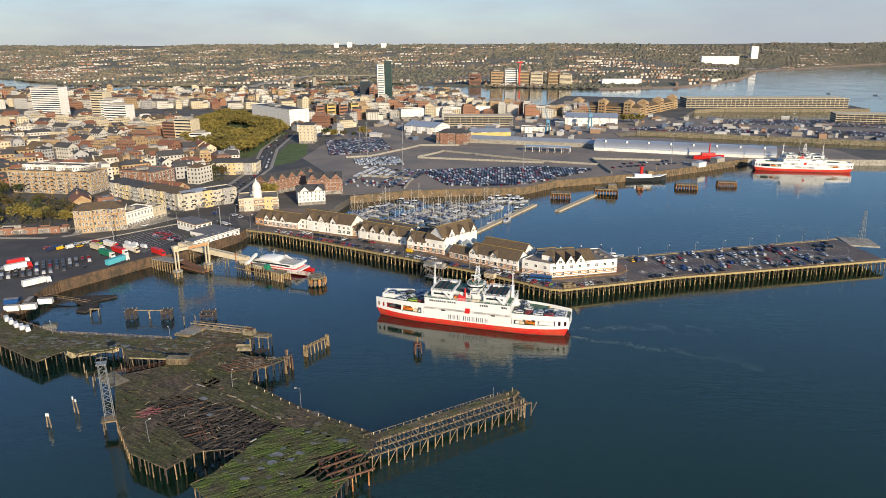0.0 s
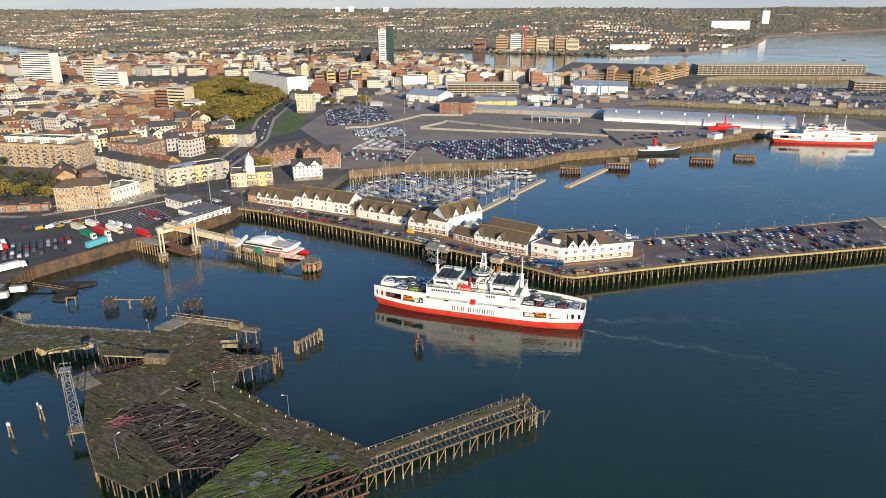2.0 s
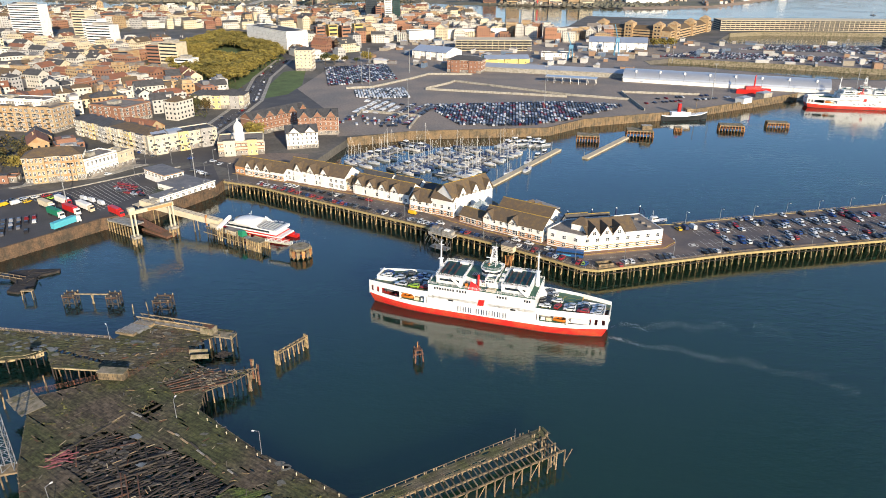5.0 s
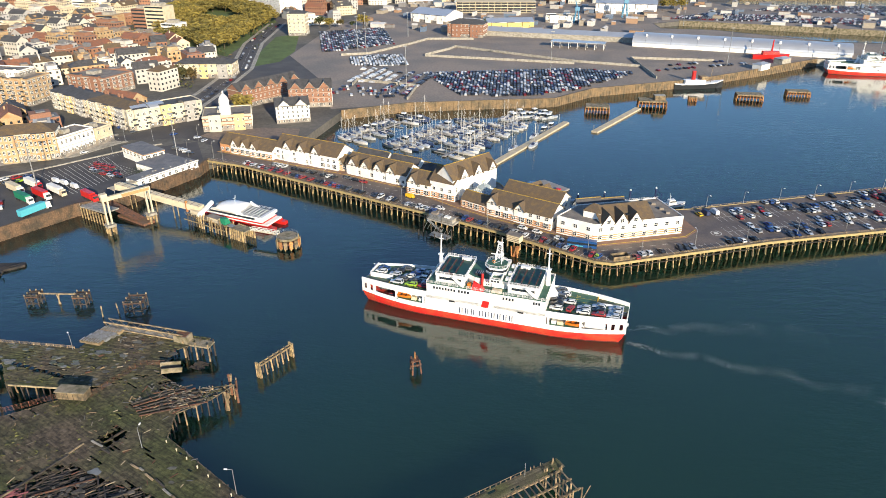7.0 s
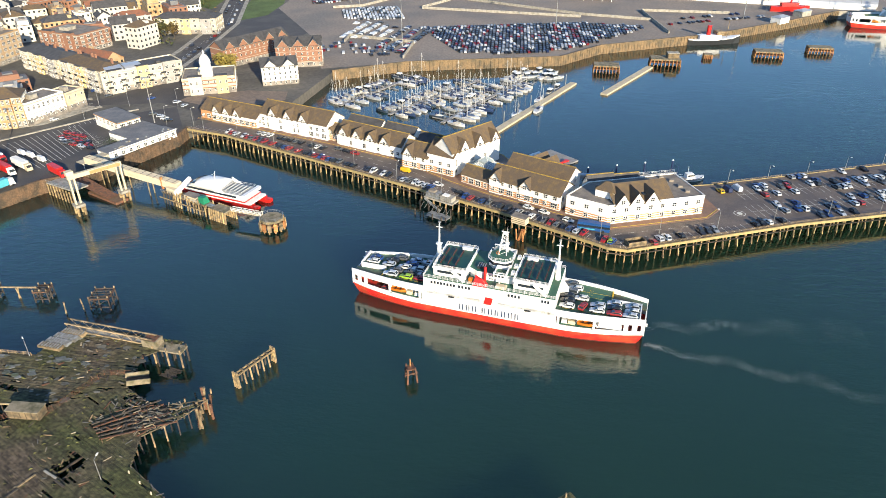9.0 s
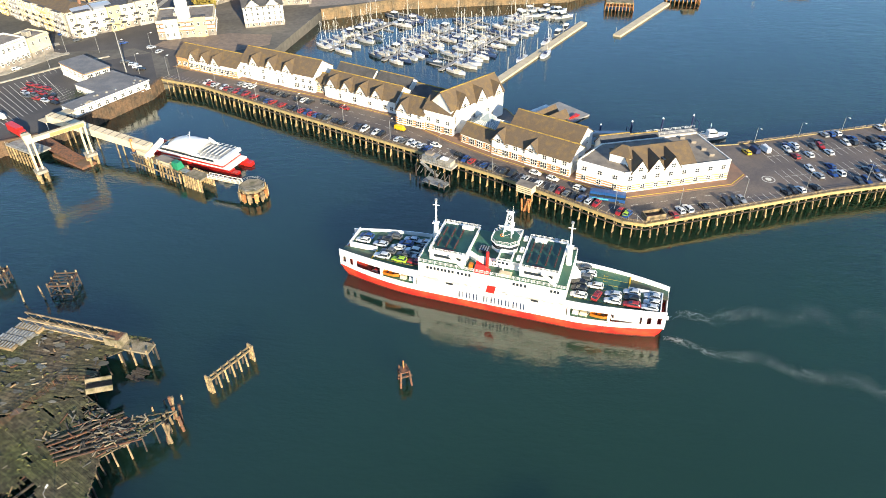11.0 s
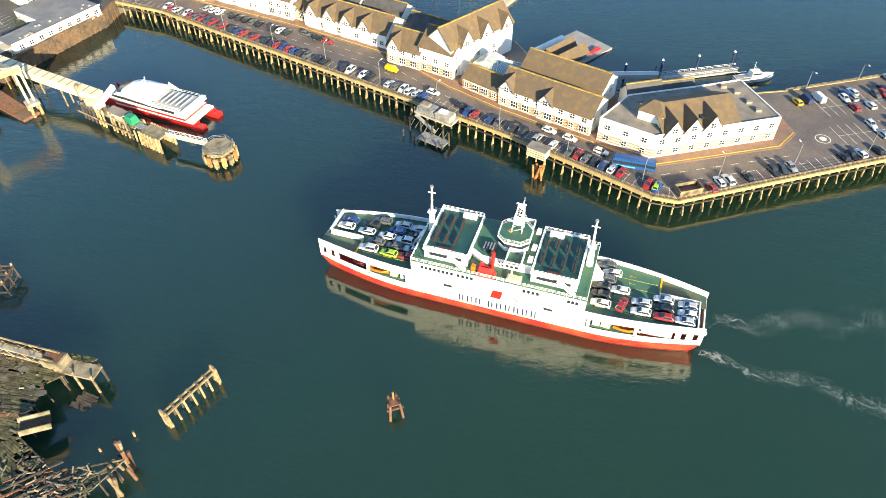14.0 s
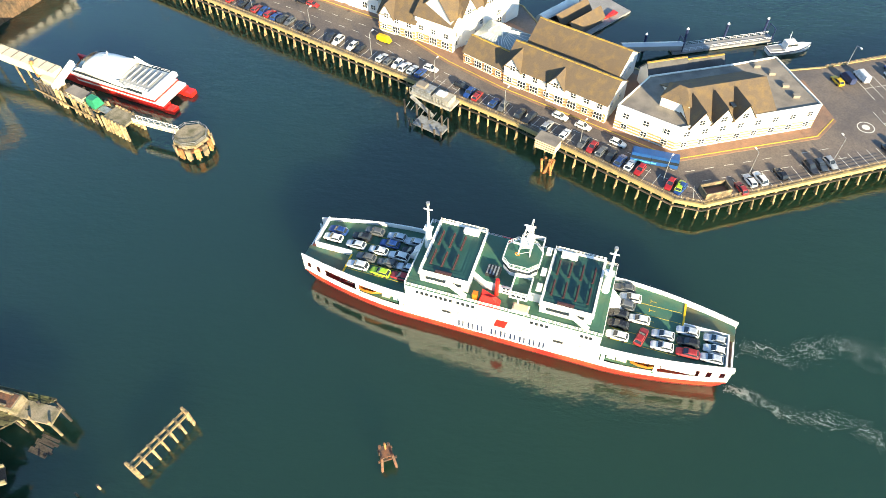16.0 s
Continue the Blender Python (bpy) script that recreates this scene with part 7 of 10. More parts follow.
for x in (-3.6, 3.4):
    for s in (-1.15, 1.15):
        part("wheel", Shape().rod((x, s - 0.15, 0.48), (x, s + 0.15, 0.48), 0.48, 10), TYRE, bs_)
LG = "lamp posts along the pier"
for p, d in along([(-125, 411), (-40, 366), (46, 310), (60, 311), (232, 353)], 22):
    tagged(lamp_post(p.x - d.y * 1.4, p.y + d.x * 1.4, 7, ang=math.degrees(math.atan2(d.y, d.x)) + 90), group=LG)
for p, d in along([(104, 357.5), (232, 391.5)], 18):
    tagged(lamp_post(p.x, p.y, 6, ang=-70), group=LG)
# road markings by the roundabout
rm = Shape()
for k in range(20):
    a0, a1 = k * math.pi / 10, (k + 1) * math.pi / 10
    rm.add([(100 + r * math.cos(a), 331.5 + r * math.sin(a), DECK + 0.006) for a in (a0, a1) for r in (1.9, 2.15)][:4], [(0, 1, 3, 2)])
rm.prism([(100 + 1.0 * math.cos(k * 0.628), 331.5 + 1.0 * math.sin(k * 0.628)) for k in range(10)], DECK, DECK + 0.05)
setting("roundabout_marking", rm, LINE, "painted white mini roundabout on the pier road", "road marking")
dash = Shape()
for pts, off in ((FRONT, -4.2), (FRONT, -8.0)):
    for p, d in along(inset(pts, off)[1:9], 5.0):
        dash.box(0, 2.4, -0.06, 0.06, DECK, DECK + 0.006, pose(p.x, p.y, 0, 0, 0, math.degrees(math.atan2(d.y, d.x))))
setting("lane_dashes", dash, LINE, "dashed white lane line on the pier road", "road marking")

# pontoon walkway and floats behind the pier
pw = thing("pontoon_walkway", "grey pontoon walkway with white rails behind the pier buildings", "pontoon", at=frame_of((45.4, 366), (89.3, 376.2), 0)[0])
part("deck", Shape().box(14, 45.5, -1.6, 1.6, 0.2, 0.9), GREYPONT, pw)
part("gangway", Shape().loft([[(x, -1.2, z), (x, 1.2, z), (x, 1.2, z + 1.5), (x, 0, z + 2.0), (x, -1.2, z + 1.5)] for x, z in ((-2, 3.4), (17, 1.2))]), SILVERROOF, pw, "pale arched gangway cover")
for k in range(4):
    part("pile", Shape().rod((6 + k * 12.6, 1.9, -3), (6 + k * 12.6, 1.9, 6.0), 0.38, 8), NAVY, pw)
    part("pile_cap", Shape().rod((6 + k * 12.6, 1.9, 6.0), (6 + k * 12.6, 1.9, 6.6), 0.44, 8, 0.1), SHIPWHITE, pw)
for side in (-1.4, 1.4):
    part("rail", Shape().rod((17, side, 1.95), (45, side, 1.95), 0.05, 4).rod((17, side, 1.45), (45, side, 1.45), 0.04, 4), SHIPWHITE, pw)
    for k in range(15):
        part("rail_post", Shape().rod((17 + k * 2, side, 0.9), (17 + k * 2, side, 1.95), 0.05, 4), SHIPWHITE, pw)
for x in (16.5, 44.8):
    part("frame_leg", Shape().rod((x, -1.5, 0.9), (x, -1.5, 4.6), 0.14, 5).rod((x, 1.5, 0.9), (x, 1.5, 4.6), 0.14, 5).rod((x, -1.5, 4.6), (x, 1.5, 4.6), 0.14, 5), NAVY, pw)
pl = thing("pilot_launch", "white pilot launch with wheelhouse and mast at the walkway", "launch", at=pose(93.2, 370.6, 0, 0, 0, 11))
part("hull", Shape().loft([[(x, -w, z), (x, w, z), (x, w * 0.7, -0.4), (x, -w * 0.7, -0.4)] for x, w, z in ((-6.5, 1.7, 1.3), (-3, 2.0, 1.3), (2, 1.9, 1.5), (5, 1.1, 1.8), (6.6, 0.1, 2.1))]), SHIPWHITE, pl)
part("fender_band", Shape().loft([[(x, -w, z - 0.3), (x, w, z - 0.3), (x, w, z - 0.05), (x, -w, z - 0.05)] for x, w, z in ((-6.55, 1.78, 1.3), (-3, 2.08, 1.3), (2, 1.98, 1.5), (5, 1.18, 1.8), (6.7, 0.15, 2.1))]), NAVY, pl)
part("wheelhouse", Shape().loft([[(-1.8, -1.4, 1.4), (2.2, -1.3, 1.4), (2.2, 1.3, 1.4), (-1.8, 1.4, 1.4)], [(-1.6, -1.25, 3.4), (1.4, -1.1, 3.4), (1.4, 1.1, 3.4), (-1.6, 1.25, 3.4)]]), SHIPWHITE, pl)
part("wheelhouse_window", Shape().loft([[(-1.5, -1.36, 2.4), (1.9, -1.24, 2.4), (1.9, 1.24, 2.4), (-1.5, 1.36, 2.4)], [(-1.45, -1.31, 3.0), (1.65, -1.17, 3.0), (1.65, 1.17, 3.0), (-1.45, 1.31, 3.0)]]), GLASS, pl)
part("deck", Shape().box(-6.2, -1.9, -1.5, 1.5, 1.3, 1.36), GREYPONT, pl)
part("mast", Shape().rod((-0.8, 0, 3.4), (-1.0, 0, 6.6), 0.08, 5).rod((-0.9, -0.9, 5.2), (-0.9, 0.9, 5.2), 0.05, 4), SHIPWHITE, pl)
part("rail", Shape().rod((-6.3, -1.6, 2.2), (-2, -1.8, 2.2), 0.04, 4).rod((-6.3, 1.6, 2.2), (-2, 1.8, 2.2), 0.04, 4).rod((-6.3, -1.6, 2.2), (-6.3, 1.6, 2.2), 0.04, 4), SHIPWHITE, pl)
fl2 = thing("work_float", "dark work float with a white arched shelter", "pontoon", at=frame_of((26, 376), (38, 386.8), 0)[0])
part("deck", Shape().box(0, 27, -6, 10.5, 0.1, 0.8), GREYPONT, fl2)
ar = Shape()
ar.loft([[(x, 8.2 + 2 * math.cos(a), 0.8 + 2.4 * math.sin(a)) for a in [k * math.pi / 8 for k in range(9)]] for x in (1.4, 17)])
part("arched_shelter", ar, WHITE, fl2)
for y0 in (-4.5, 1.0):
    part("shed", Shape().box(3, 16, y0, y0 + 4.5, 0.8, 2.6), SLATE, fl2)
    part("shed_roof", Shape().gable(3, 16, y0, y0 + 4.5, 2.6, 5.0, over=0.3), ROOF, fl2)
part("small_boat", Shape().loft([[(17, -4, 1.0), (22, -4.6, 1.0), (22, -3.0, 1.0)], [(16.6, -3.9, 1.7), (22.3, -4.9, 1.7), (22.3, -2.8, 1.7)]]), RED, fl2)

# dark slate-roofed annexes behind the corner building
for a, b, dd, e, r in (((47, 342.5), (57, 345), 7, 4.2, 8.0), ((57.5, 345.4), (67, 347.6), 6, 4.0, 7.4)):
    pier_building("dark slate-roofed annexe behind the white building", a, b, dd, e, r, [], bands=False, roof=SLATE, wins=False, name="slate_annexe")
for a, b, dd, e, r in (((-56, 411), (-40, 402), 10, 3.6, 7.4), ((-38, 402), (-24, 394), 10, 3.6, 7), ((-22, 386), (-8, 378), 12, 4, 8)):
    pier_building("dark-roofed rear building facing the marina", a, b, dd, e, r, [], bands=False, roof=SLATE, wins=False, name="rear_building")

# ---------- boats ----------
BOATTOP = palette("boat_tops", [(0.5, 0.5, 0.49), (0.33, 0.34, 0.35), (0.56, 0.54, 0.5), (0.06, 0.09, 0.16), (0.42, 0.38, 0.3)], 0.5)
MASTM = mat("alloy_mast", (0.5, 0.48, 0.44), 0.5, var=0.05)
def yacht(l=10.0, sail=True, mh=13.0):
    t = thing("sailing_yacht" if sail else "motor_yacht", "white sailing yacht with bare mast in the marina" if sail else "white motor yacht moored in the marina", "yacht", at=pose(0, 0, -60))
    st = [(-l / 2, 0.30), (-l / 4, 0.42), (0, 0.45), (l / 4, 0.34), (l * 0.42, 0.15), (l / 2, 0.02)]
    w = l * 0.36
    part("hull", Shape().loft([[(x, -k * w, 1.1 + 0.25 * (x / l + 0.5)), (x, k * w, 1.1 + 0.25 * (x / l + 0.5)), (x, k * w * 0.7, -0.3), (x, -k * w * 0.7, -0.3)] for x, k in st]), BOATHULL, t)
    part("coachroof", Shape().loft([[(-l * 0.12, -w * 0.27, 1.2), (l * 0.26, -w * 0.18, 1.3), (l * 0.26, w * 0.18, 1.3), (-l * 0.12, w * 0.27, 1.2)], [(-l * 0.1, -w * 0.22, 1.8), (l * 0.22, -w * 0.12, 1.7), (l * 0.22, w * 0.12, 1.7), (-l * 0.1, w * 0.22, 1.8)]]), BOATTOP, t)
    part("spray_hood", Shape().loft([[(-l * 0.16, -w * 0.24, 1.25), (-l * 0.02, -w * 0.22, 1.7), (-l * 0.02, w * 0.22, 1.7), (-l * 0.16, w * 0.24, 1.25)], [(-l * 0.15, -w * 0.2, 2.1), (-l * 0.06, -w * 0.18, 2.15), (-l * 0.06, w * 0.18, 2.15), (-l * 0.15, w * 0.2, 2.1)]]), NAVY, t)
    if sail:
        part("mast", Shape().rod((l * 0.08, 0, 1.5), (l * 0.08, 0, mh), 0.10, 5).rod((l * 0.08, -1.1, mh * 0.6), (l * 0.08, 1.1, mh * 0.6), 0.05, 3).rod((l * 0.48, 0, 1.4), (l * 0.08, 0, mh), 0.03, 3).rod((-l * 0.48, 0, 1.3), (l * 0.08, 0, mh), 0.03, 3), MASTM, t)
        part("boom", Shape().rod((l * 0.08, 0, 2.6), (-l * 0.33, 0, 2.5), 0.14, 5), NAVY, t)
    else:
        part("deckhouse", Shape().loft([[(-l * 0.2, -w * 0.3, 1.6), (l * 0.18, -w * 0.24, 1.6), (l * 0.18, w * 0.24, 1.6), (-l * 0.2, w * 0.3, 1.6)], [(-l * 0.18, -w * 0.26, 2.8), (l * 0.06, -w * 0.2, 2.8), (l * 0.06, w * 0.2, 2.8), (-l * 0.18, w * 0.26, 2.8)]]), GLASS, t)
        part("flybridge", Shape().box(-l * 0.2, l * 0.05, -w * 0.28, w * 0.28, 2.8, 3.3, taper=0.1), SHIPWHITE, t)
    return t


Y1, Y2, Y3 = yacht(10.5), yacht(12.5, mh=16), yacht(12, sail=False)
Y4 = yacht(8.5, mh=11)
MG = "boats moored in the marina"
pont = [((-68, 463), (-30, 521)), ((-40, 449), (8, 512)), ((-12, 437), (36, 515))]
for a, b in pont:
    m, n = frame_of(a, b, 0)
    t = thing("marina_pontoon", "narrow grey marina pontoon with finger berths", "pontoon", at=m)
    part("deck", Shape().box(0, n, -1, 1, 0.2, 0.7), GREYPONT, t)
    k = 0
    s = 2.5
    while s < n - 2:
        for side in (-1, 1):
            if rng.random() < 0.74:
                y = copy_thing(rng.choice((Y1, Y1, Y2, Y3, Y4, Y4)), m @ pose(s, side * (7.0 + rng.uniform(-1.0, 1.0)), 0, 0, 0, 90 * side + rng.uniform(-6, 6) + rng.choice((0, 0, 180))))
                tagged(y, group=MG)
        if k % 2 == 0:
            part("finger", Shape().box(s + 1.9, s + 2.5, -9, 9, 0.2, 0.6), GREYPONT, t)
        part("mooring_pile", Shape().rod((s + 2.2, 1.2, -2), (s + 2.2, 1.2, 3.5), 0.2, 6), STEEL, t)
        k += 1
        s += 4.4
m, n = frame_of((18, 430.7), (63.4, 505.8), 0)
t = thing("breakwater_pontoon", "long pale concrete breakwater pontoon of the marina", "pontoon", at=m)
part("deck", Shape().box(-14, n, -1.9, 1.9, -0.5, 1.0), PONTOON, t)
for k in range(6):
    part("pile", Shape().rod((6 + k * 15, 2.2, -2), (6 + k * 15, 2.2, 7), 0.25, 7), STEEL, t)
for x, s in ((22, 3.6), (34, -3.8), (50, 3.6), (62, 3.7), (72, 3.8)):
    tagged(copy_thing(Y1 if x < 60 else Y3, m @ pose(x, s, 0, 0, 0, rng.choice((2, 182)))), group=MG)
m, n = frame_of((77.5, 484.8), (116, 541), 0)
t = thing("breakwater_pontoon", "detached pale concrete breakwater pontoon", "pontoon", at=m)
part("deck", Shape().box(0, n, -2, 2, -0.5, 1.0), PONTOON, t)
part("pile", Shape().rod((2, 1.5, -2), (2, 1.5, 4), 0.2, 7), STEEL, t)
for k in range(9):
    tagged(copy_thing(Y3, pose(40 + rng.uniform(-14, 14), 522 + rng.uniform(-6, 6), 0, 0, 0, rng.uniform(20, 60))), group=MG)
for o in (Y1, Y2, Y3, Y4):
    o.matrix_basis = pose(*{Y1: (-60, 486), Y2: (-52, 500), Y3: (46, 530), Y4: (-70, 474)}[o], 0, 0, 0, 35)
    tagged(o, group=MG)
for i, o in enumerate(CAR_KINDS.values()):
    o.matrix_basis = pose(-212 - 4.4 * (i % 7), 388 - 2.6 * (i % 7) - 7 * (i // 7), DECK + 0.03, 0, 0, 62)

# wake foam behind the ferry
FOAM = mat("wake_foam", (0.46, 0.50, 0.45), 0.9, var=0.1, island=0.45)
foam = Shape()
TRAILS = ([(44.5, 3.0), (48, 5.4), (56, 7.9), (66, 11.6), (73, 14.3), (84, 16.5), (104, 19)], [(44.5, -5.2), (52, -5.0), (60, -5.4), (70, -6.2), (80, -6.0), (96, -7.5), (120, -12)])
for tr_i, trail in enumerate(TRAILS):
    pts = along(trail, 0.1)
    for k in range(30000):
        u = rng.random() ** 1.25
        p, d = pts[int(u * (len(pts) - 1))]
        lat = rng.gauss(0, 0.3 + (2.4 if tr_i == 0 else 1.7) * u ** 0.7) + (0.9 + 0.8 * u) * math.sin(u * 23 + tr_i)
        q = p + Vector((-d.y, d.x)) * lat
        wx, wy = noise.noise((q.x * 0.3, q.y * 0.3, 5.0)), noise.noise((q.x * 0.3, q.y * 0.3, 8.0))
        strand = abs(noise.noise((q.x * 0.42 + wx, q.y * 0.7 + wy, tr_i * 9.0)))
        fine = abs(noise.noise((q.x * 1.3 + wx, q.y * 1.7 + wy, tr_i * 4.0)))
        patch = noise.noise((q.x * 0.14, q.y * 0.2, 3.0))
        if min(strand, fine * 1.5) > 0.06 + 0.10 * patch - 0.015 * u:
            continue
        o = SHIP @ Vector((q.x, q.y, 0))
        a, r = rng.uniform(0, 6.28), rng.uniform(0.010, 0.044) * (1.2 - 0.4 * u)
        foam.add([(o.x + r * rng.uniform(0.6, 2.2) * math.cos(a + h * 1.257), o.y + r * rng.uniform(0.4, 1.4) * math.sin(a + h * 1.257), 0.03) for h in range(5)], [(0, 1, 2, 3, 4)])
tagged(part("wake_foam", foam, FOAM), "thin streaks of white foam in the ferry wake", "foam", kind="stuff")

# ---------- lorry park and basin quay ----------
setting("lorry_park", Shape().prism([(-155.8, 362.5), (-151.2, 373.5), (-135.6, 404), (-136, 416), (-150, 446), (-184, 427), (-217, 393), (-240, 398), (-420, 330), (-420, 300), (-230, 245), (-195, 252), (-203, 272), (-200, 313), (-172, 354)], DECK, DECK + 0.02), ROADM,
        "dark asphalt lorry park beside the ferry basin", "car park")
lm_ = Shape()
for k in range(15):
    f = k / 14
    m, n = frame_of((-210 + 22 * f, 392 + 26 * f), (-178 + 22 * f, 366 + 17 * f), DECK)
    lm_.box(0, n * (1 - 0.35 * f), -0.09, 0.09, 0.02, 0.026, m)
for r in range(2):
    for k in range(12):
        lm_.box(-0.06, 0.06, 0, 4.8, DECK + 0.02, DECK + 0.026, pose(-189 + k * 2.1 + r * 4, 408 - k * 1.15 - r * 8, 0, 0, 0, -28))
for k in range(10):
    lm_.box(-0.06, 0.06, 0, 4.8, DECK + 0.02, DECK + 0.026, pose(-176 - k * 1.5, 431 - k * 1.9, 0, 0, 0, 42))
setting("bay_marking", lm_, LINE, "white parking bay lines on the lorry park", "road marking")
lk = Shape()
for a_, b_ in zip([(-240, 371), (-217, 392.5), (-185, 427)], [(-217, 392.5), (-185, 427), (-168, 441)]):
    m, n = frame_of(a_, b_, DECK)
    lk.box(0, n, -0.5, 0.5, 0, 0.5, m)
setting("boundary_kerb", lk, CONC, "pale low boundary wall of the lorry park", "low wall")
ROADL = [(-420, 395), (-250, 396), (-190, 447), (-160, 452), (-140, 440), (-133, 425), (-120, 440), (-150, 470), (-160, 500), (-172, 560), (-176, 640), (-200, 760), (-210, 890), (-232, 1040), (-250, 1038), (-226, 890), (-216, 760),
         (-192, 640), (-188, 560), (-178, 500), (-190, 462), (-250, 412), (-420, 411)]
setting("road", Shape().prism(ROADL, DECK, DECK + 0.03), ROADM, "wide dark asphalt road along the waterfront", "road")
setting("road_pavement", Shape().prism([(-240, 402), (-205, 418), (-190, 444), (-198, 447), (-212, 424), (-242, 409)], DECK, DECK + 0.15), CONC, "pale pavement in front of the brick warehouse", "pavement")
setting("forecourt", Shape().prism([(-152, 456), (-128, 444), (-112, 448), (-96, 458), (-98, 472), (-120, 474), (-150, 462)], DECK, DECK + 0.12), mat("forecourt_setts", (0.2, 0.15, 0.11), 0.85, var=0.2, scale=0.4, col2=(0.14, 0.11, 0.09), fine=4), "brown paved forecourt beside the domed building", "pavement")
setting("verge", Shape().prism([(-178, 650), (-160, 672), (-158, 720), (-176, 820), (-196, 800), (-188, 700)], DECK, DECK + 0.05), GRASS, "green grass verge beside the road", "grass")
for nm, off in (("road_edge", 8.6), ("road_edge", -8.6)):
    ed = Shape()
    for pts in ([(-250, 404), (-195, 452)], [(-183, 500), (-182, 560), (-184, 640), (-208, 760), (-218, 890)], [(-420, 403), (-252, 403.6)]):
        for a, b in zip(inset(pts, off), inset(pts, off)[1:]):
            m, n = frame_of(a, b, 0)
            ed.box(0, n, -1.6, 1.6, DECK, DECK + 0.14, m)
    setting("pavement_strip", ed, CONC, "pale concrete pavement beside the road", "pavement")
rd = Shape()
for pts in ([(-420, 403), (-250, 404), (-195, 452)], [(-183, 500), (-182, 560), (-184, 640), (-208, 760), (-218, 890)]):
    for p, d in along(pts, 7):
        rd.box(0, 3, -0.09, 0.09, DECK + 0.03, DECK + 0.036, pose(p.x, p.y, 0, 0, 0, math.degrees(math.atan2(d.y, d.x))))
setting("road_dashes", rd, LINE, "dashed white centre line of the waterfront road", "road marking")


def lorry(x, y, ang, box_mat, cab_mat, label, l=12.0):
    t = thing("lorry", label, "lorry", at=pose(x, y, DECK + 0.03, 0, 0, ang), group="lorries waiting in the lorry park")
    part("trailer", Shape().box(-l / 2, l / 2 - 2.6, -1.25, 1.25, 1.1, 3.9), box_mat, t)
    part("trailer_frame", Shape().box(-l / 2, l / 2 - 2.2, -0.9, 0.9, 0.8, 1.1), DARK, t)
    part("cab", Shape().loft([[(l / 2 - 2.3, -1.2, 0.6), (l / 2, -1.2, 0.6), (l / 2, 1.2, 0.6), (l / 2 - 2.3, 1.2, 0.6)], [(l / 2 - 2.3, -1.15, 3.4), (l / 2 - 0.4, -1.1, 3.3), (l / 2 - 0.4, 1.1, 3.3), (l / 2 - 2.3, 1.15, 3.4)]]), cab_mat, t)
    part("windscreen", Shape().add([(l / 2 - 0.12, -1.0, 1.9), (l / 2 - 0.12, 1.0, 1.9), (l / 2 - 0.32, 1.0, 2.9), (l / 2 - 0.32, -1.0, 2.9)], [(0, 1, 2, 3)]), GLASS, t)
    for wx in (-l / 2 + 1.2, -l / 2 + 2.5, -l / 2 + 3.8, l / 2 - 1.2):
        for s in (-1.1, 1.1):
            part("wheel", Shape().rod((wx, s - 0.15, 0.5), (wx, s + 0.15, 0.5), 0.5, 8), TYRE, t)
    return t


lorry(-183, 344, 66, TEAL, WHITE, "articulated lorry with a light blue trailer", 14)
lorry(-167, 359.5, -36, RED, RED, "red box lorry near the linkspan", 11)
for x, y, bm2, cb, lab in ((-185.5, 366, WHITE, CREAM, "white articulated lorry with a cream cab"), (-190, 361.5, RED, WHITE, "articulated lorry with a red trailer"), (-195, 356.5, GREEN, WHITE, "articulated lorry with a green trailer"),
                           (-201, 374, WHITE, RED, "white articulated lorry with a red cab"), (-206, 368, CREAM, WHITE, "cream articulated lorry with a white cab")):
    lorry(x, y, -34, bm2, cb, lab, 13)
for x, y in ((-194.1, 380.5), (-188.6, 378), (-181.6, 373.8)):
    car("whitevan", x, y, DECK + 0.03, -34, "vans in the lorry park")
QC = "cars parked beside the quay shed"
PINKCAR = ("red", "red", "red", "black", "silver", "grey", "black", "red", "grey", "red", "silver", "black")
for k in range(3):
    car("red", -187 + k * 4.7, 406 - k * 2.1, DECK + 0.03, -24, QC)
for k in range(12):
    car(PINKCAR[k], -187 + (k % 4) * 5.0 + (k // 4) * 2.4, 401 - (k % 4) * 2.1 - (k // 4) * 3.6, DECK + 0.03, -24 if k % 3 else 156, QC)
for k, (x, y, a_) in enumerate(((-152, 430, 20), (-149, 427, 25), (-157, 433, 15), (-146, 424, 20), (-168, 458, 40), (-152, 452, 30), (-203, 424, 45), (-193, 462, 60), (-199, 470, 60), (-205, 471, 60), (-146, 446.5, 70))):
    car(("silver", "white", "grey", "black", "blue")[k % 5], x, y, DECK + 0.05, a_, "cars on the waterfront road")
for x, y in ((-187.8, 424.4), (-159.5, 437.3), (-145, 419.6), (-131, 417.5), (-174.9, 446.1), (-190.6, 445.7), (-149.6, 446.8)):
    tagged(lamp_post(x, y, 9, ang=40), group="lamp posts by the quay")
lorry(-207, 309, 50, WHITE, WHITE, "white articulated lorry by the quay edge", 13)
lorry(-231, 333, 45, WHITE, RED, "white articulated lorry with red cab", 13)
lorry(-236, 341, 45, RED, WHITE, "red box lorry parked in the lorry park", 11)
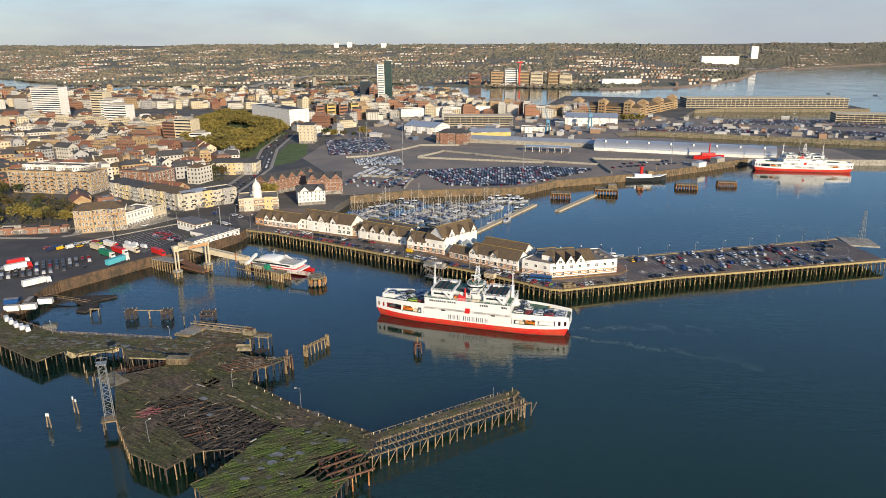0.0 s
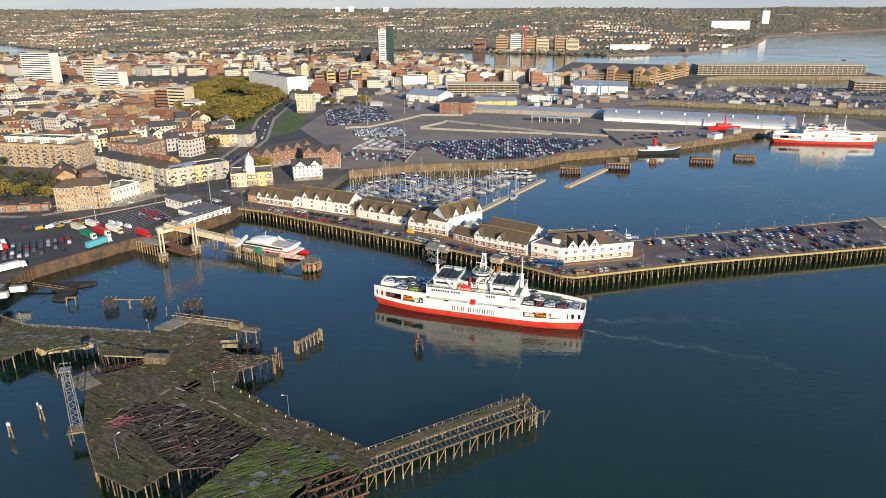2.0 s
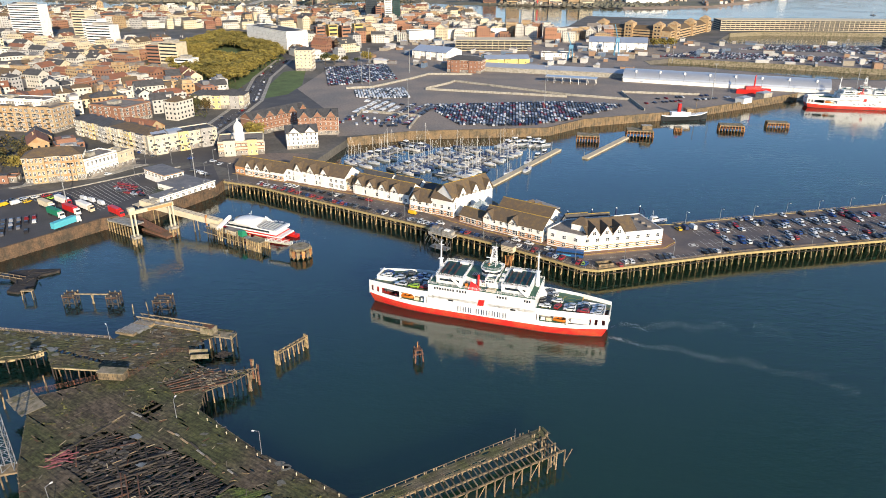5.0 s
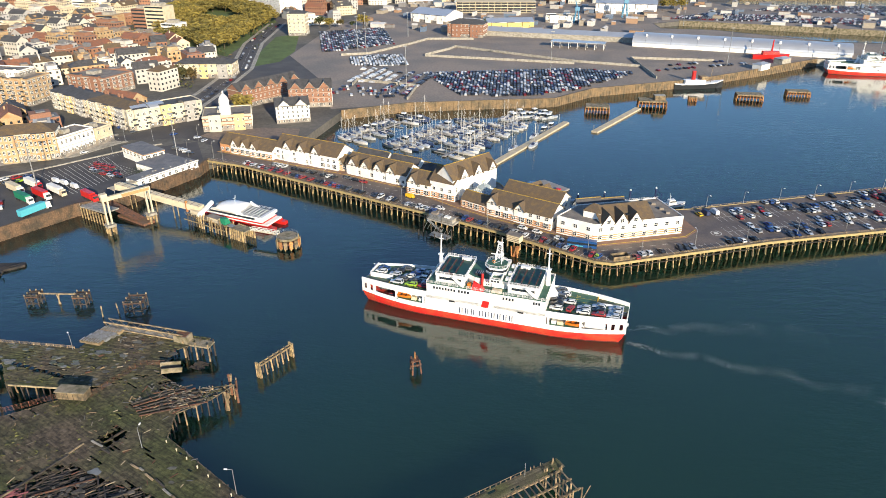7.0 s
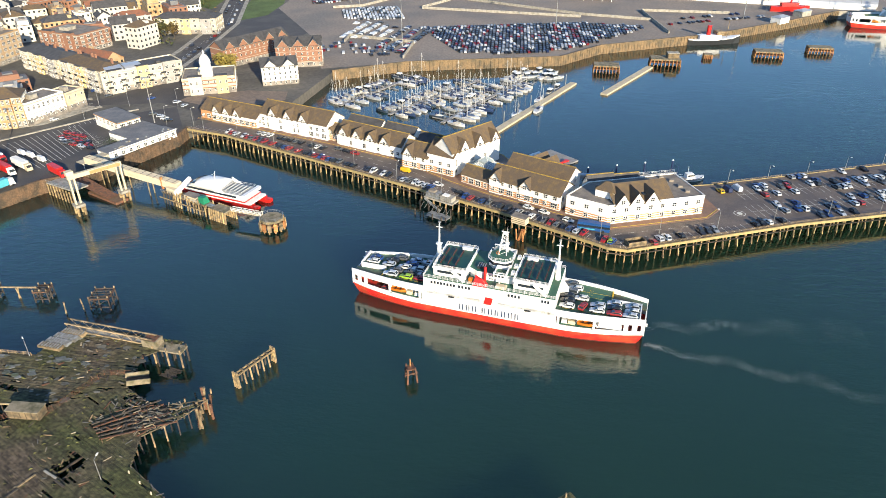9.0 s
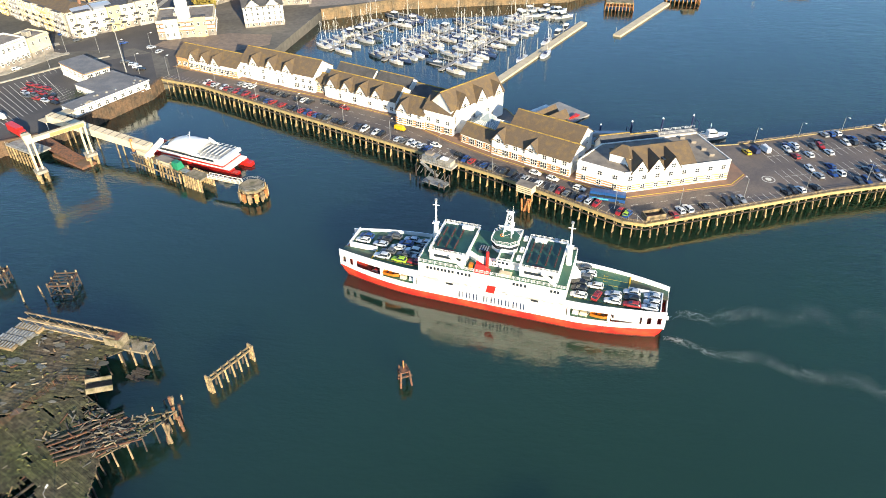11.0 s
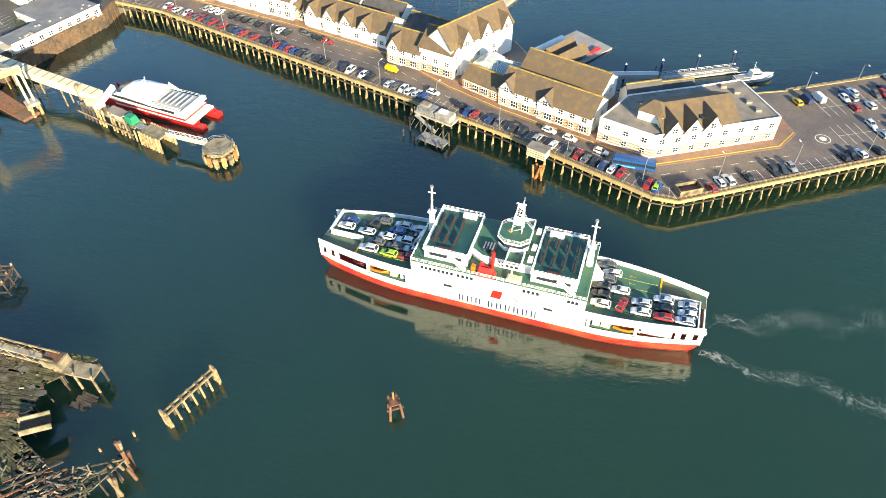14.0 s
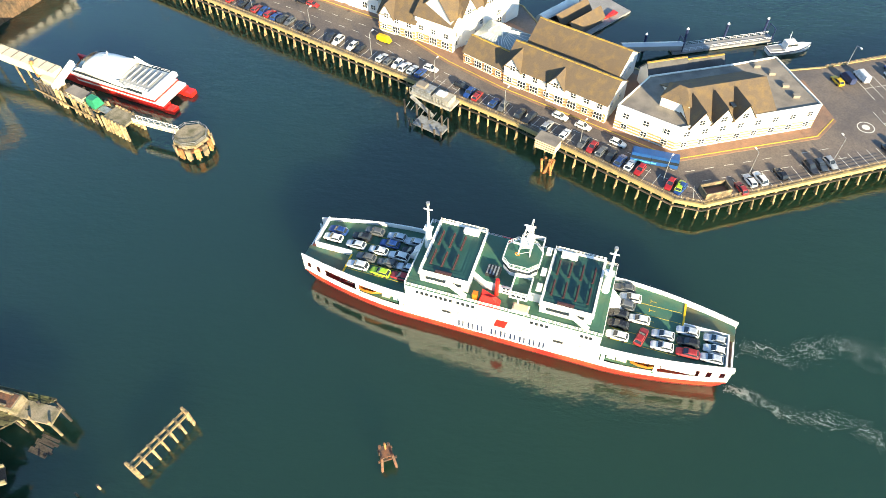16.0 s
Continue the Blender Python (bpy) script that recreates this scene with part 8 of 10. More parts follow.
def container(x, y, ang, mt, label, l=6.1):
    t = thing("shipping_container", label, "container", at=pose(x, y, DECK + 0.03, 0, 0, ang), group="containers at the quay corner")
    body = Shape().box(-l / 2, l / 2, -1.2, 1.2, 0.1, 2.6)
    for k in range(7):
        body.box(-l / 2 + 0.4 + k * (l - 0.8) / 6 - 0.1, -l / 2 + 0.4 + k * (l - 0.8) / 6 + 0.1, -1.25, 1.25, 0.15, 2.55)
    part("body", body, mt, t)
    part("roof", Shape().box(-l / 2 + 0.1, l / 2 - 0.1, -1.1, 1.1, 2.6, 2.66), PALEROOF, t)


for x, y, a, mt, lab in ((-198.5, 275.5, 12, WHITE, "white steel container on the quay corner"), (-192, 277.5, 12, WHITE, "white steel container on the quay corner"), (-204, 284, 12, BLUE, "blue steel container on the quay corner"),
                         (-195.5, 283.5, 100, SLATE, "dark grey steel container on the quay corner"), (-188.5, 284.5, 12, WHITE, "white steel container on the quay corner")):
    container(x, y, a, mt, lab)
for x, y in ((-189.7, 260.5), (-185.3, 257.0), (-181.5, 254.6), (-193.5, 263.5), (-178, 253)):
    car("whitevan", x, y, DECK + 0.2, 130, "vans by the quay")
# terminal office and quay shed
of = thing("terminal_office", "low white terminal office with red trim and grey roof", "office", at=frame_of((-179, 418.5), (-160, 404), DECK)[0])
part("wall", Shape().box(0, 22, 0, 11, 0, 5.6), WHITE, of)
part("roof", Shape().box(-0.3, 22.3, -0.3, 11.3, 5.6, 6.0), STEELROOF, of)
part("fascia", Shape().box(-0.35, 22.35, -0.35, 11.35, 5.3, 5.55), STRIPE, of)
for k in range(6):
    part("window", WIN_B, None, of, at=pose(2 + k * 3.6, -0.06, 3.9))
for k in range(3):
    part("window", WIN_B, None, of, at=pose(22.06, 2 + k * 3.5, 3.9, 0, 0, 90))
qs = thing("quay_shed", "long low white shed with flat grey roof on the basin quay", "shed", at=frame_of((-151.6, 373.8), (-133.6, 403.6), DECK)[0])
part("wall", Shape().box(0.2, 34.5, 0.3, 9, 0, 3.3), WHITE, qs)
part("wing_wall", Shape().box(16, 34, 9, 24, 0, 3.2), WHITE, qs)
part("roof", Shape().box(0, 34.8, 0, 9.2, 3.3, 3.6), STEELROOF, qs)
part("wing_roof", Shape().box(15.8, 34.2, 9.2, 24.2, 3.2, 3.5), STEELROOF, qs)
part("parapet", Shape().box(0, 34.8, -0.06, 0.16, 3.6, 4.1), WHITE, qs)
part("canopy", Shape().box(-12, -0.1, 0.2, 5, 2.9, 3.2), PONTOON, qs)
for x in (-11.6, -6, -1):
    part("canopy_post", Shape().rod((x, 0.5, 0), (x, 0.5, 2.9), 0.1, 5), WHITE, qs)
for k in range(12):
    x, y = rng.uniform(2, 33), rng.uniform(1.5, 8)
    part("roof_vent", Shape().box(x - 0.4, x + 0.4, y - 0.3, y + 0.3, 3.6, 4.1), CONC if k % 2 else STEEL, qs)
for k in range(9):
    part("window", WIN_A, None, qs, at=pose(3 + k * 3.7, 0.25, 1.9))
sb = thing("shrub_bed", "dark green shrubs behind the quay shed", "shrubs")
lv = Shape()
for k in range(900):
    x, y = -160 + rng.gauss(0, 3.2), 398 + rng.gauss(0, 3.2)
    a_, r_ = rng.uniform(0, 6.28), rng.uniform(0.15, 0.4)
    z = DECK + rng.uniform(0.1, 1.5)
    lv.add([(x, y, z), (x + r_ * math.cos(a_), y + r_ * math.sin(a_), z + rng.uniform(-.2, .3)), (x - r_ * math.sin(a_), y + r_ * math.cos(a_), z + rng.uniform(-.2, .3))], [(0, 1, 2)])
part("foliage", lv, mat("shrub_leaves", (0.035, 0.06, 0.02), 0.9, island=0.5), sb, kind="stuff")

# ---------- town buildings ----------
CITYG = "town buildings behind the waterfront"
WIN_TALL = window_mesh("window", 1.1, 2.1, 2, 3)


SOFTW = mat("soft_white_render", (0.56, 0.5, 0.38), 0.85, var=0.12, scale=0.2)
BAYS = (SOFTW, mat("pale_yellow_render", (0.62, 0.47, 0.22), 0.85, var=0.1, scale=0.3), mat("grey_render", (0.36, 0.34, 0.31), 0.85, var=0.12, scale=0.3))
TRIM = mat("stone_dressing", (0.48, 0.43, 0.34), 0.85, var=0.15, scale=0.6, col2=(0.36, 0.32, 0.25))
PLINTH = mat("ground_storey_stone", (0.30, 0.26, 0.21), 0.8, var=0.25, scale=0.25, col2=(0.12, 0.11, 0.10))


def town_house(name, label, a, b, depth, h, wall, roof="hip", roofmat=SLATE, rise=3.0, floors=3, step=3.2, z=DECK, wmesh=None, gables=0, cat="building"):
    m, n = frame_of(a, b, z)
    t = thing(name, label, cat, at=m, group="")
    part("wall", Shape().box(0, n, 0, depth, 0, h), wall, t)
    if roof == "hip":
        part("roof", Shape().hip(0, n, 0, depth, h, h + rise), roofmat, t)
    elif roof == "gable":
        part("roof", Shape().gable(0, n, 0, depth, h, h + rise), roofmat, t)
        w = Shape()
        for x in (0.05, n - 0.05):
            w.add([(x - 0.04, 0, h), (x - 0.04, depth, h), (x - 0.04, depth / 2, h + rise), (x + 0.04, 0, h), (x + 0.04, depth, h), (x + 0.04, depth / 2, h + rise)], [(0, 2, 1), (3, 4, 5), (0, 1, 4, 3), (1, 2, 5, 4), (2, 0, 3, 5)])
        part("gable_end", w, wall, t)
    else:
        part("roof", Shape().box(0.4, n - 0.4, 0.4, depth - 0.4, h, h + 0.1), roofmat, t)
        for x0, x1, y0, y1 in ((0, n, 0, 0.4), (0, n, depth - 0.4, depth), (0, 0.4, 0.4, depth - 0.4), (n - 0.4, n, 0.4, depth - 0.4)):
            part("parapet", Shape().box(x0, x1, y0, y1, h, h + 0.7), wall, t)
        part("roof_plant", Shape().box(n * 0.3, n * 0.5, depth * 0.3, depth * 0.6, h, h + 2.2), CONC, t)
    for g in range(gables):
        c, gw = (g + 0.5) * n / gables, n / gables * 0.8
        part("gable", Shape().add([(c - gw / 2, -0.3, h - 0.5), (c + gw / 2, -0.3, h - 0.5), (c, -0.3, h + rise * 0.95), (c - gw / 2, 0.3, h - 0.5), (c + gw / 2, 0.3, h - 0.5), (c, 0.3, h + rise * 0.95)], [(0, 1, 2), (5, 4, 3), (0, 3, 4, 1), (1, 4, 5, 2), (2, 5, 3, 0)]), wall, t)
        part("gable_roof", Shape().gable(-0.6, depth / 2, -gw / 2, gw / 2, h - 0.4, h + rise, over=0.2, thick=0.2, m=pose(c, 0, 0, 0, 0, 90)), roofmat, t)
        part("barge_board", Shape().rod((c - gw / 2, -0.62, h - 0.35), (c, -0.62, h + rise), 0.16, 4).rod((c, -0.62, h + rise), (c + gw / 2, -0.62, h - 0.35), 0.16, 4), TRIM, t)
    fh = h / floors
    wm = wmesh or WIN_C
    bays = []
    if 26 < n < 80 and not gables and h < 20:
        nb = max(2, int(n / 13))
        for g in range(nb):
            c, bw = (g + 0.5) * n / nb, n / nb * (0.42 if g % 2 else 0.5)
            up = 1.4 if roof == "flat" else -0.2
            bays.append((c - bw / 2, c + bw / 2))
            part("bay", Shape().box(c - bw / 2, c + bw / 2, -1.1, 0.0 if roof != "flat" else 2.0, 0, h + up), BAYS[g % len(BAYS)] if wall in (CREAM, SOFTW) else wall, t)
            part("bay_cap", Shape().box(c - bw / 2 - 0.25, c + bw / 2 + 0.25, -1.35, 0.0 if roof != "flat" else 2.2, h + up, h + up + 0.3), SLATE, t)
    for f in range(1, floors):
        part("string_course", Shape().box(-0.06, n + 0.06, -0.09, depth + 0.05, f * fh - 0.1, f * fh + 0.12), TRIM, t)
    part("cornice", Shape().box(-0.25, n + 0.25, -0.3, depth + 0.25, h - 0.45, h - 0.06), TRIM, t)
    part("plinth", Shape().box(-0.08, n + 0.08, -0.12, depth + 0.08, 0, min(3.0, fh * 0.9)), PLINTH, t)
    for f in range(floors):
        k = max(1, int(n / step))
        for i in range(k):
            x = (i + 0.5) * n / k
            part("window", wm, None, t, at=pose(x, -1.15 if any(a < x < b for a, b in bays) else -0.16, f * fh + fh * 0.55))
        k2 = max(1, int(depth / step))
        for i in range(k2):
            part("window", wm, None, t, at=pose(n + 0.13, (i + 0.5) * depth / k2, f * fh + fh * 0.55, 0, 0, 90))
    return t


def dress_roof(t, n, depth, h, pitched=False):
    """Chimneys, skylights, vents and balconies on a town house."""
    for k in range(5 if pitched else 7):
        x, y = rng.uniform(1.5, n - 1.5), rng.uniform(2, depth - 2)
        if pitched:
            part("chimney", Shape().box(x - 0.6, x + 0.6, depth * 0.62, depth * 0.62 + 1, h, h + 4.2), BRICK, t)
        else:
            a, b, c = rng.uniform(0.6, 2.6), rng.uniform(0.5, 1.8), rng.uniform(0.5, 1.8)
            part("roof_unit", Shape().box(x - a, x + a, y - b, y + b, h, h + c), rng.choice((CONC, STEEL, SLATE, GLASS)), t)
    for f in range(1, int(h / 3.2)):
        for k in range(max(1, int(n / 7))):
            x = (k + 0.5) * n / max(1, int(n / 7))
            bl = part("balcony", Shape().box(x - 1.4, x + 1.4, -1.2, -0.1, f * 3.1 - 0.1, f * 3.1 + 0.05), CONC, t)
            part("balcony_rail", Shape().box(x - 1.4, x + 1.4, -1.2, -1.12, f * 3.1 + 0.05, f * 3.1 + 1.05), DARK, bl)


town_house("brick_warehouse", "four-storey yellow-brown brick warehouse with slate roof", (-239, 405), (-211, 415.5), 15, 14.5, YBRICK, "hip", ROOF, 3.5, 4, 2.1, wmesh=WIN_TALL)
town_house("stucco_hall", "white stuccoed hall with arched windows and flat roof", (-210.2, 416), (-202, 436), 14, 10.5, WHITE, "flat", FLATROOF, 0, 2, 2.6, wmesh=WIN_TALL)
town_house("stone_building", "small pale stone building beside the hall", (-201.8, 437), (-198, 448), 12, 9, CREAM, "flat", FLATROOF, 0, 2, 3.5)
db = town_house("domed_building", "cream domed building with red brick bands and corner tower", (-152.5, 464), (-126, 471.5), 22, 8.5, CREAM, "flat", FLATROOF, 0, 2, 3.0)
for k in range(4):
    part("brick_band", Shape().box(-0.05, 27.6, -0.05, 22.05, 1.2 + k * 2.0, 1.8 + k * 2.0), BRICK, db)
dm = Shape()
prof = [(3.4, 8.5), (3.4, 12.5), (3.7, 12.6), (3.7, 13.2), (2.9, 13.4), (2.9, 15.5), (3.1, 15.6), (2.9, 17.2), (2.2, 18.9), (1.2, 20.0), (0.5, 20.6), (0.45, 21.6), (0.1, 22.6)]
dm.loft([[(13 + r * math.cos(k * math.pi / 8), 5 + r * math.sin(k * math.pi / 8), z) for k in range(16)] for r, z in prof])
part("dome_tower", dm, WHITE, db, "white domed cupola tower")
town_house("brick_terrace", "red-brick gabled terrace with pale dressings", (-146, 516), (-116, 556), 13, 11.5, BRICK, "gable", SLATE, 4, 3, 3.4, gables=5)
town_house("brick_flats", "red-brick gabled flats beside the port", (-115, 519), (-88, 524), 18, 12.5, BRICK, "gable", SLATE, 4, 4, 3.2, gables=3)
town_house("white_hotel", "white four-storey house with slate roof by the marina", (-114, 482), (-95, 488), 15, 10.5, WHITE, "gable", SLATE, 3.5, 4, 2.8, gables=2)
D_ = town_house("white_terrace", "long white corner building with balconies", (-196, 464), (-163, 494), 16, 11, SOFTW, "flat", SLATE, 0, 3, 3.6, wmesh=WIN_A)
dress_roof(D_, 44, 16, 11)
for x in (8, 18):
    part("barrel_roof", Shape().loft([[(x + o, 5.5 + 5.5 * math.cos(a), 11 + 2.4 * math.sin(a)) for a in [math.pi * k / 8 for k in range(9)]] for o in (-4.6, 4.6)]), SILVERROOF, D_)
D_ = town_house("cream_flats", "cream flats with dark balconies along the street", (-232, 490), (-197, 466), 16, 12.5, CREAM, "hip", ROOF, 2.5, 4, 3.0, wmesh=WIN_A)
dress_roof(D_, 42, 16, 12.5, True)
D_ = town_house("cream_flats", "cream flats with grey roof", (-272, 518), (-234, 492), 16, 11.5, CREAM, "hip", SLATE, 2.5, 4, 3.0, wmesh=WIN_A)
dress_roof(D_, 46, 16, 11.5, True)
D_ = town_house("apartment_block", "large yellow-brick apartment block with white top storeys", (-360, 531), (-287, 520), 22, 17, YBRICK, "flat", FLATROOF, 0, 5, 4.2, wmesh=WIN_B)
dress_roof(D_, 73, 22, 17)
town_house("penthouse_block", "set-back glazed white penthouse storeys", (-350, 536), (-295, 528), 14, 4, WHITE, "flat", FLATROOF, 0, 1, 2.4, z=DECK + 17.1)
town_house("red_office", "red-brown office block with bands of windows", (-283, 560), (-250, 548), 26, 12, BRICK, "flat", FLATROOF, 0, 4, 4.4, wmesh=WIN_B)
town_house("yellow_offices", "yellow-stone office building with slate roof", (-224, 606), (-180, 607), 18, 11, CREAM, "hip", SLATE, 3, 3, 4.2, wmesh=WIN_A)
town_house("cream_hotel", "tall cream hotel beside the car park", (-184, 806), (-166, 806), 18, 22, CREAM, "hip", SLATE, 3, 6, 4.4, wmesh=WIN_A)
town_house("white_grand_hotel", "large white grand building beside the park", (-308, 1046), (-228, 950), 30, 26, WHITE, "flat", SLATE, 0, 6, 9)
town_house("low_brick_garages", "row of low brick garages beside the road", (-300, 398), (-246, 408), 6, 3.2, BRICK, "flat", FLATROOF, 0, 1, 4)


def tower(name, label, x, y, w, d, h, ang, mt, floors, strip=True):
    t = thing(name, label, "tower block", at=pose(x, y, DECK, 0, 0, ang))
    part("shaft", Shape().box(-w / 2, w / 2, -d / 2, d / 2, 0, h), mt, t)
    for f in range(floors):
        z = h * (f + 0.45) / floors
        part("window_band", Shape().box(-w / 2 + 1, w / 2 - 1, -d / 2 - 0.1, d / 2 + 0.1, z, z + h / floors * 0.42), GLASS, t)
    part("roof_plant", Shape().box(-w / 4, w / 4, -d / 4, d / 4, h, h + 3), CONC, t)
    return t


tower("tower_block", "tall slim white residential tower", -139.5, 1330, 13, 18, 76, 10, WHITE, 24)
tower("glass_tower", "dark green glass tower beside the white one", -126, 1336, 13, 18, 82, 10, mat("dark_green_glass", (0.03, 0.07, 0.06), 0.15), 24)
tower("glass_tower", "dark glazed tower block", -172, 1350, 20, 20, 44, 10, mat("dark_glass_wall", (0.04, 0.05, 0.06), 0.2), 12)
for i, (x, y) in enumerate(((-206, 1050), (-190, 1058), (-173, 1066), (-156, 1074))):
    tower("apartment_block", "red and yellow apartment block near the docks", x, y, 13, 14, 24 + 2 * (i % 2), 26, (ORBRICK, OCHRE, ORBRICK, OCHRE)[i], 5)
tower("brick_tower", "orange brick tower block", -156, 1325, 10, 14, 34, 10, BRICK, 10)
for x, y, w, h, mt, lab in ((-660, 1120, 56, 48, WHITE, "broad white slab tower with vertical fins"), (-545, 1060, 24, 44, CREAM, "pale slab tower block with window bands"), (-500, 1020, 40, 28, WHITE, "white banded office tower"), (-520, 1040, 26, 34, WHITE, "white banded office block"),
                            (-612, 905, 26, 22, CREAM, "cream office block with window bands"), (-330, 840, 24, 26, CREAM, "stepped cream apartment block"), (-352, 850, 18, 22, BRICK, "orange brick apartment block"), (-380, 830, 22, 18, YBRICK, "yellow brick apartment block"),
                            (-300, 800, 18, 14, WHITE, "white stepped apartment block"), (-540, 640, 50, 16, YBRICK, "yellow brick office building")):
    tower("office_tower" if h > 20 else "apartment_block", lab, x, y, w, 18, h, -14, mt, max(4, int(h / 3.4)))
for x, y, h, mt in ((60, 1985, 30, BRICK), (120, 1950, 38, YBRICK), (160, 1945, 44, WHITE), (195, 1950, 36, YBRICK), (230, 1945, 34, CREAM), (280, 1945, 36, YBRICK), (310, 1940, 30, CREAM)):
    tower("riverside_flats", "tall riverside apartment block across the river", x, y + 15, 34, 20, h, 4, mt, 9)
cr = thing("tower_crane", "thin red tower crane among the riverside flats", "crane", at=pose(182, 1935, 4))
part("mast", Shape().box(-1.5, 1.5, -1.5, 1.5, 0, 66), RED, cr)
part("jib", Shape().box(-9, 9, -1, 1, 62, 64), RED, cr)
EYE0 = Vector((1.0, -8.6, 120.5))


def on_far(x, y):
    """The first place of the far hills on the line of sight that would meet sea level at x, y."""
    d = Vector((x, y, 5)) - EYE0
    for k in range(1, 1500):
        p = EYE0 + d * (k / 1500)
        if p.y > shore_y(p.x) and p.z <= far_z(p.x, p.y):
            return p
    return EYE0 + d


for x, y, w, h, lab in ((-2819, 17000, 30, 30, "white tower block on the far hills"), (-2500, 17000, 30, 32, "white tower block on the far hills"), (-1673, 16900, 34, 26, "white tower block on the far hills"), (1395, 3730, 170, 36, "broad white building on the far shore"), (2075, 4930, 36, 62, "white slab tower on the far shore"),
                        (480, 2010, 110, 14, "white industrial hall on the far bank")):
    p = on_far(x, y)
    k = thing("far_building", lab, "building", at=pose(p.x, p.y, p.z - 2))
    part("wall", Shape().box(-w / 2, w / 2, -8, 8, 0, h + 2), WHITE, k)
    part("roof", Shape().box(-w / 2 - 0.5, w / 2 + 0.5, -8.5, 8.5, h + 2, h + 3), FLATROOF, k)

# road bridge over the river
br = thing("road_bridge", "long high concrete road bridge over the river", "bridge")
BP = [(-520, 1420, 6), (-490, 1560, 14), (-470, 1700, 24), (-430, 1850, 30), (-400, 2000, 30), (-330, 2150, 24), (-250, 2300, 14)]
for a, b in zip(BP, BP[1:]):
    va, vb = Vector(a), Vector(b)
    dd = (vb - va).normalized()
    nn = Vector((-dd.y, dd.x, 0)) * 7
    sh = Shape()
    sh.loft([[va - nn, va + nn, va + nn + Vector((0, 0, 2)), va - nn + Vector((0, 0, 2))], [vb - nn, vb + nn, vb + nn + Vector((0, 0, 2)), vb - nn + Vector((0, 0, 2))]])
    part("span", sh, CONC, br)
    part("bridge_pier", Shape().box(va.x - 4, va.x + 4, va.y - 2, va.y + 2, -1, va.z), CONC, br)

PARK = [(-300, 770), (-213, 694), (-222, 905), (-290, 1085), (-379, 1130), (-380, 930)]
PORT = [(-88, 518), (-37, 533.5), (58, 547.5), (88, 577), (143, 598), (173, 609), (246, 656), (296, 691), (420, 690), (425, 760), (355, 776), (264, 849), (210, 862), (210, 899), (246, 921), (316, 894), (388, 867), (470, 834), (700, 754), (700, 1006), (559, 1054), (479, 1061), (350, 1079), (300, 1120), (200, 1150), (60, 1190), (-90, 1060), (-150, 870), (-158, 700), (-110, 600)]
setting("port_ground", Shape().prism(PORT, DECK, DECK + 0.04), PORTGROUND, "pale grey port tarmac with worn lanes", "port yard")
TAKEN = [(-172, 446, 30), (-239, 405, 34), (-205, 430, 26), (-140, 470, 34), (-130, 535, 34), (-100, 530, 28), (-104, 490, 20), (-180, 480, 30), (-215, 480, 26), (-250, 505, 30), (-322, 530, 52), (-266, 560, 30), (-202, 615, 32), (-175, 815, 24),
         (-265, 1010, 68), (-145, 1335, 50), (-660, 1120, 50), (-545, 1060, 30), (-500, 1020, 40), (-612, 905, 30), (-340, 840, 45), (-540, 640, 45), (-300, 402, 60)]
TWHITE = mat("town_white_render", (0.58, 0.54, 0.46), 0.85, var=0.1, scale=0.05)
TGREY = mat("town_grey_render", (0.42, 0.4, 0.37), 0.85, var=0.1, scale=0.05)
WALLS = [TWHITE, CREAM, BRICK, YBRICK, TWHITE, CREAM, TWHITE, ORBRICK, TGREY, YBRICK]
REDTILE = mat("red_tile_roof", (0.24, 0.095, 0.05), 0.9, var=0.2, scale=0.3, col2=(0.16, 0.085, 0.055))
WALLNAMES = {ORBRICK: "orange-brick", TGREY: "grey rendered", TWHITE: "white rendered", CREAM: "cream rendered", BRICK: "red-brick", YBRICK: "yellow-brick"}


FARTOWN = {}


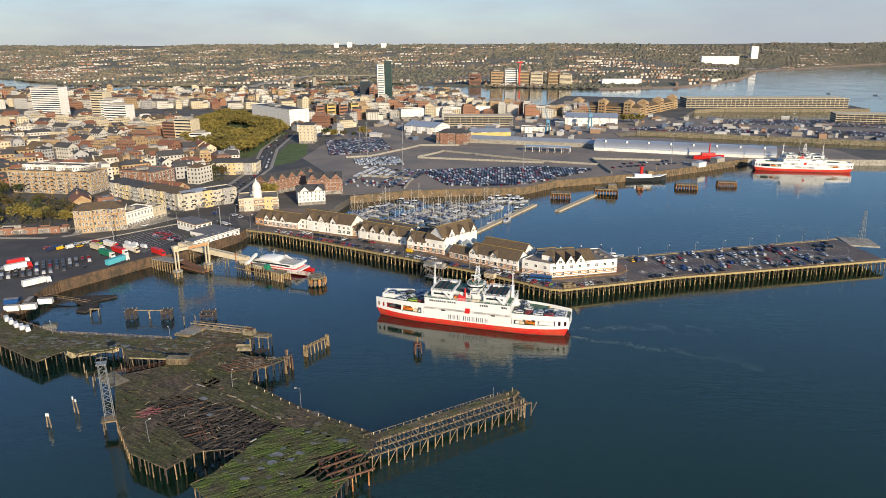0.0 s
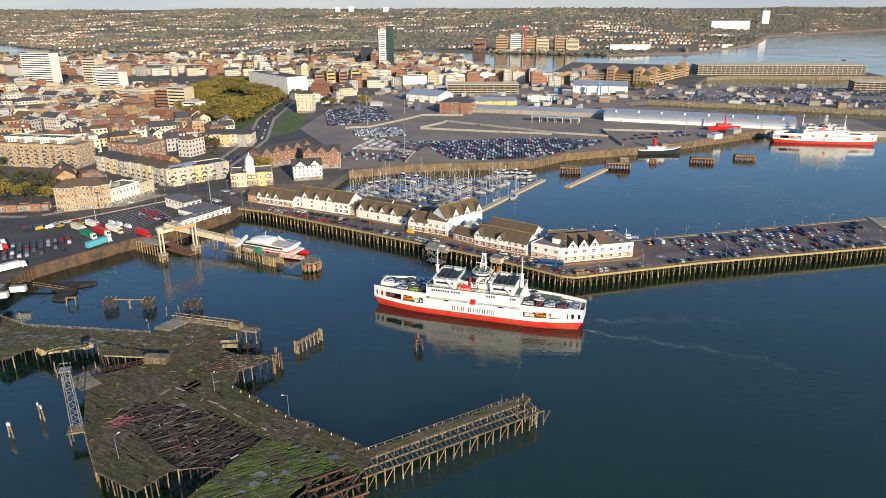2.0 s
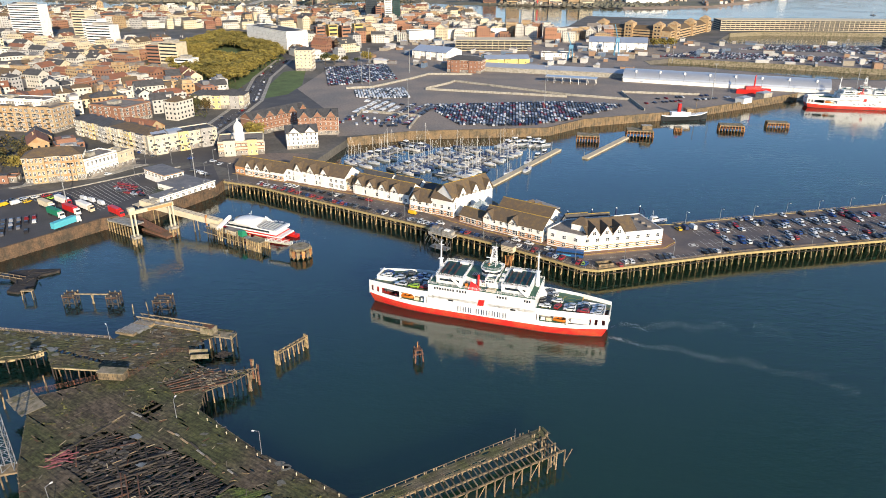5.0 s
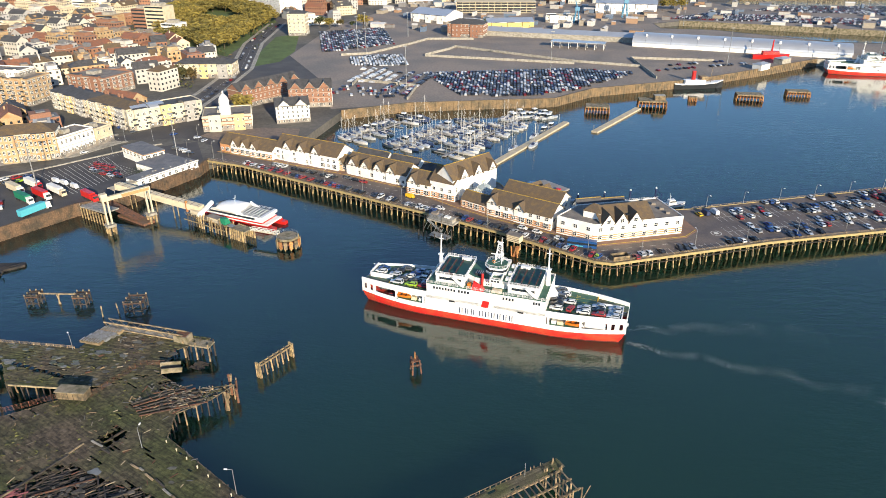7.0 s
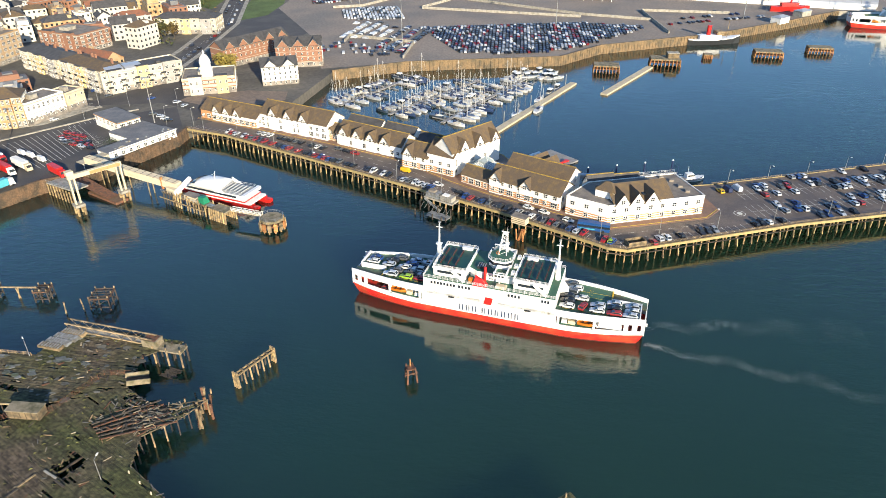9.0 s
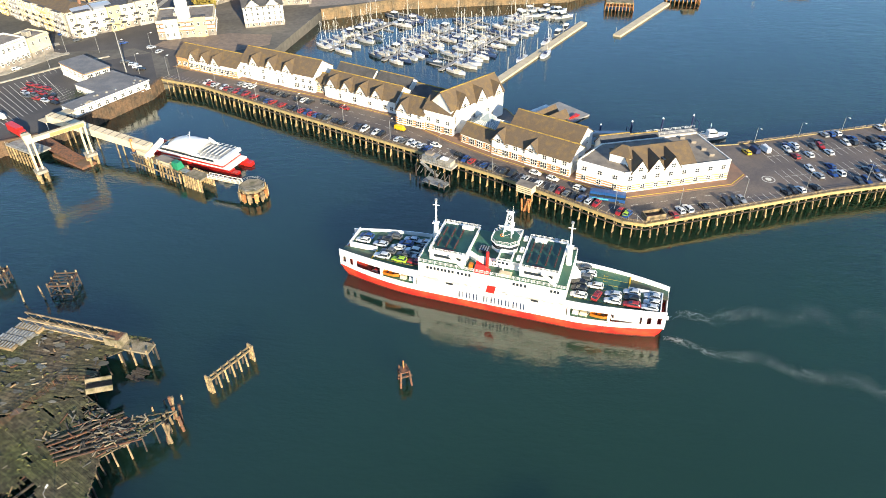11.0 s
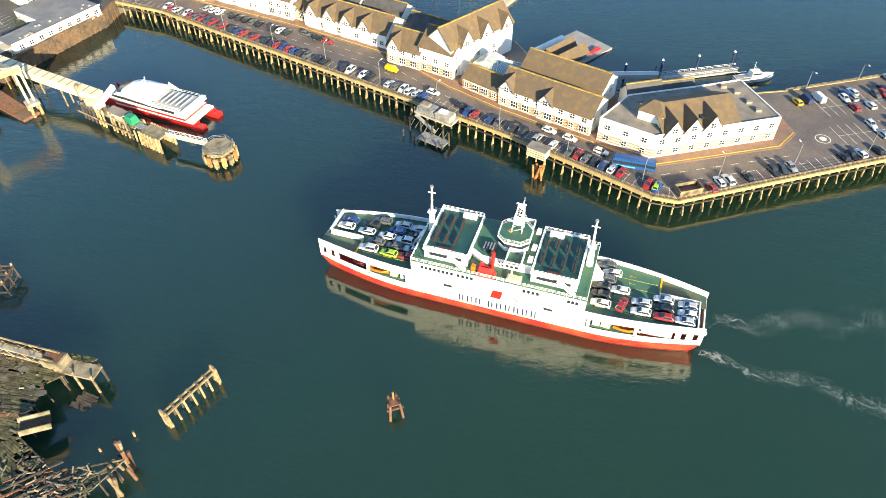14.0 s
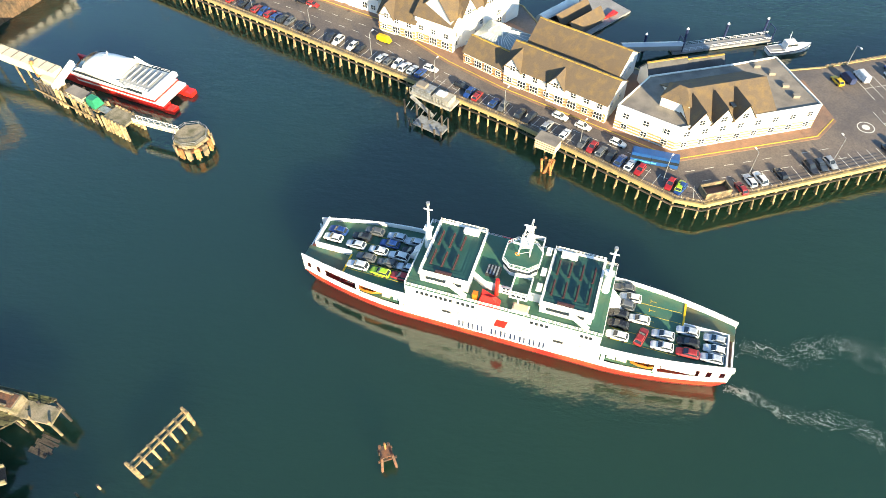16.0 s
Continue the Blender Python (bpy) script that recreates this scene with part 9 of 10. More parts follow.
def simple_building(x, y, w, d, h, ang, wall, roof_kind, roofmat, fl):
    """One town building: walls, roof and window rows; far ones are one mesh."""
    lab = WALLNAMES[wall] + (" building with pitched roof" if roof_kind else " building with flat roof") + " in the town"
    near = y < 600
    m = pose(x, y, DECK, 0, 0, ang)
    wl = Shape().box(-w / 2, w / 2, -d / 2, d / 2, 0, h)
    if roof_kind == 1:
        rs = Shape().hip(-w / 2, w / 2, -d / 2, d / 2, h, h + d * 0.26)
    elif roof_kind == 2:
        rs = Shape().gable(-w / 2, w / 2, -d / 2, d / 2, h, h + d * 0.33)
        for xx in (-w / 2 + 0.05, w / 2 - 0.05):
            wl.add([(xx - 0.04, -d / 2, h), (xx - 0.04, d / 2, h), (xx - 0.04, 0, h + d * 0.33), (xx + 0.04, -d / 2, h), (xx + 0.04, d / 2, h), (xx + 0.04, 0, h + d * 0.33)], [(0, 2, 1), (3, 4, 5), (0, 1, 4, 3), (1, 2, 5, 4), (2, 0, 3, 5)])
    else:
        rs = Shape().box(-w / 2 + 0.3, w / 2 - 0.3, -d / 2 + 0.3, d / 2 - 0.3, h, h + 0.15)
        wl.box(-w * 0.42, w * 0.25, -d * 0.36, d * 0.42, h + 0.15, h + (2.9 if rng.random() < 0.5 else 0.6))
        rs.box(-w * 0.2, w * 0.1, -d * 0.2, d * 0.2, h + 0.15, h + 3.6)
        if rng.random() < 0.5:
            rs.box(w * 0.2, w * 0.35, -d * 0.3, 0, h, h + 1.3)
    if roof_kind:
        for c in range(rng.randint(1, 3)):
            xx = rng.uniform(-w * 0.4, w * 0.4)
            wl.box(xx - 0.5, xx + 0.5, d * 0.1, d * 0.1 + 0.8, h, h + d * 0.33 + 1.0)
        if rng.random() < 0.5:
            xx = rng.uniform(-w * 0.3, w * 0.3)
            wl.box(xx - 1.2, xx + 1.2, -d * 0.38, 0, h, h + d * 0.22)
    else:
        for c in range(3):
            xx, yq, a = rng.uniform(-w * 0.4, w * 0.4), rng.uniform(-d * 0.35, d * 0.35), rng.uniform(0.4, 1.3)
            wl.box(xx - a, xx + a, yq - a, yq + a, h, h + rng.uniform(0.5, 1.6))
    if rng.random() < 0.45:
        ex = rng.uniform(4, 9)
        wl.box(w / 2, w / 2 + ex, -d * 0.3, d / 2, 0, h * 0.62)
        rs.hip(w / 2, w / 2 + ex, -d * 0.3, d / 2, h * 0.62, h * 0.62 + 1.8)
    ws = Shape()
    for side, span, off in ((0, w, -d / 2), (1, d, w / 2), (2, d, -w / 2)):
        k = max(2, int(span / 3.2))
        for f in range(fl):
            for i in range(k):
                xx = -span / 2 + (i + 0.5) * span / k
                zz = h * (f + 0.5) / fl
                ws.box(xx - 0.7, xx + 0.7, -0.06, 0.06, zz - 0.75, zz + 0.75, pose(0, off, 0) if side == 0 else pose(off, 0, 0, 0, 0, 90))
    if near:
        t = thing("town_building", lab, "building", at=m, group=CITYG)
        part("wall", wl, wall, t)
        part("roof", rs, roofmat, t)
        part("glazing", ws, GLASS, t, kind="stuff")
        return
    if y > 800:
        FARTOWN.setdefault(wall, Shape()).add(wl.v, wl.f, m)
        FARTOWN.setdefault(roofmat, Shape()).add(rs.v, rs.f, m)
        FARTOWN.setdefault(GLASS, Shape()).add(ws.v, ws.f, m)
        return
    n1, n2 = len(wl.f), len(rs.f)
    wl.add(rs.v, rs.f)
    wl.add(ws.v, ws.f)
    me = wl.mesh("town_building", wall)
    me.materials.append(roofmat)
    me.materials.append(GLASS)
    me.polygons.foreach_set("material_index", [0] * n1 + [1] * n2 + [2] * (len(wl.f) - n1 - n2))
    ob = new("town_building", me)
    ob.matrix_basis = m
    tagged(ob, lab, "building", CITYG)


JUNCTION = [(-214, 618), (-150, 560), (-84, 560), (-70, 720), (-100, 870), (-205, 880), (-205, 760)]
setting("junction", Shape().prism([(-180, 596), (-118, 598), (-108, 660), (-122, 704), (-152, 706), (-180, 664)], DECK, DECK + 0.028), ROADM, "dark asphalt road junction beside the park", "road")
for gy in range(0, 60):
    y0 = 425 + gy * (21 if gy < 30 else 28)
    sp = 24 if y0 < 900 else 33
    x = -0.72 * (y0 + 10) - 20
    while x < (-170 if y0 < 1090 else 60 - (y0 - 1090) * 0.2):
        x += sp * rng.uniform(0.8, 1.2)
        px, py = x + rng.uniform(-4, 4), y0 + rng.uniform(-4, 4)
        if py > 1660 or inside(PARK, (px, py)) or inside(PORT, (px, py)) or any((px - a) ** 2 + (py - b) ** 2 < r * r for a, b, r in TAKEN):
            continue
        if any((Vector((px, py)) - Vector(q)).length < 22 for q in ((-182, 520), (-182, 560), (-184, 600), (-184, 640), (-192, 680), (-200, 720), (-208, 760), (-212, 800), (-215, 830), (-222, 900))) or px > -150 and py < 1050 or py < 440 and px > -420:
            continue
        if inside(JUNCTION, (px, py)) or px < -290 and py < 522 or rng.random() < 0.12:
            continue
        w, d = rng.uniform(12, 27), rng.uniform(9, 14.5)
        h = rng.choice((7, 8, 9.5, 9.5, 11, 12.5, 14)) + (rng.choice((0, 0, 3, 6)) if py > 900 else 0)
        wall = rng.choice(WALLS)
        kind = rng.choice((0, 0, 0, 1, 2, 2))
        simple_building(px, py, w, d, h, (-22 if noise.noise((px * 0.006, py * 0.006, 2)) > 0 else 34) + rng.choice((0, 0, 90)) + rng.uniform(-4, 4), wall, kind, rng.choice((FLATROOF, PALEROOF, STEELROOF)) if kind == 0 else rng.choice((ROOF, SLATE, SLATE, REDTILE)), max(2, int(h / 3.2)))

QUARTER = [(-225, 1040), (-150, 1062), (-60, 1085), (90, 1100), (190, 1075), (235, 1170), (95, 1222), (22, 1236), (4, 1310), (-60, 1400), (-225, 1400)]
for gy in range(17):
    for gx in range(18):
        px, py = -218 + gx * 26 + (gy % 2) * 11 + rng.uniform(-4, 4), 1048 + gy * 22 + rng.uniform(-3, 3)
        if not inside(QUARTER, (px, py)) or rng.random() < 0.1 or (px + 138) ** 2 + (py - 1332) ** 2 < 900 or (abs(px + 5) < 75 and py < 1085):
            continue
        simple_building(px, py, rng.uniform(14, 24), rng.uniform(10, 15), rng.choice((9, 12, 14, 17, 20)), rng.choice((-14, 8, 76)) + rng.uniform(-4, 4), rng.choice((TWHITE, TWHITE, CREAM, ORBRICK, YBRICK)), rng.choice((0, 0, 0, 2)), rng.choice((PALEROOF, FLATROOF, SLATE)), rng.randint(3, 6))

for mt, sh in FARTOWN.items():
    tagged(part("far_town", sh, mt), "mass of far town buildings, " + mt.name.replace("_", " "), "buildings", kind="stuff")

# ---------- the port ----------
pc, pr = Shape(), Shape()
for k in range(230):
    x, y = rng.uniform(-120, 520), rng.uniform(830, 1120)
    if not inside(PORT, (x, y)) or any((x - a) ** 2 + (y - b) ** 2 < 900 for a, b in ((-45, 915), (50, 860), (110, 912), (195, 995), (0, 1110))):
        continue
    w, d, h = rng.uniform(3, 16), rng.uniform(2.5, 9), rng.uniform(2.2, 6)
    m = pose(x, y, DECK, 0, 0, rng.choice((-20, 70)) + rng.gauss(0, 3))
    pc.box(-w / 2, w / 2, -d / 2, d / 2, 0, h, m)
    if rng.random() < 0.5:
        pr.gable(-w / 2, w / 2, -d / 2, d / 2, h, h + 1.2, m=m)
    else:
        pr.box(-w / 2, w / 2, -d / 2, d / 2, h, h + 0.2, m)
tagged(part("port_huts", pc, palette("hut_walls", [(0.4, 0.38, 0.34), (0.3, 0.26, 0.2), (0.5, 0.48, 0.44), (0.2, 0.19, 0.18), (0.32, 0.2, 0.12), (0.12, 0.16, 0.22)], 0.85, island=True)), "small sheds, stores and containers across the port", "sheds", kind="stuff")
tagged(part("port_hut_roofs", pr, palette("hut_roofs", [(0.3, 0.28, 0.26), (0.16, 0.15, 0.15), (0.45, 0.43, 0.4), (0.24, 0.16, 0.1), (0.5, 0.5, 0.5)], 0.8, island=True)), "grey and white roofs of the port sheds", "roofs", kind="stuff")

sv = thing("terminal_shed", "long barrel-roofed aluminium terminal shed", "shed", at=frame_of((156, 752), (330, 690), DECK)[0])
L_ = 185
part("roof", Shape().loft([[(x, 14 + 15 * math.cos(a), 3.5 + 7.5 * math.sin(a)) for a in [math.pi * k / 12 for k in range(13)]] for x in (0, L_)]), SILVERROOF, sv, smooth=False)
part("wall", Shape().box(0.5, L_ - 0.5, -0.5, 28.5, 0, 3.6), WHITE, sv)
for k in range(8):
    part("roof_vent", Shape().rod((12 + k * 23, 5, 9), (12 + k * 23, 5, 11.2), 1.0, 8), WHITE, sv)
    part("roof_rib", Shape().loft([[(12 + k * 23 + o, 14 + 15.1 * math.cos(a), 3.5 + 7.6 * math.sin(a)) for a in [math.pi * j / 12 for j in range(13)]] for o in (-0.15, 0.15)]), STEEL, sv)
sh2 = thing("low_shed", "long low grey shed with pale roof", "shed", at=frame_of((20, 812), (160, 770), DECK)[0])
part("wall", Shape().box(0, 146, 0, 18, 0, 5), CONC, sh2)
part("roof", Shape().gable(0, 146, 0, 18, 5, 8, over=0.5), SILVERROOF, sh2)
cn = thing("open_canopy", "open flat-roofed vehicle canopy on white posts", "canopy", at=frame_of((78, 742), (124, 728), DECK)[0])
part("roof", Shape().box(0, 50, 0, 12, 5.6, 6.2), SILVERROOF, cn)
for k in range(7):
    for yy in (0.6, 11.4):
        part("post", Shape().rod((1 + k * 8, yy, 0), (1 + k * 8, yy, 5.6), 0.25, 6), WHITE, cn)
town_house("white_warehouse", "large white warehouse with pitched pale roof", (-66, 916), (-24, 888), 34, 9, WHITE, "gable", SILVERROOF, 5, 1, 9, cat="warehouse")
town_house("yellow_warehouse", "yellow warehouse with pale roof", (22, 846), (72, 852), 26, 8, mat("yellow_cladding", (0.62, 0.5, 0.16), 0.7), "gable", SILVERROOF, 3, 1, 9, cat="warehouse")
town_house("brick_office", "old red-brick port office", (-20, 806), (16, 796), 20, 13, BRICK, "hip", SLATE, 4, 3, 4)
town_house("white_long_block", "long white flat-roofed block", (-82, 1078), (60, 1128), 20, 15, WHITE, "flat", FLATROOF, 0, 4, 12)
town_house("white_hall", "white flat-roofed hall near the docks", (90, 905), (128, 900), 20, 7, WHITE, "flat", FLATROOF, 0, 2, 6)
town_house("white_dock_shed", "white dock shed with curved pale roof", (160, 985), (232, 970), 40, 12, WHITE, "gable", SILVERROOF, 5, 1, 9, cat="shed")


def car_deck(name, label, a, b, depth, levels, z=DECK, cars=True):
    m, n = frame_of(a, b, z)
    t = thing(name, label, "car park", at=m)
    for k in range(levels + 1):
        part("floor_slab", Shape().box(0, n, 0, depth, k * 3.2, k * 3.2 + 0.7), CREAM, t)
        if k < levels:
            # Solid near-black block stands in for the shade inside each open storey.
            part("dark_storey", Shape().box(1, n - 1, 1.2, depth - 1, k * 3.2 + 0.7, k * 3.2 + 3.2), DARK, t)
    for k in range(int(n / 8)):
        part("column", Shape().box(k * 8, k * 8 + 0.5, 0, 0.5, 0, levels * 3.2), CREAM, t)
    sh = Shape()
    for k in range(int(n / 2.6)):
        for r in range(int(depth / 6)):
            if rng.random() < 0.85:
                low_car(sh, m @ pose(k * 2.6 + 1.3, r * 6 + 3, levels * 3.2 + 0.7, 0, 0, 90))
    part("parked_cars", sh, CARSTUFF, t, kind="stuff")
    return t


def low_car(sh, m, l=4.3, w=1.8):
    """Body and cabin in one loose piece."""
    sh.add([tuple(m @ Vector(p)) for p in ((-l / 2, -w / 2, 0.2), (l / 2, -w / 2, 0.2), (l / 2, w / 2, 0.2), (-l / 2, w / 2, 0.2),
                                           (-l / 2, -w / 2, 0.9), (l / 2, -w / 2, 0.8), (l / 2, w / 2, 0.8), (-l / 2, w / 2, 0.9),
                                           (-l * 0.36, -w * 0.4, 1.45), (l * 0.08, -w * 0.4, 1.45), (l * 0.08, w * 0.4, 1.45), (-l * 0.36, w * 0.4, 1.45))],
           [(0, 1, 5, 4), (1, 2, 6, 5), (2, 3, 7, 6), (3, 0, 4, 7), (4, 5, 9, 8), (5, 6, 10, 9), (6, 7, 11, 10), (7, 4, 8, 11), (8, 9, 10, 11)])


car_deck("multi_storey_car_park", "long five-level vehicle storage deck full of cars", (424, 1264), (713, 1256), 46, 5)
car_deck("multi_storey_car_park", "four-level vehicle storage deck with cars on top", (-14, 985), (86, 985), 36, 4)
car_deck("multi_storey_car_park", "vehicle storage deck on the dock edge", (560, 1012), (690, 975), 40, 4)
for a, b in (((200, 1188), (296, 1118)), ((300, 1112), (408, 1262))):
    m, n = frame_of(a, b, DECK)
    fl3 = thing("dock_flats", "yellow-brick apartment block with hipped turrets beside the docks", "apartment block", at=m)
    part("wall", Shape().box(0, n, 0, 20, 0, 13), YBRICK, fl3)
    part("roof", Shape().hip(0, n, 0, 20, 13, 18.5), ROOF, fl3)
    for f in range(3):
        part("window_band", Shape().box(3, n - 3, -0.1, 0.1, f * 3.9 + 1.6, f * 3.9 + 3.0), GLASS, fl3)
    for q in (0.12, 0.5, 0.88):
        x = q * n
        part("turret", Shape().box(x - 6.5, x + 6.5, -3, 12, 0, 21), YBRICK, fl3)
        part("turret_roof", Shape().hip(x - 6.5, x + 6.5, -3, 12, 21, 25.5), YBRICK, fl3)
        for f in range(4):
            part("window", Shape().box(x - 4, x - 1, -3.1, -2.9, f * 4.8 + 2, f * 4.8 + 4).box(x + 1, x + 4, -3.1, -2.9, f * 4.8 + 2, f * 4.8 + 4), GLASS, fl3)

# fields of parked cars
fields, pale = Shape(), Shape()


def car_field(poly, ang, dx, dy, dens, sh=fields):
    d = Vector((math.cos(radians(ang)), math.sin(radians(ang))))
    n = Vector((-d.y, d.x))
    hs = [Vector(p).dot(n) for p in poly]
    h, row = min(hs), 0
    while h < max(hs):
        for s0, s1 in crossings(poly, n * h, d):
            s = s0 + 1
            while s < s1 - 1:
                if rng.random() < dens:
                    p = n * h + d * s
                    low_car(sh, pose(p.x, p.y, DECK + 0.04, 0, 0, ang + 90 + rng.choice((0, 180))))
                s += dx
        row += 1
        h += dy


car_field([(-131, 712), (-68, 760), (-92, 858), (-157, 828)], 26, 2.5, 5.4, 0.95)
car_field([(-36, 630), (84, 646), (136, 632), (76, 570), (40, 552), (-4, 556)], 8, 2.5, 5.2, 0.95)
car_field([(-60, 560), (-42, 553), (-20, 610), (-52, 640)], 75, 2.7, 9, 0.8)
car_field([(-88, 596), (-46, 588), (-62, 645), (-84, 645)], 74, 2.6, 8.5, 0.85, pale)
car_field([(-100, 560), (-48, 542), (-44, 576), (-98, 586)], 12, 2.7, 9, 0.6)
car_field([(-103, 692), (-95, 654), (-46, 656), (-57, 706)], 10, 2.5, 5.2, 0.92, pale)
car_field([(232, 934), (486, 876), (690, 800), (690, 870), (500, 925), (300, 985)], -17, 2.7, 6.5, 0.85)
car_field([(360, 1008), (640, 935), (690, 960), (560, 1045), (420, 1055)], -14, 2.8, 7, 0.75)
car_field([(145, 640), (172, 632), (240, 668), (200, 690)], 20, 2.8, 14, 0.5)
for k in range(60):
    r, c = k // 15, k % 15
    if rng.random() < 0.8:
        low_car(fields, pose(-234 + c * 2.8 - r * 3.2, 317 + c * 1.5 + r * 5.4, DECK + 0.03, 0, 0, 118))
for pts, off in (([(-420, 403), (-250, 404), (-195, 452)], 4.5), ([(-183, 500), (-182, 560), (-184, 640), (-208, 760), (-218, 890)], 4), ([(-183, 500), (-182, 560), (-184, 640), (-208, 760), (-218, 890)], -4)):
    for p, d in along(inset(pts, off), 9):
        if rng.random() < 0.6:
            low_car(fields, pose(p.x, p.y, DECK + 0.04, 0, 0, math.degrees(math.atan2(d.y, d.x))))
tagged(part("pale_parked_cars", pale, palette("pale_car_paint", [(0.55, 0.55, 0.54), (0.4, 0.41, 0.43), (0.6, 0.6, 0.58), (0.2, 0.21, 0.22), (0.5, 0.52, 0.55), (0.04, 0.045, 0.05)], 0.3, 0.2, island=True)), "rows of white and silver cars parked on the port tarmac", "cars", kind="stuff")
tagged(part("parked_cars", fields, CARSTUFF), "dense fields of new cars parked on the port tarmac", "cars", kind="stuff")
walls = Shape()
for pts in ([(-37, 702), (-16, 731), (-11, 744), (93, 674), (142, 655)], [(-37, 698), (90, 666)], [(-84, 585), (-83, 600), (-36, 582), (-40, 542)], [(-112, 700), (-88, 707), (-53, 760), (-39, 786), (7, 787)], [(145, 612), (142, 690), (210, 680)]):
    for a, b in zip(pts, pts[1:]):
        m, n = frame_of(a, b, DECK)
        walls.box(0, n, -0.4, 0.4, 0, 2.0, m)
setting("port_walls", walls, CONC, "low pale concrete walls dividing the port yard", "wall")
for x, y, h in ((-43, 572, 30), (66, 628, 32), (-92, 719, 34), (-100, 722, 30), (214, 660, 30), (352, 690, 26), (-152, 422, 22), (-197, 370, 24), (420, 850, 30), (560, 800, 30), (240, 880, 26), (-60, 800, 24)):
    t = thing("light_mast", "tall slim grey floodlight mast", "light mast", at=pose(x, y, DECK), group="floodlight masts")
    part("pole", Shape().rod((0, 0, 0), (0, 0, h), 0.35, 8, 0.16), STEEL, t)
    part("lamp_ring", Shape().box(-1.4, 1.4, -0.5, 0.5, h, h + 0.5), STEEL, t)

# tug at the quay, floating crane boat, moored small craft
tg = thing("steam_tug", "black-hulled old ship with a red funnel at the quay", "ship", at=frame_of((155, 600), (194, 606.5), 0)[0])
part("hull", Shape().loft([[(x, -w, 3.2 + c), (x, w, 3.2 + c), (x, w * 0.6, -1), (x, -w * 0.6, -1)] for x, w, c in ((0, 2.2, 0.6), (5, 3.8, 0.2), (20, 4.2, 0), (32, 3.2, 0.6), (39, 0.3, 1.8))]), DARK, tg, "black steel hull")
part("deck_line", Shape().loft([[(x, -w, 3.25 + c), (x, w, 3.25 + c), (x, w, 3.9 + c), (x, -w, 3.9 + c)] for x, w, c in ((0, 2.2, 0.6), (5, 3.85, 0.2), (20, 4.25, 0), (32, 3.25, 0.6), (39, 0.3, 1.8))]), SHIPWHITE, tg)
part("deckhouse", Shape().box(8, 24, -2.6, 2.6, 3.9, 6.6), SHIPWHITE, tg)
part("bridge", Shape().box(20, 25, -3.2, 3.2, 6.6, 9), PALEWOOD, tg)
part("funnel", Shape().rod((15, 0, 6.6), (15, 0, 13), 1.5, 12), RED, tg)
part("mast", Shape().rod((29, 0, 4), (29, 0, 16), 0.2, 6), PALEWOOD, tg)
lv = thing("lightship", "small red light vessel with lattice tower beside the shed", "ship", at=pose(262, 692, DECK + 1, 0, 0, 4))
part("hull", Shape().loft([[(x, -w, 3), (x, w, 3), (x, w * 0.6, -1), (x, -w * 0.6, -1)] for x, w in ((-16, 1), (-10, 3.4), (8, 3.4), (16, 0.4))]), RED, lv)
part("deckhouse", Shape().box(-8, 6, -2, 2, 3, 5.4), RED, lv)
part("light_tower", Shape().rod((0, 0, 5), (0, 0, 15), 0.8, 8, 0.5), RED, lv)
for a, b, mt in (((236, 640), (252, 652), WHITE), ((262, 664), (280, 676), CONC)):
    k = thing("quay_cabin", "pale quayside cabin with hipped roof", "cabin", at=frame_of(a, b, DECK)[0])
    part("wall", Shape().box(0, 12, 2, 10, 0, 4.5), mt, k)
    part("roof", Shape().hip(0, 12, 2, 10, 4.5, 6), SILVERROOF, k)
for x, y, h in ((124, 896, 26), (189, 948, 30)):
    k = thing("dock_crane", "light blue dockside crane", "crane", at=pose(x, y, DECK))
    for sx in (-3, 3):
        for sy in (-3, 3):
            part("leg", Shape().rod((sx, sy, 0), (sx * 0.4, sy * 0.4, h * 0.55), 0.5, 5), CRANEBLUE, k)
    part("cabin", Shape().box(-2.5, 2.5, -2, 2, h * 0.55, h * 0.7), CRANEBLUE, k)
    part("jib", Shape().rod((0, 0, h * 0.65), (-5, 0, h * 1.25), 0.6, 5), CRANEBLUE, k)
for i in range(16):
    x = 900 + i * 62 + rng.uniform(-20, 20)
    tagged(copy_thing(Y2, pose(x, 1500 + rng.uniform(-80, 200), 0, 0, 0, rng.uniform(0, 180))), "yacht on a far river mooring", group="yachts on river moorings")
for i in range(10):
    tagged(copy_thing(Y2, pose(rng.uniform(25, 92), rng.uniform(1270, 1480), 0, 0, 0, rng.uniform(0, 180))), "yacht in the far dock marina", group="yachts in the far dock")

# ---------- trees ----------
def leaf_clump(sh, c, r, n, flat=0.8):
    """A loose cloud of small leaf faces round a centre."""
    for _ in range(n):
        a, b = rng.uniform(0, 6.283), math.acos(rng.uniform(-0.7, 1))
        rr = r * rng.uniform(0.65, 1.08)
        p = Vector((c[0] + rr * math.sin(b) * math.cos(a), c[1] + rr * math.sin(b) * math.sin(a), c[2] + rr * flat * math.cos(b)))
        s = r * rng.uniform(0.13, 0.27)
        u = Vector((rng.gauss(0, 1), rng.gauss(0, 1), rng.gauss(0, 0.5))).normalized() * s
        v = Vector((rng.gauss(0, 1), rng.gauss(0, 1), rng.gauss(0, 0.5))).normalized() * s
        sh.add([p - u, p + v, p + u, p - v * 0.8], [(0, 1, 2, 3)])


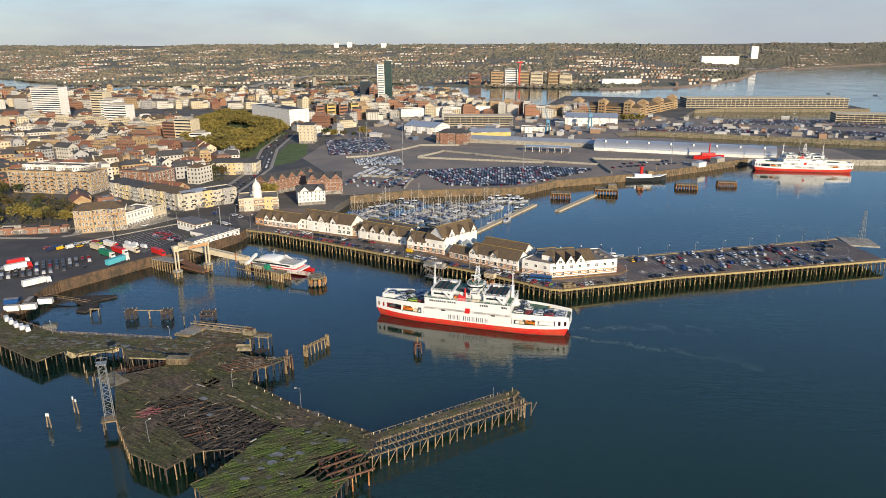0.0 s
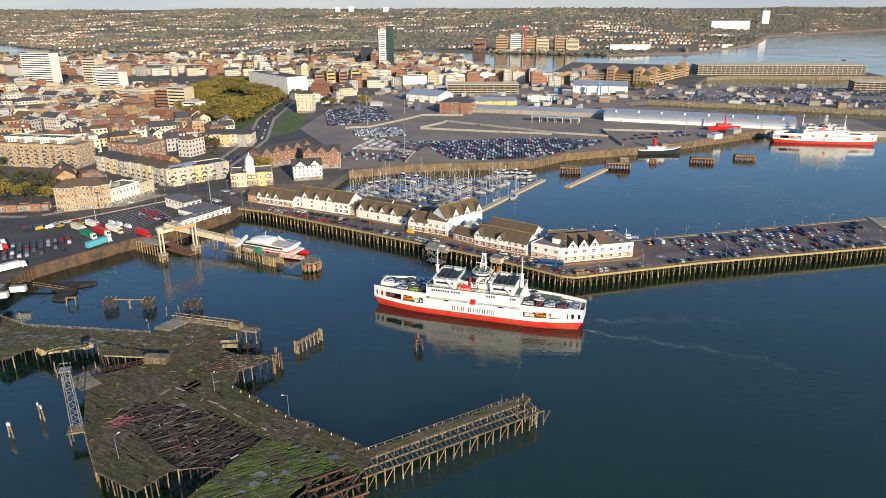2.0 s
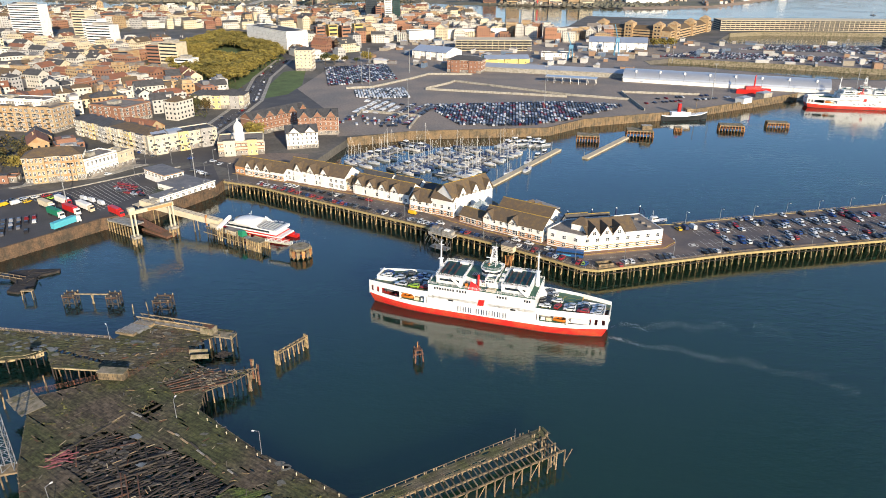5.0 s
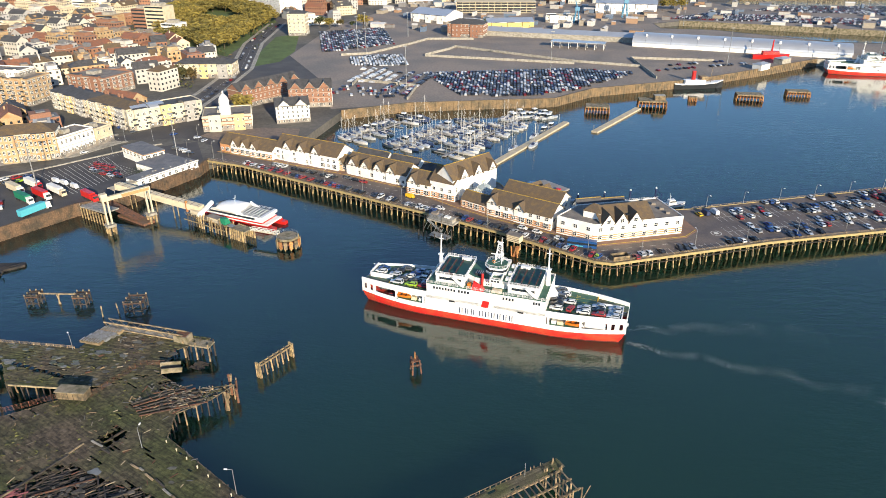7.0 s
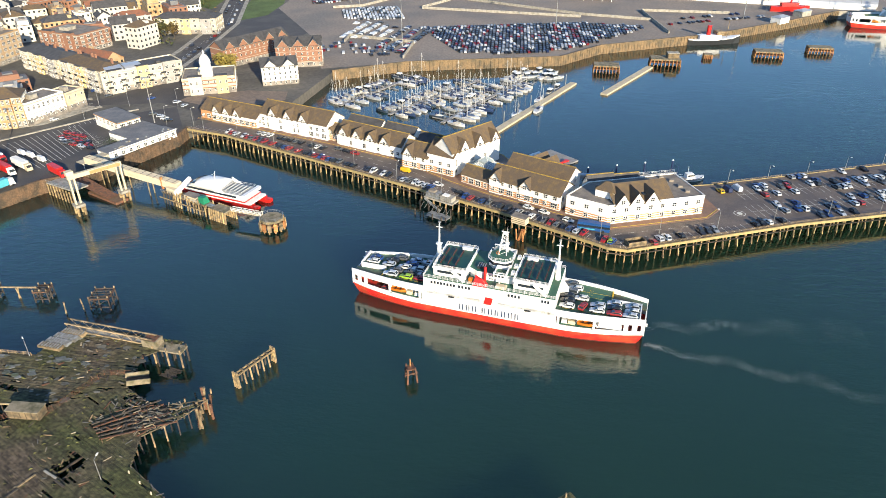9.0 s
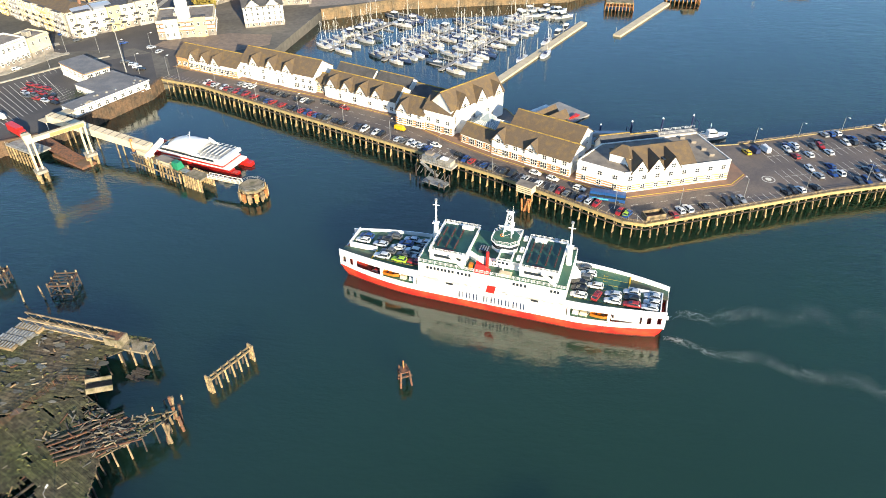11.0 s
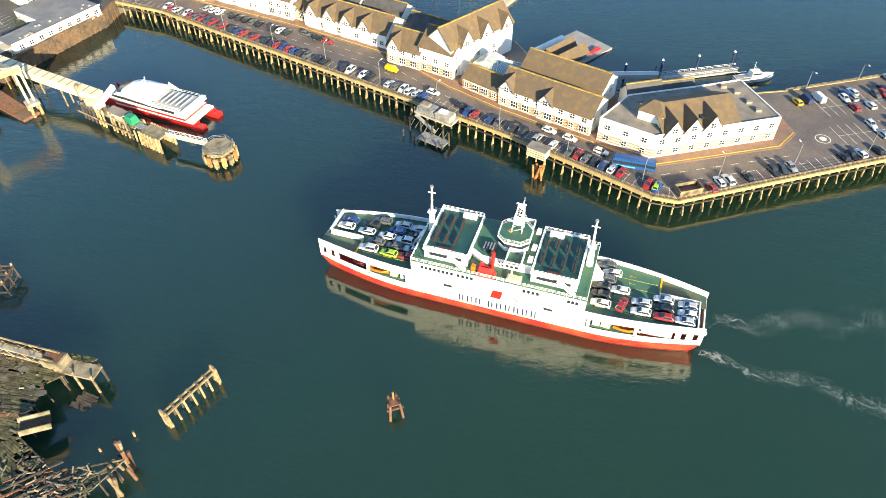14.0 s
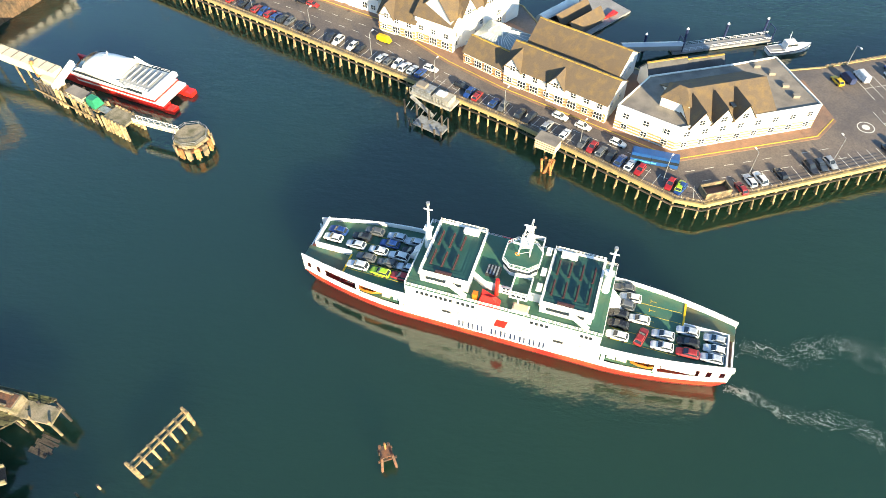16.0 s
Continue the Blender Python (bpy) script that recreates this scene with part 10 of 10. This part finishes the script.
def tree(h, spread, mt, label):
    t = thing("tree", label, "tree", at=pose(0, 0, -80))
    tk = Shape().rod((0, 0, 0), (0.1, 0, h * 0.45), h * 0.022, 7, h * 0.014)
    for k in range(5):
        a = k * 1.256 + rng.uniform(-0.3, 0.3)
        tk.rod((0.1, 0, h * 0.4), (spread * 0.5 * math.cos(a), spread * 0.5 * math.sin(a), h * rng.uniform(0.6, 0.75)), h * 0.011, 5, h * 0.004)
    part("trunk", tk, BARK, t)
    cr = Shape()
    for k in range(9):
        a, rr = rng.uniform(0, 6.283), spread * rng.uniform(0.1, 0.62)
        leaf_clump(cr, (rr * math.cos(a), rr * math.sin(a), h * rng.uniform(0.5, 0.82)), spread * rng.uniform(0.34, 0.5), 90)
    part("crown", cr, mt, t)
    return t


TREES = [tree(14, 8.6, LEAF, "large park tree with yellow-green autumn crown"), tree(12.5, 8, LEAF, "park tree with yellow-green autumn crown"), tree(13, 7, LEAFG, "broad green tree beginning to turn brown"), tree(10, 5.5, LEAFG, "small green street tree")]
placed = 0
CLEAR = [(-318, 905), (-268, 872), (-250, 905), (-285, 940), (-300, 985), (-330, 985)]
yy = 700
while yy < 1130:
    xx = -390
    while xx < -205:
        x, y = xx + rng.uniform(-2, 2), yy + rng.uniform(-2, 2)
        if inside(PARK, (x, y)) and not inside(CLEAR, (x, y)):
            tagged(copy_thing(rng.choice(TREES[:2]), pose(x, y, DECK, 0, 0, rng.uniform(0, 360)) @ Matrix.Diagonal((1.42, 1.42, rng.uniform(0.9, 1.08), 1))), group="trees of the park")
            placed += 1
        xx += 16.2
    yy += 16.2
setting("park_lawn", Shape().prism(PARK, DECK, DECK + 0.05), GRASS, "shaded lawn under the park trees", "lawn")
for x, y in ((-262, 524), (-258, 518), (-330, 470), (-318, 462), (-345, 480), (-300, 470), (-360, 455), (-340, 440), (-310, 440), (-290, 432), (-275, 430), (-380, 470), (-390, 440), (-360, 420), (-205, 590), (-212, 585), (-395, 500), (-140, 500),
             (-415, 520), (-160, 850), (-150, 852), (-138, 856), (-126, 858), (-114, 862), (-300, 560), (-268, 428), (-255, 424), (250, 1010), (262, 1016), (275, 1012), (20, 1180), (-10, 1200), (-330, 418), (-300, 416), (-280, 450), (-262, 446), (-350, 502)):
    tagged(copy_thing(rng.choice(TREES), pose(x, y, DECK, 0, 0, rng.uniform(0, 360)) @ Matrix.Scale(rng.uniform(0.8, 1.15), 4)), group="street trees")
for i, o in enumerate(TREES):
    o.matrix_basis = pose(-372 + i * 9, 512 + (i % 2) * 6, DECK)
    tagged(o, group="street trees")
# hedges and scrub by the low garages
scr = Shape()
for k in range(130):
    leaf_clump(scr, (rng.uniform(-420, -262), rng.uniform(412, 500), DECK + rng.uniform(0.6, 3)), rng.uniform(1.5, 4), 26)
tagged(part("shrubs", scr, LEAFG), "dense shrubs and bushes between the road and flats", "shrubs", kind="stuff")

# trees between the houses of the town, and over the far hills
wood = Shape()
for k in range(420):
    y = rng.uniform(560, 1650)
    x = rng.uniform(-0.75 * y, -180 if y < 1050 else 60)
    if inside(PARK, (x, y)) or inside(PORT, (x, y)):
        continue
    leaf_clump(wood, (x, y, DECK + rng.uniform(3, 6)), rng.uniform(3, 6), 16)
for k in range(60):
    x, y = rng.uniform(-420, -258), rng.uniform(424, 492)
    for j in range(3):
        leaf_clump(wood, (x + rng.uniform(-2, 2), y + rng.uniform(-2, 2), DECK + rng.uniform(2.5, 7)), rng.uniform(2, 4), 26)
tagged(part("town_trees", wood, LEAFG), "scattered trees between the town roofs", "trees", kind="stuff")
hills = Shape()
for k in range(34000):
    u = rng.random() ** 1.5
    x = rng.uniform(-1, 1) * 3600
    s = shore_y(x)
    y = s + 15 + (4730 - s) * u
    if abs(x) > 0.72 * y + 60:
        continue
    dense = noise.noise((x * 0.0022, y * 0.0022, 5))
    if dense < -0.35 or (dense < -0.05 and rng.random() < 0.6):
        continue
    r = rng.uniform(3.5, 7.5) * (1 + 0.7 * u)
    z = far_z(x, y)
    ring = [(x + r * rng.uniform(0.7, 1.4) * math.cos(j * 1.257), y + r * rng.uniform(0.7, 1.4) * math.sin(j * 1.257), z - 1) for j in range(5)]
    top = [(x + r * 0.55 * rng.uniform(0.4, 1.3) * math.cos(j * 1.257 + 0.4), y + r * 0.55 * rng.uniform(0.4, 1.3) * math.sin(j * 1.257 + 0.4), z + r * rng.uniform(0.35, 0.95)) for j in range(5)]
    hills.loft([ring, top])
# Crown colours are paled and greyed, with the haze painted in.
tagged(part("far_woods", hills, mat("hazed_far_crowns", (0.125, 0.12, 0.085), 0.95, var=0.2, scale=0.0035, col2=(0.175, 0.145, 0.10), fine=0.04, island=0.22)), "green and brown woodland over the far hills", "woods", kind="stuff")
# suburban streets: short rows of small houses between the trees
hw, hr = Shape(), Shape()
for k in range(620):
    u = rng.random() ** 1.7
    x0 = rng.uniform(-1, 1) * 3300
    s = shore_y(x0)
    y0 = s + 30 + (4500 - s) * u * 0.95
    if abs(x0) > 0.72 * y0 + 60 or noise.noise((x0 * 0.0022, y0 * 0.0022, 5)) > 0.22:
        continue
    if x0 > 800 and rng.random() < 0.75:
        continue
    a = rng.choice((-15, 5, 20, 75)) + rng.gauss(0, 8)
    big = rng.random() < 0.05
    for q in range(3 if big else rng.randint(4, 13)):
        x = x0 + q * (34 if big else 13) * math.cos(radians(a)) + rng.uniform(-3, 3)
        y = y0 + q * 13 * math.sin(radians(a)) + rng.uniform(-3, 3)
        if y < shore_y(x) + 15:
            continue
        w, d, h = rng.uniform(5.5, 10), rng.uniform(5, 7), rng.uniform(4, 6.5)
        if big:
            w, d, h = rng.uniform(22, 34), 10, rng.uniform(5, 9)
        m = pose(x, y, far_z(x, y), 0, 0, a + rng.gauss(0, 5))
        hw.box(-w / 2, w / 2, -d / 2, d / 2, -4, h, m)
        hr.hip(-w / 2, w / 2, -d / 2, d / 2, h, h + (1.0 if big else 2.8), m=m)
tagged(part("far_house_walls", hw, palette("far_walls", [(0.46, 0.4, 0.31), (0.3, 0.18, 0.12), (0.55, 0.5, 0.42), (0.34, 0.24, 0.16), (0.62, 0.58, 0.5)], 0.9, island=True)), "rows of pale and brick suburban house walls far off", "houses", kind="stuff")
tagged(part("far_house_roofs", hr, ROOFS), "tiled roofs of suburban houses far off", "roofs", kind="stuff")
# strip of beach on the far shore
sb = Shape()
for (x0, y0), (x1, y1) in zip(FAR_SHORE[7:], FAR_SHORE[8:]):
    sb.add([(x0, y0 - 14, 0.3), (x1, y1 - 14, 0.3), (x1, y1 + 12, 4.5), (x0, y0 + 12, 4.5)], [(0, 1, 2, 3)])
setting("far_beach", sb, mat("shingle", (0.30, 0.22, 0.15), 0.95, var=0.15, scale=0.05), "narrow brown shingle beach on the far shore", "beach")
